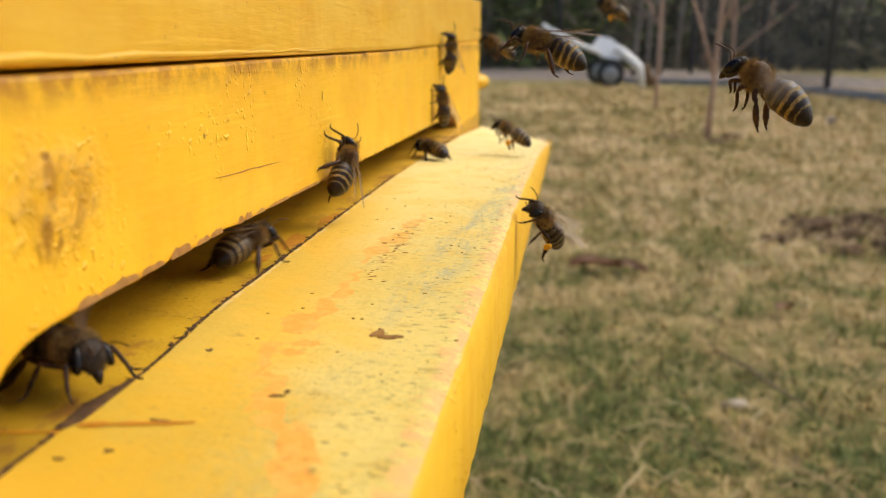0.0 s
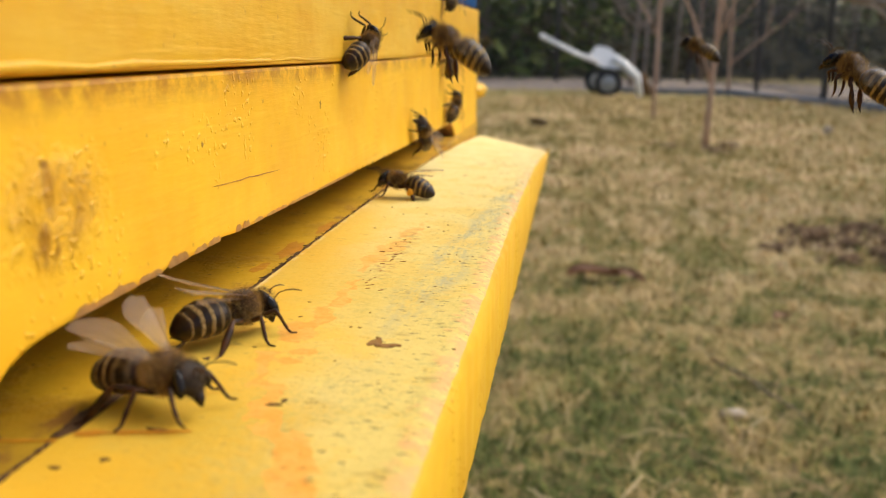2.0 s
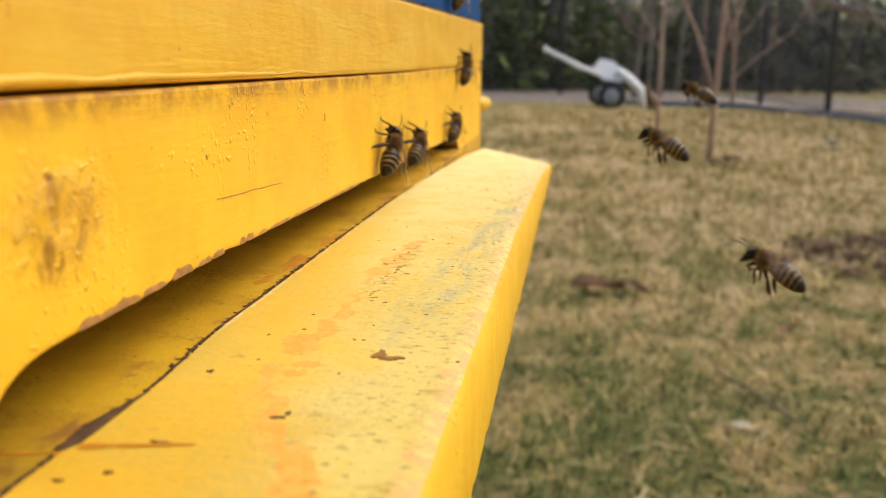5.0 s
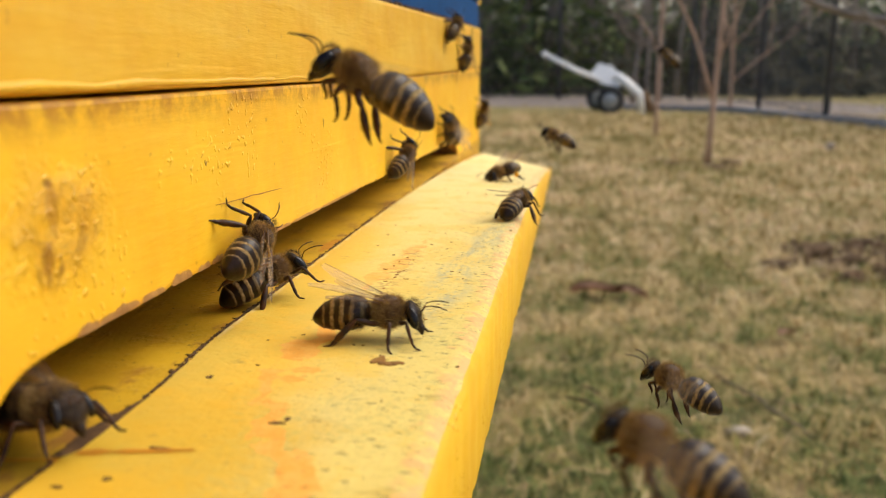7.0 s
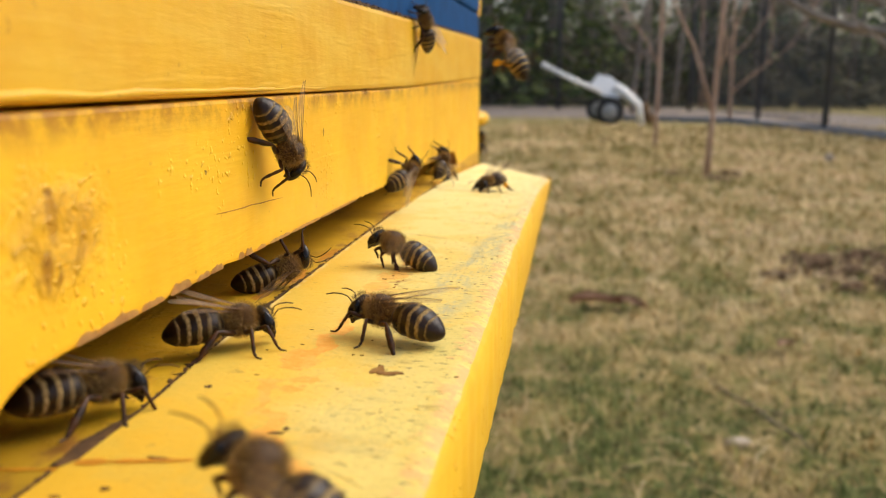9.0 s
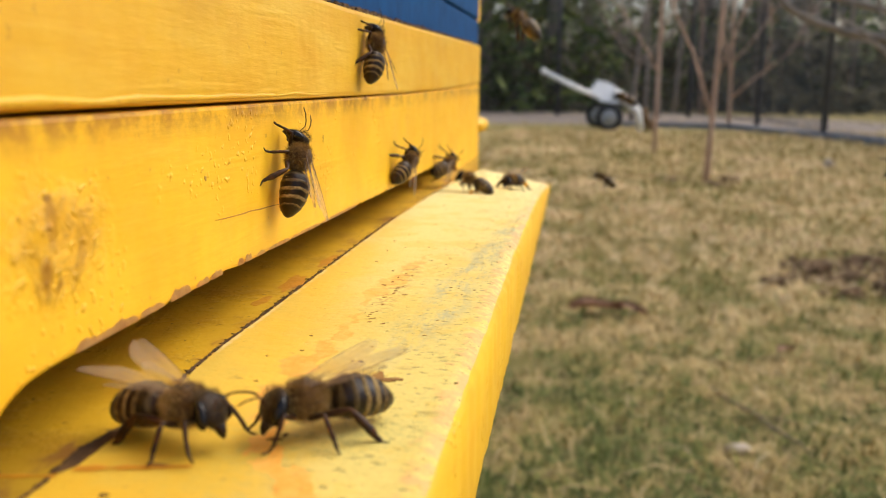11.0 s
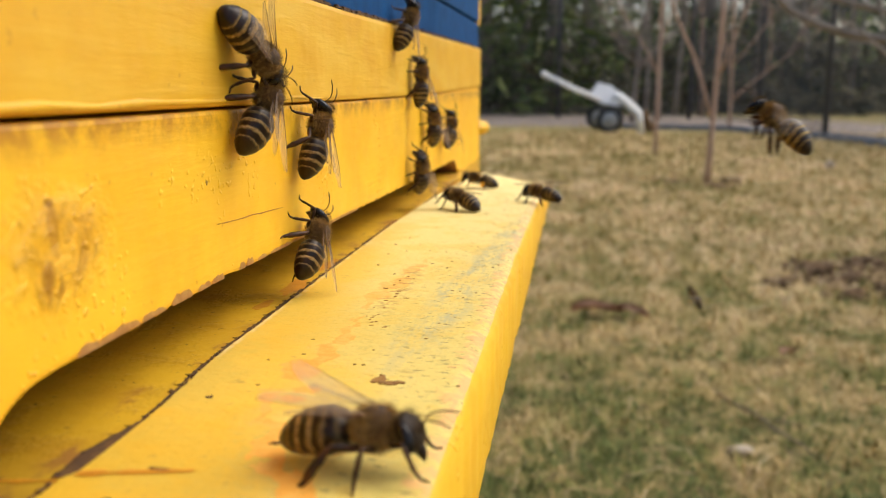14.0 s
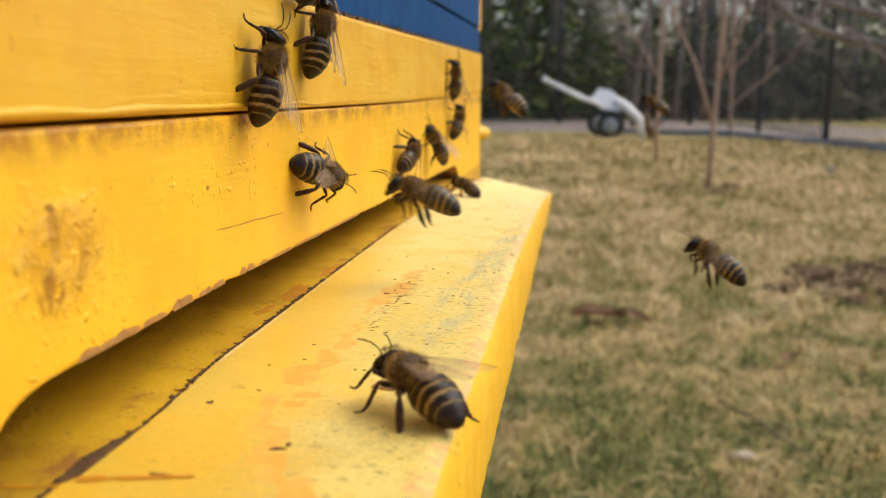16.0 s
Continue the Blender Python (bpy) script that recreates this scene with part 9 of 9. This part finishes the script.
    flap(bees["rightpass"], 1.70, 6.20)
    flap(bees["distant"], 1.70, 2.30)
    flap(bees["topthree"], 2.70, 3.85)
    flap(bees["topfour"], 2.70, 4.30)
    flap(bees["nearlander"], 3.20, 4.40)
    flap(bees["midlander"], 3.20, 4.90)
    flap(bees["nearpass"], 8.20, 9.50)
    flap(bees["hovertwo"], 6.00, 7.80)
    flap(bees["pairone"], 6.00, 8.60)
    flap(bees["lowright"], 6.70, 8.80)
    flap(bees["nearest"], 6.70, 7.30)
    flap(bees["highsmall"], 6.20, 8.80)
    flap(bees["pairtwo"], 7.20, 8.10)
    flap(bees["pollenthree"], 7.70, 9.30)
    flap(bees["farright"], 8.20, 8.80)
    flap(bees["pollenairone"], 11.20, 13.80)
    flap(bees["airtwo"], 11.20, 13.80)
    flap(bees["highthree"], 11.70, 12.30)
    flap(bees["bigair"], 11.70, 14.30)
    flap(bees["airthree"], 12.70, 13.30)
    flap(bees["pollenair"], 13.20, 14.30)
    flap(bees["airfour"], 13.70, 15.60)
    flap(bees["airfive"], 14.70, 16.00)
    flap(bees["airsix"], 14.70, 16.00)
    flap(bees["airseven"], 14.70, 16.00)
    flap(bees["airpollen"], 14.20, 15.80)
    flap(bees["airsmall"], 14.70, 16.00)
    flap(bees["topleft"], 14.20, 14.80)
    stride(bees["guard"], 0, 4.7)
    stride(bees["scout"], 0.3, 3.3)
    stride(bees["pollenwalker"], 0.4, 2.9)
    stride(bees["boardbee"], 5.6, 16)
    stride(bees["slotwalker"], 7.2, 12.5)
    stride(bees["leftbee"], 6.9, 10)
    stride(bees["boardfar"], 6.2, 9.4)
    stride(bees["pollenfanner"], 6.4, 16)
    stride(bees["wallclimber"], 0, 4)
    stride(bees["slotclimber"], 2.4, 16)
    stride(bees["climbthree"], 6.8, 12.4)
    stride(bees["nearwall"], 10, 16)
    stride(bees["slotthree"], 11.4, 16)
    stride(bees["slotfour"], 11.9, 16)
    stride(bees["slotfive"], 13, 16)
    stride(bees["midwall"], 10.6, 14.5)


motions()
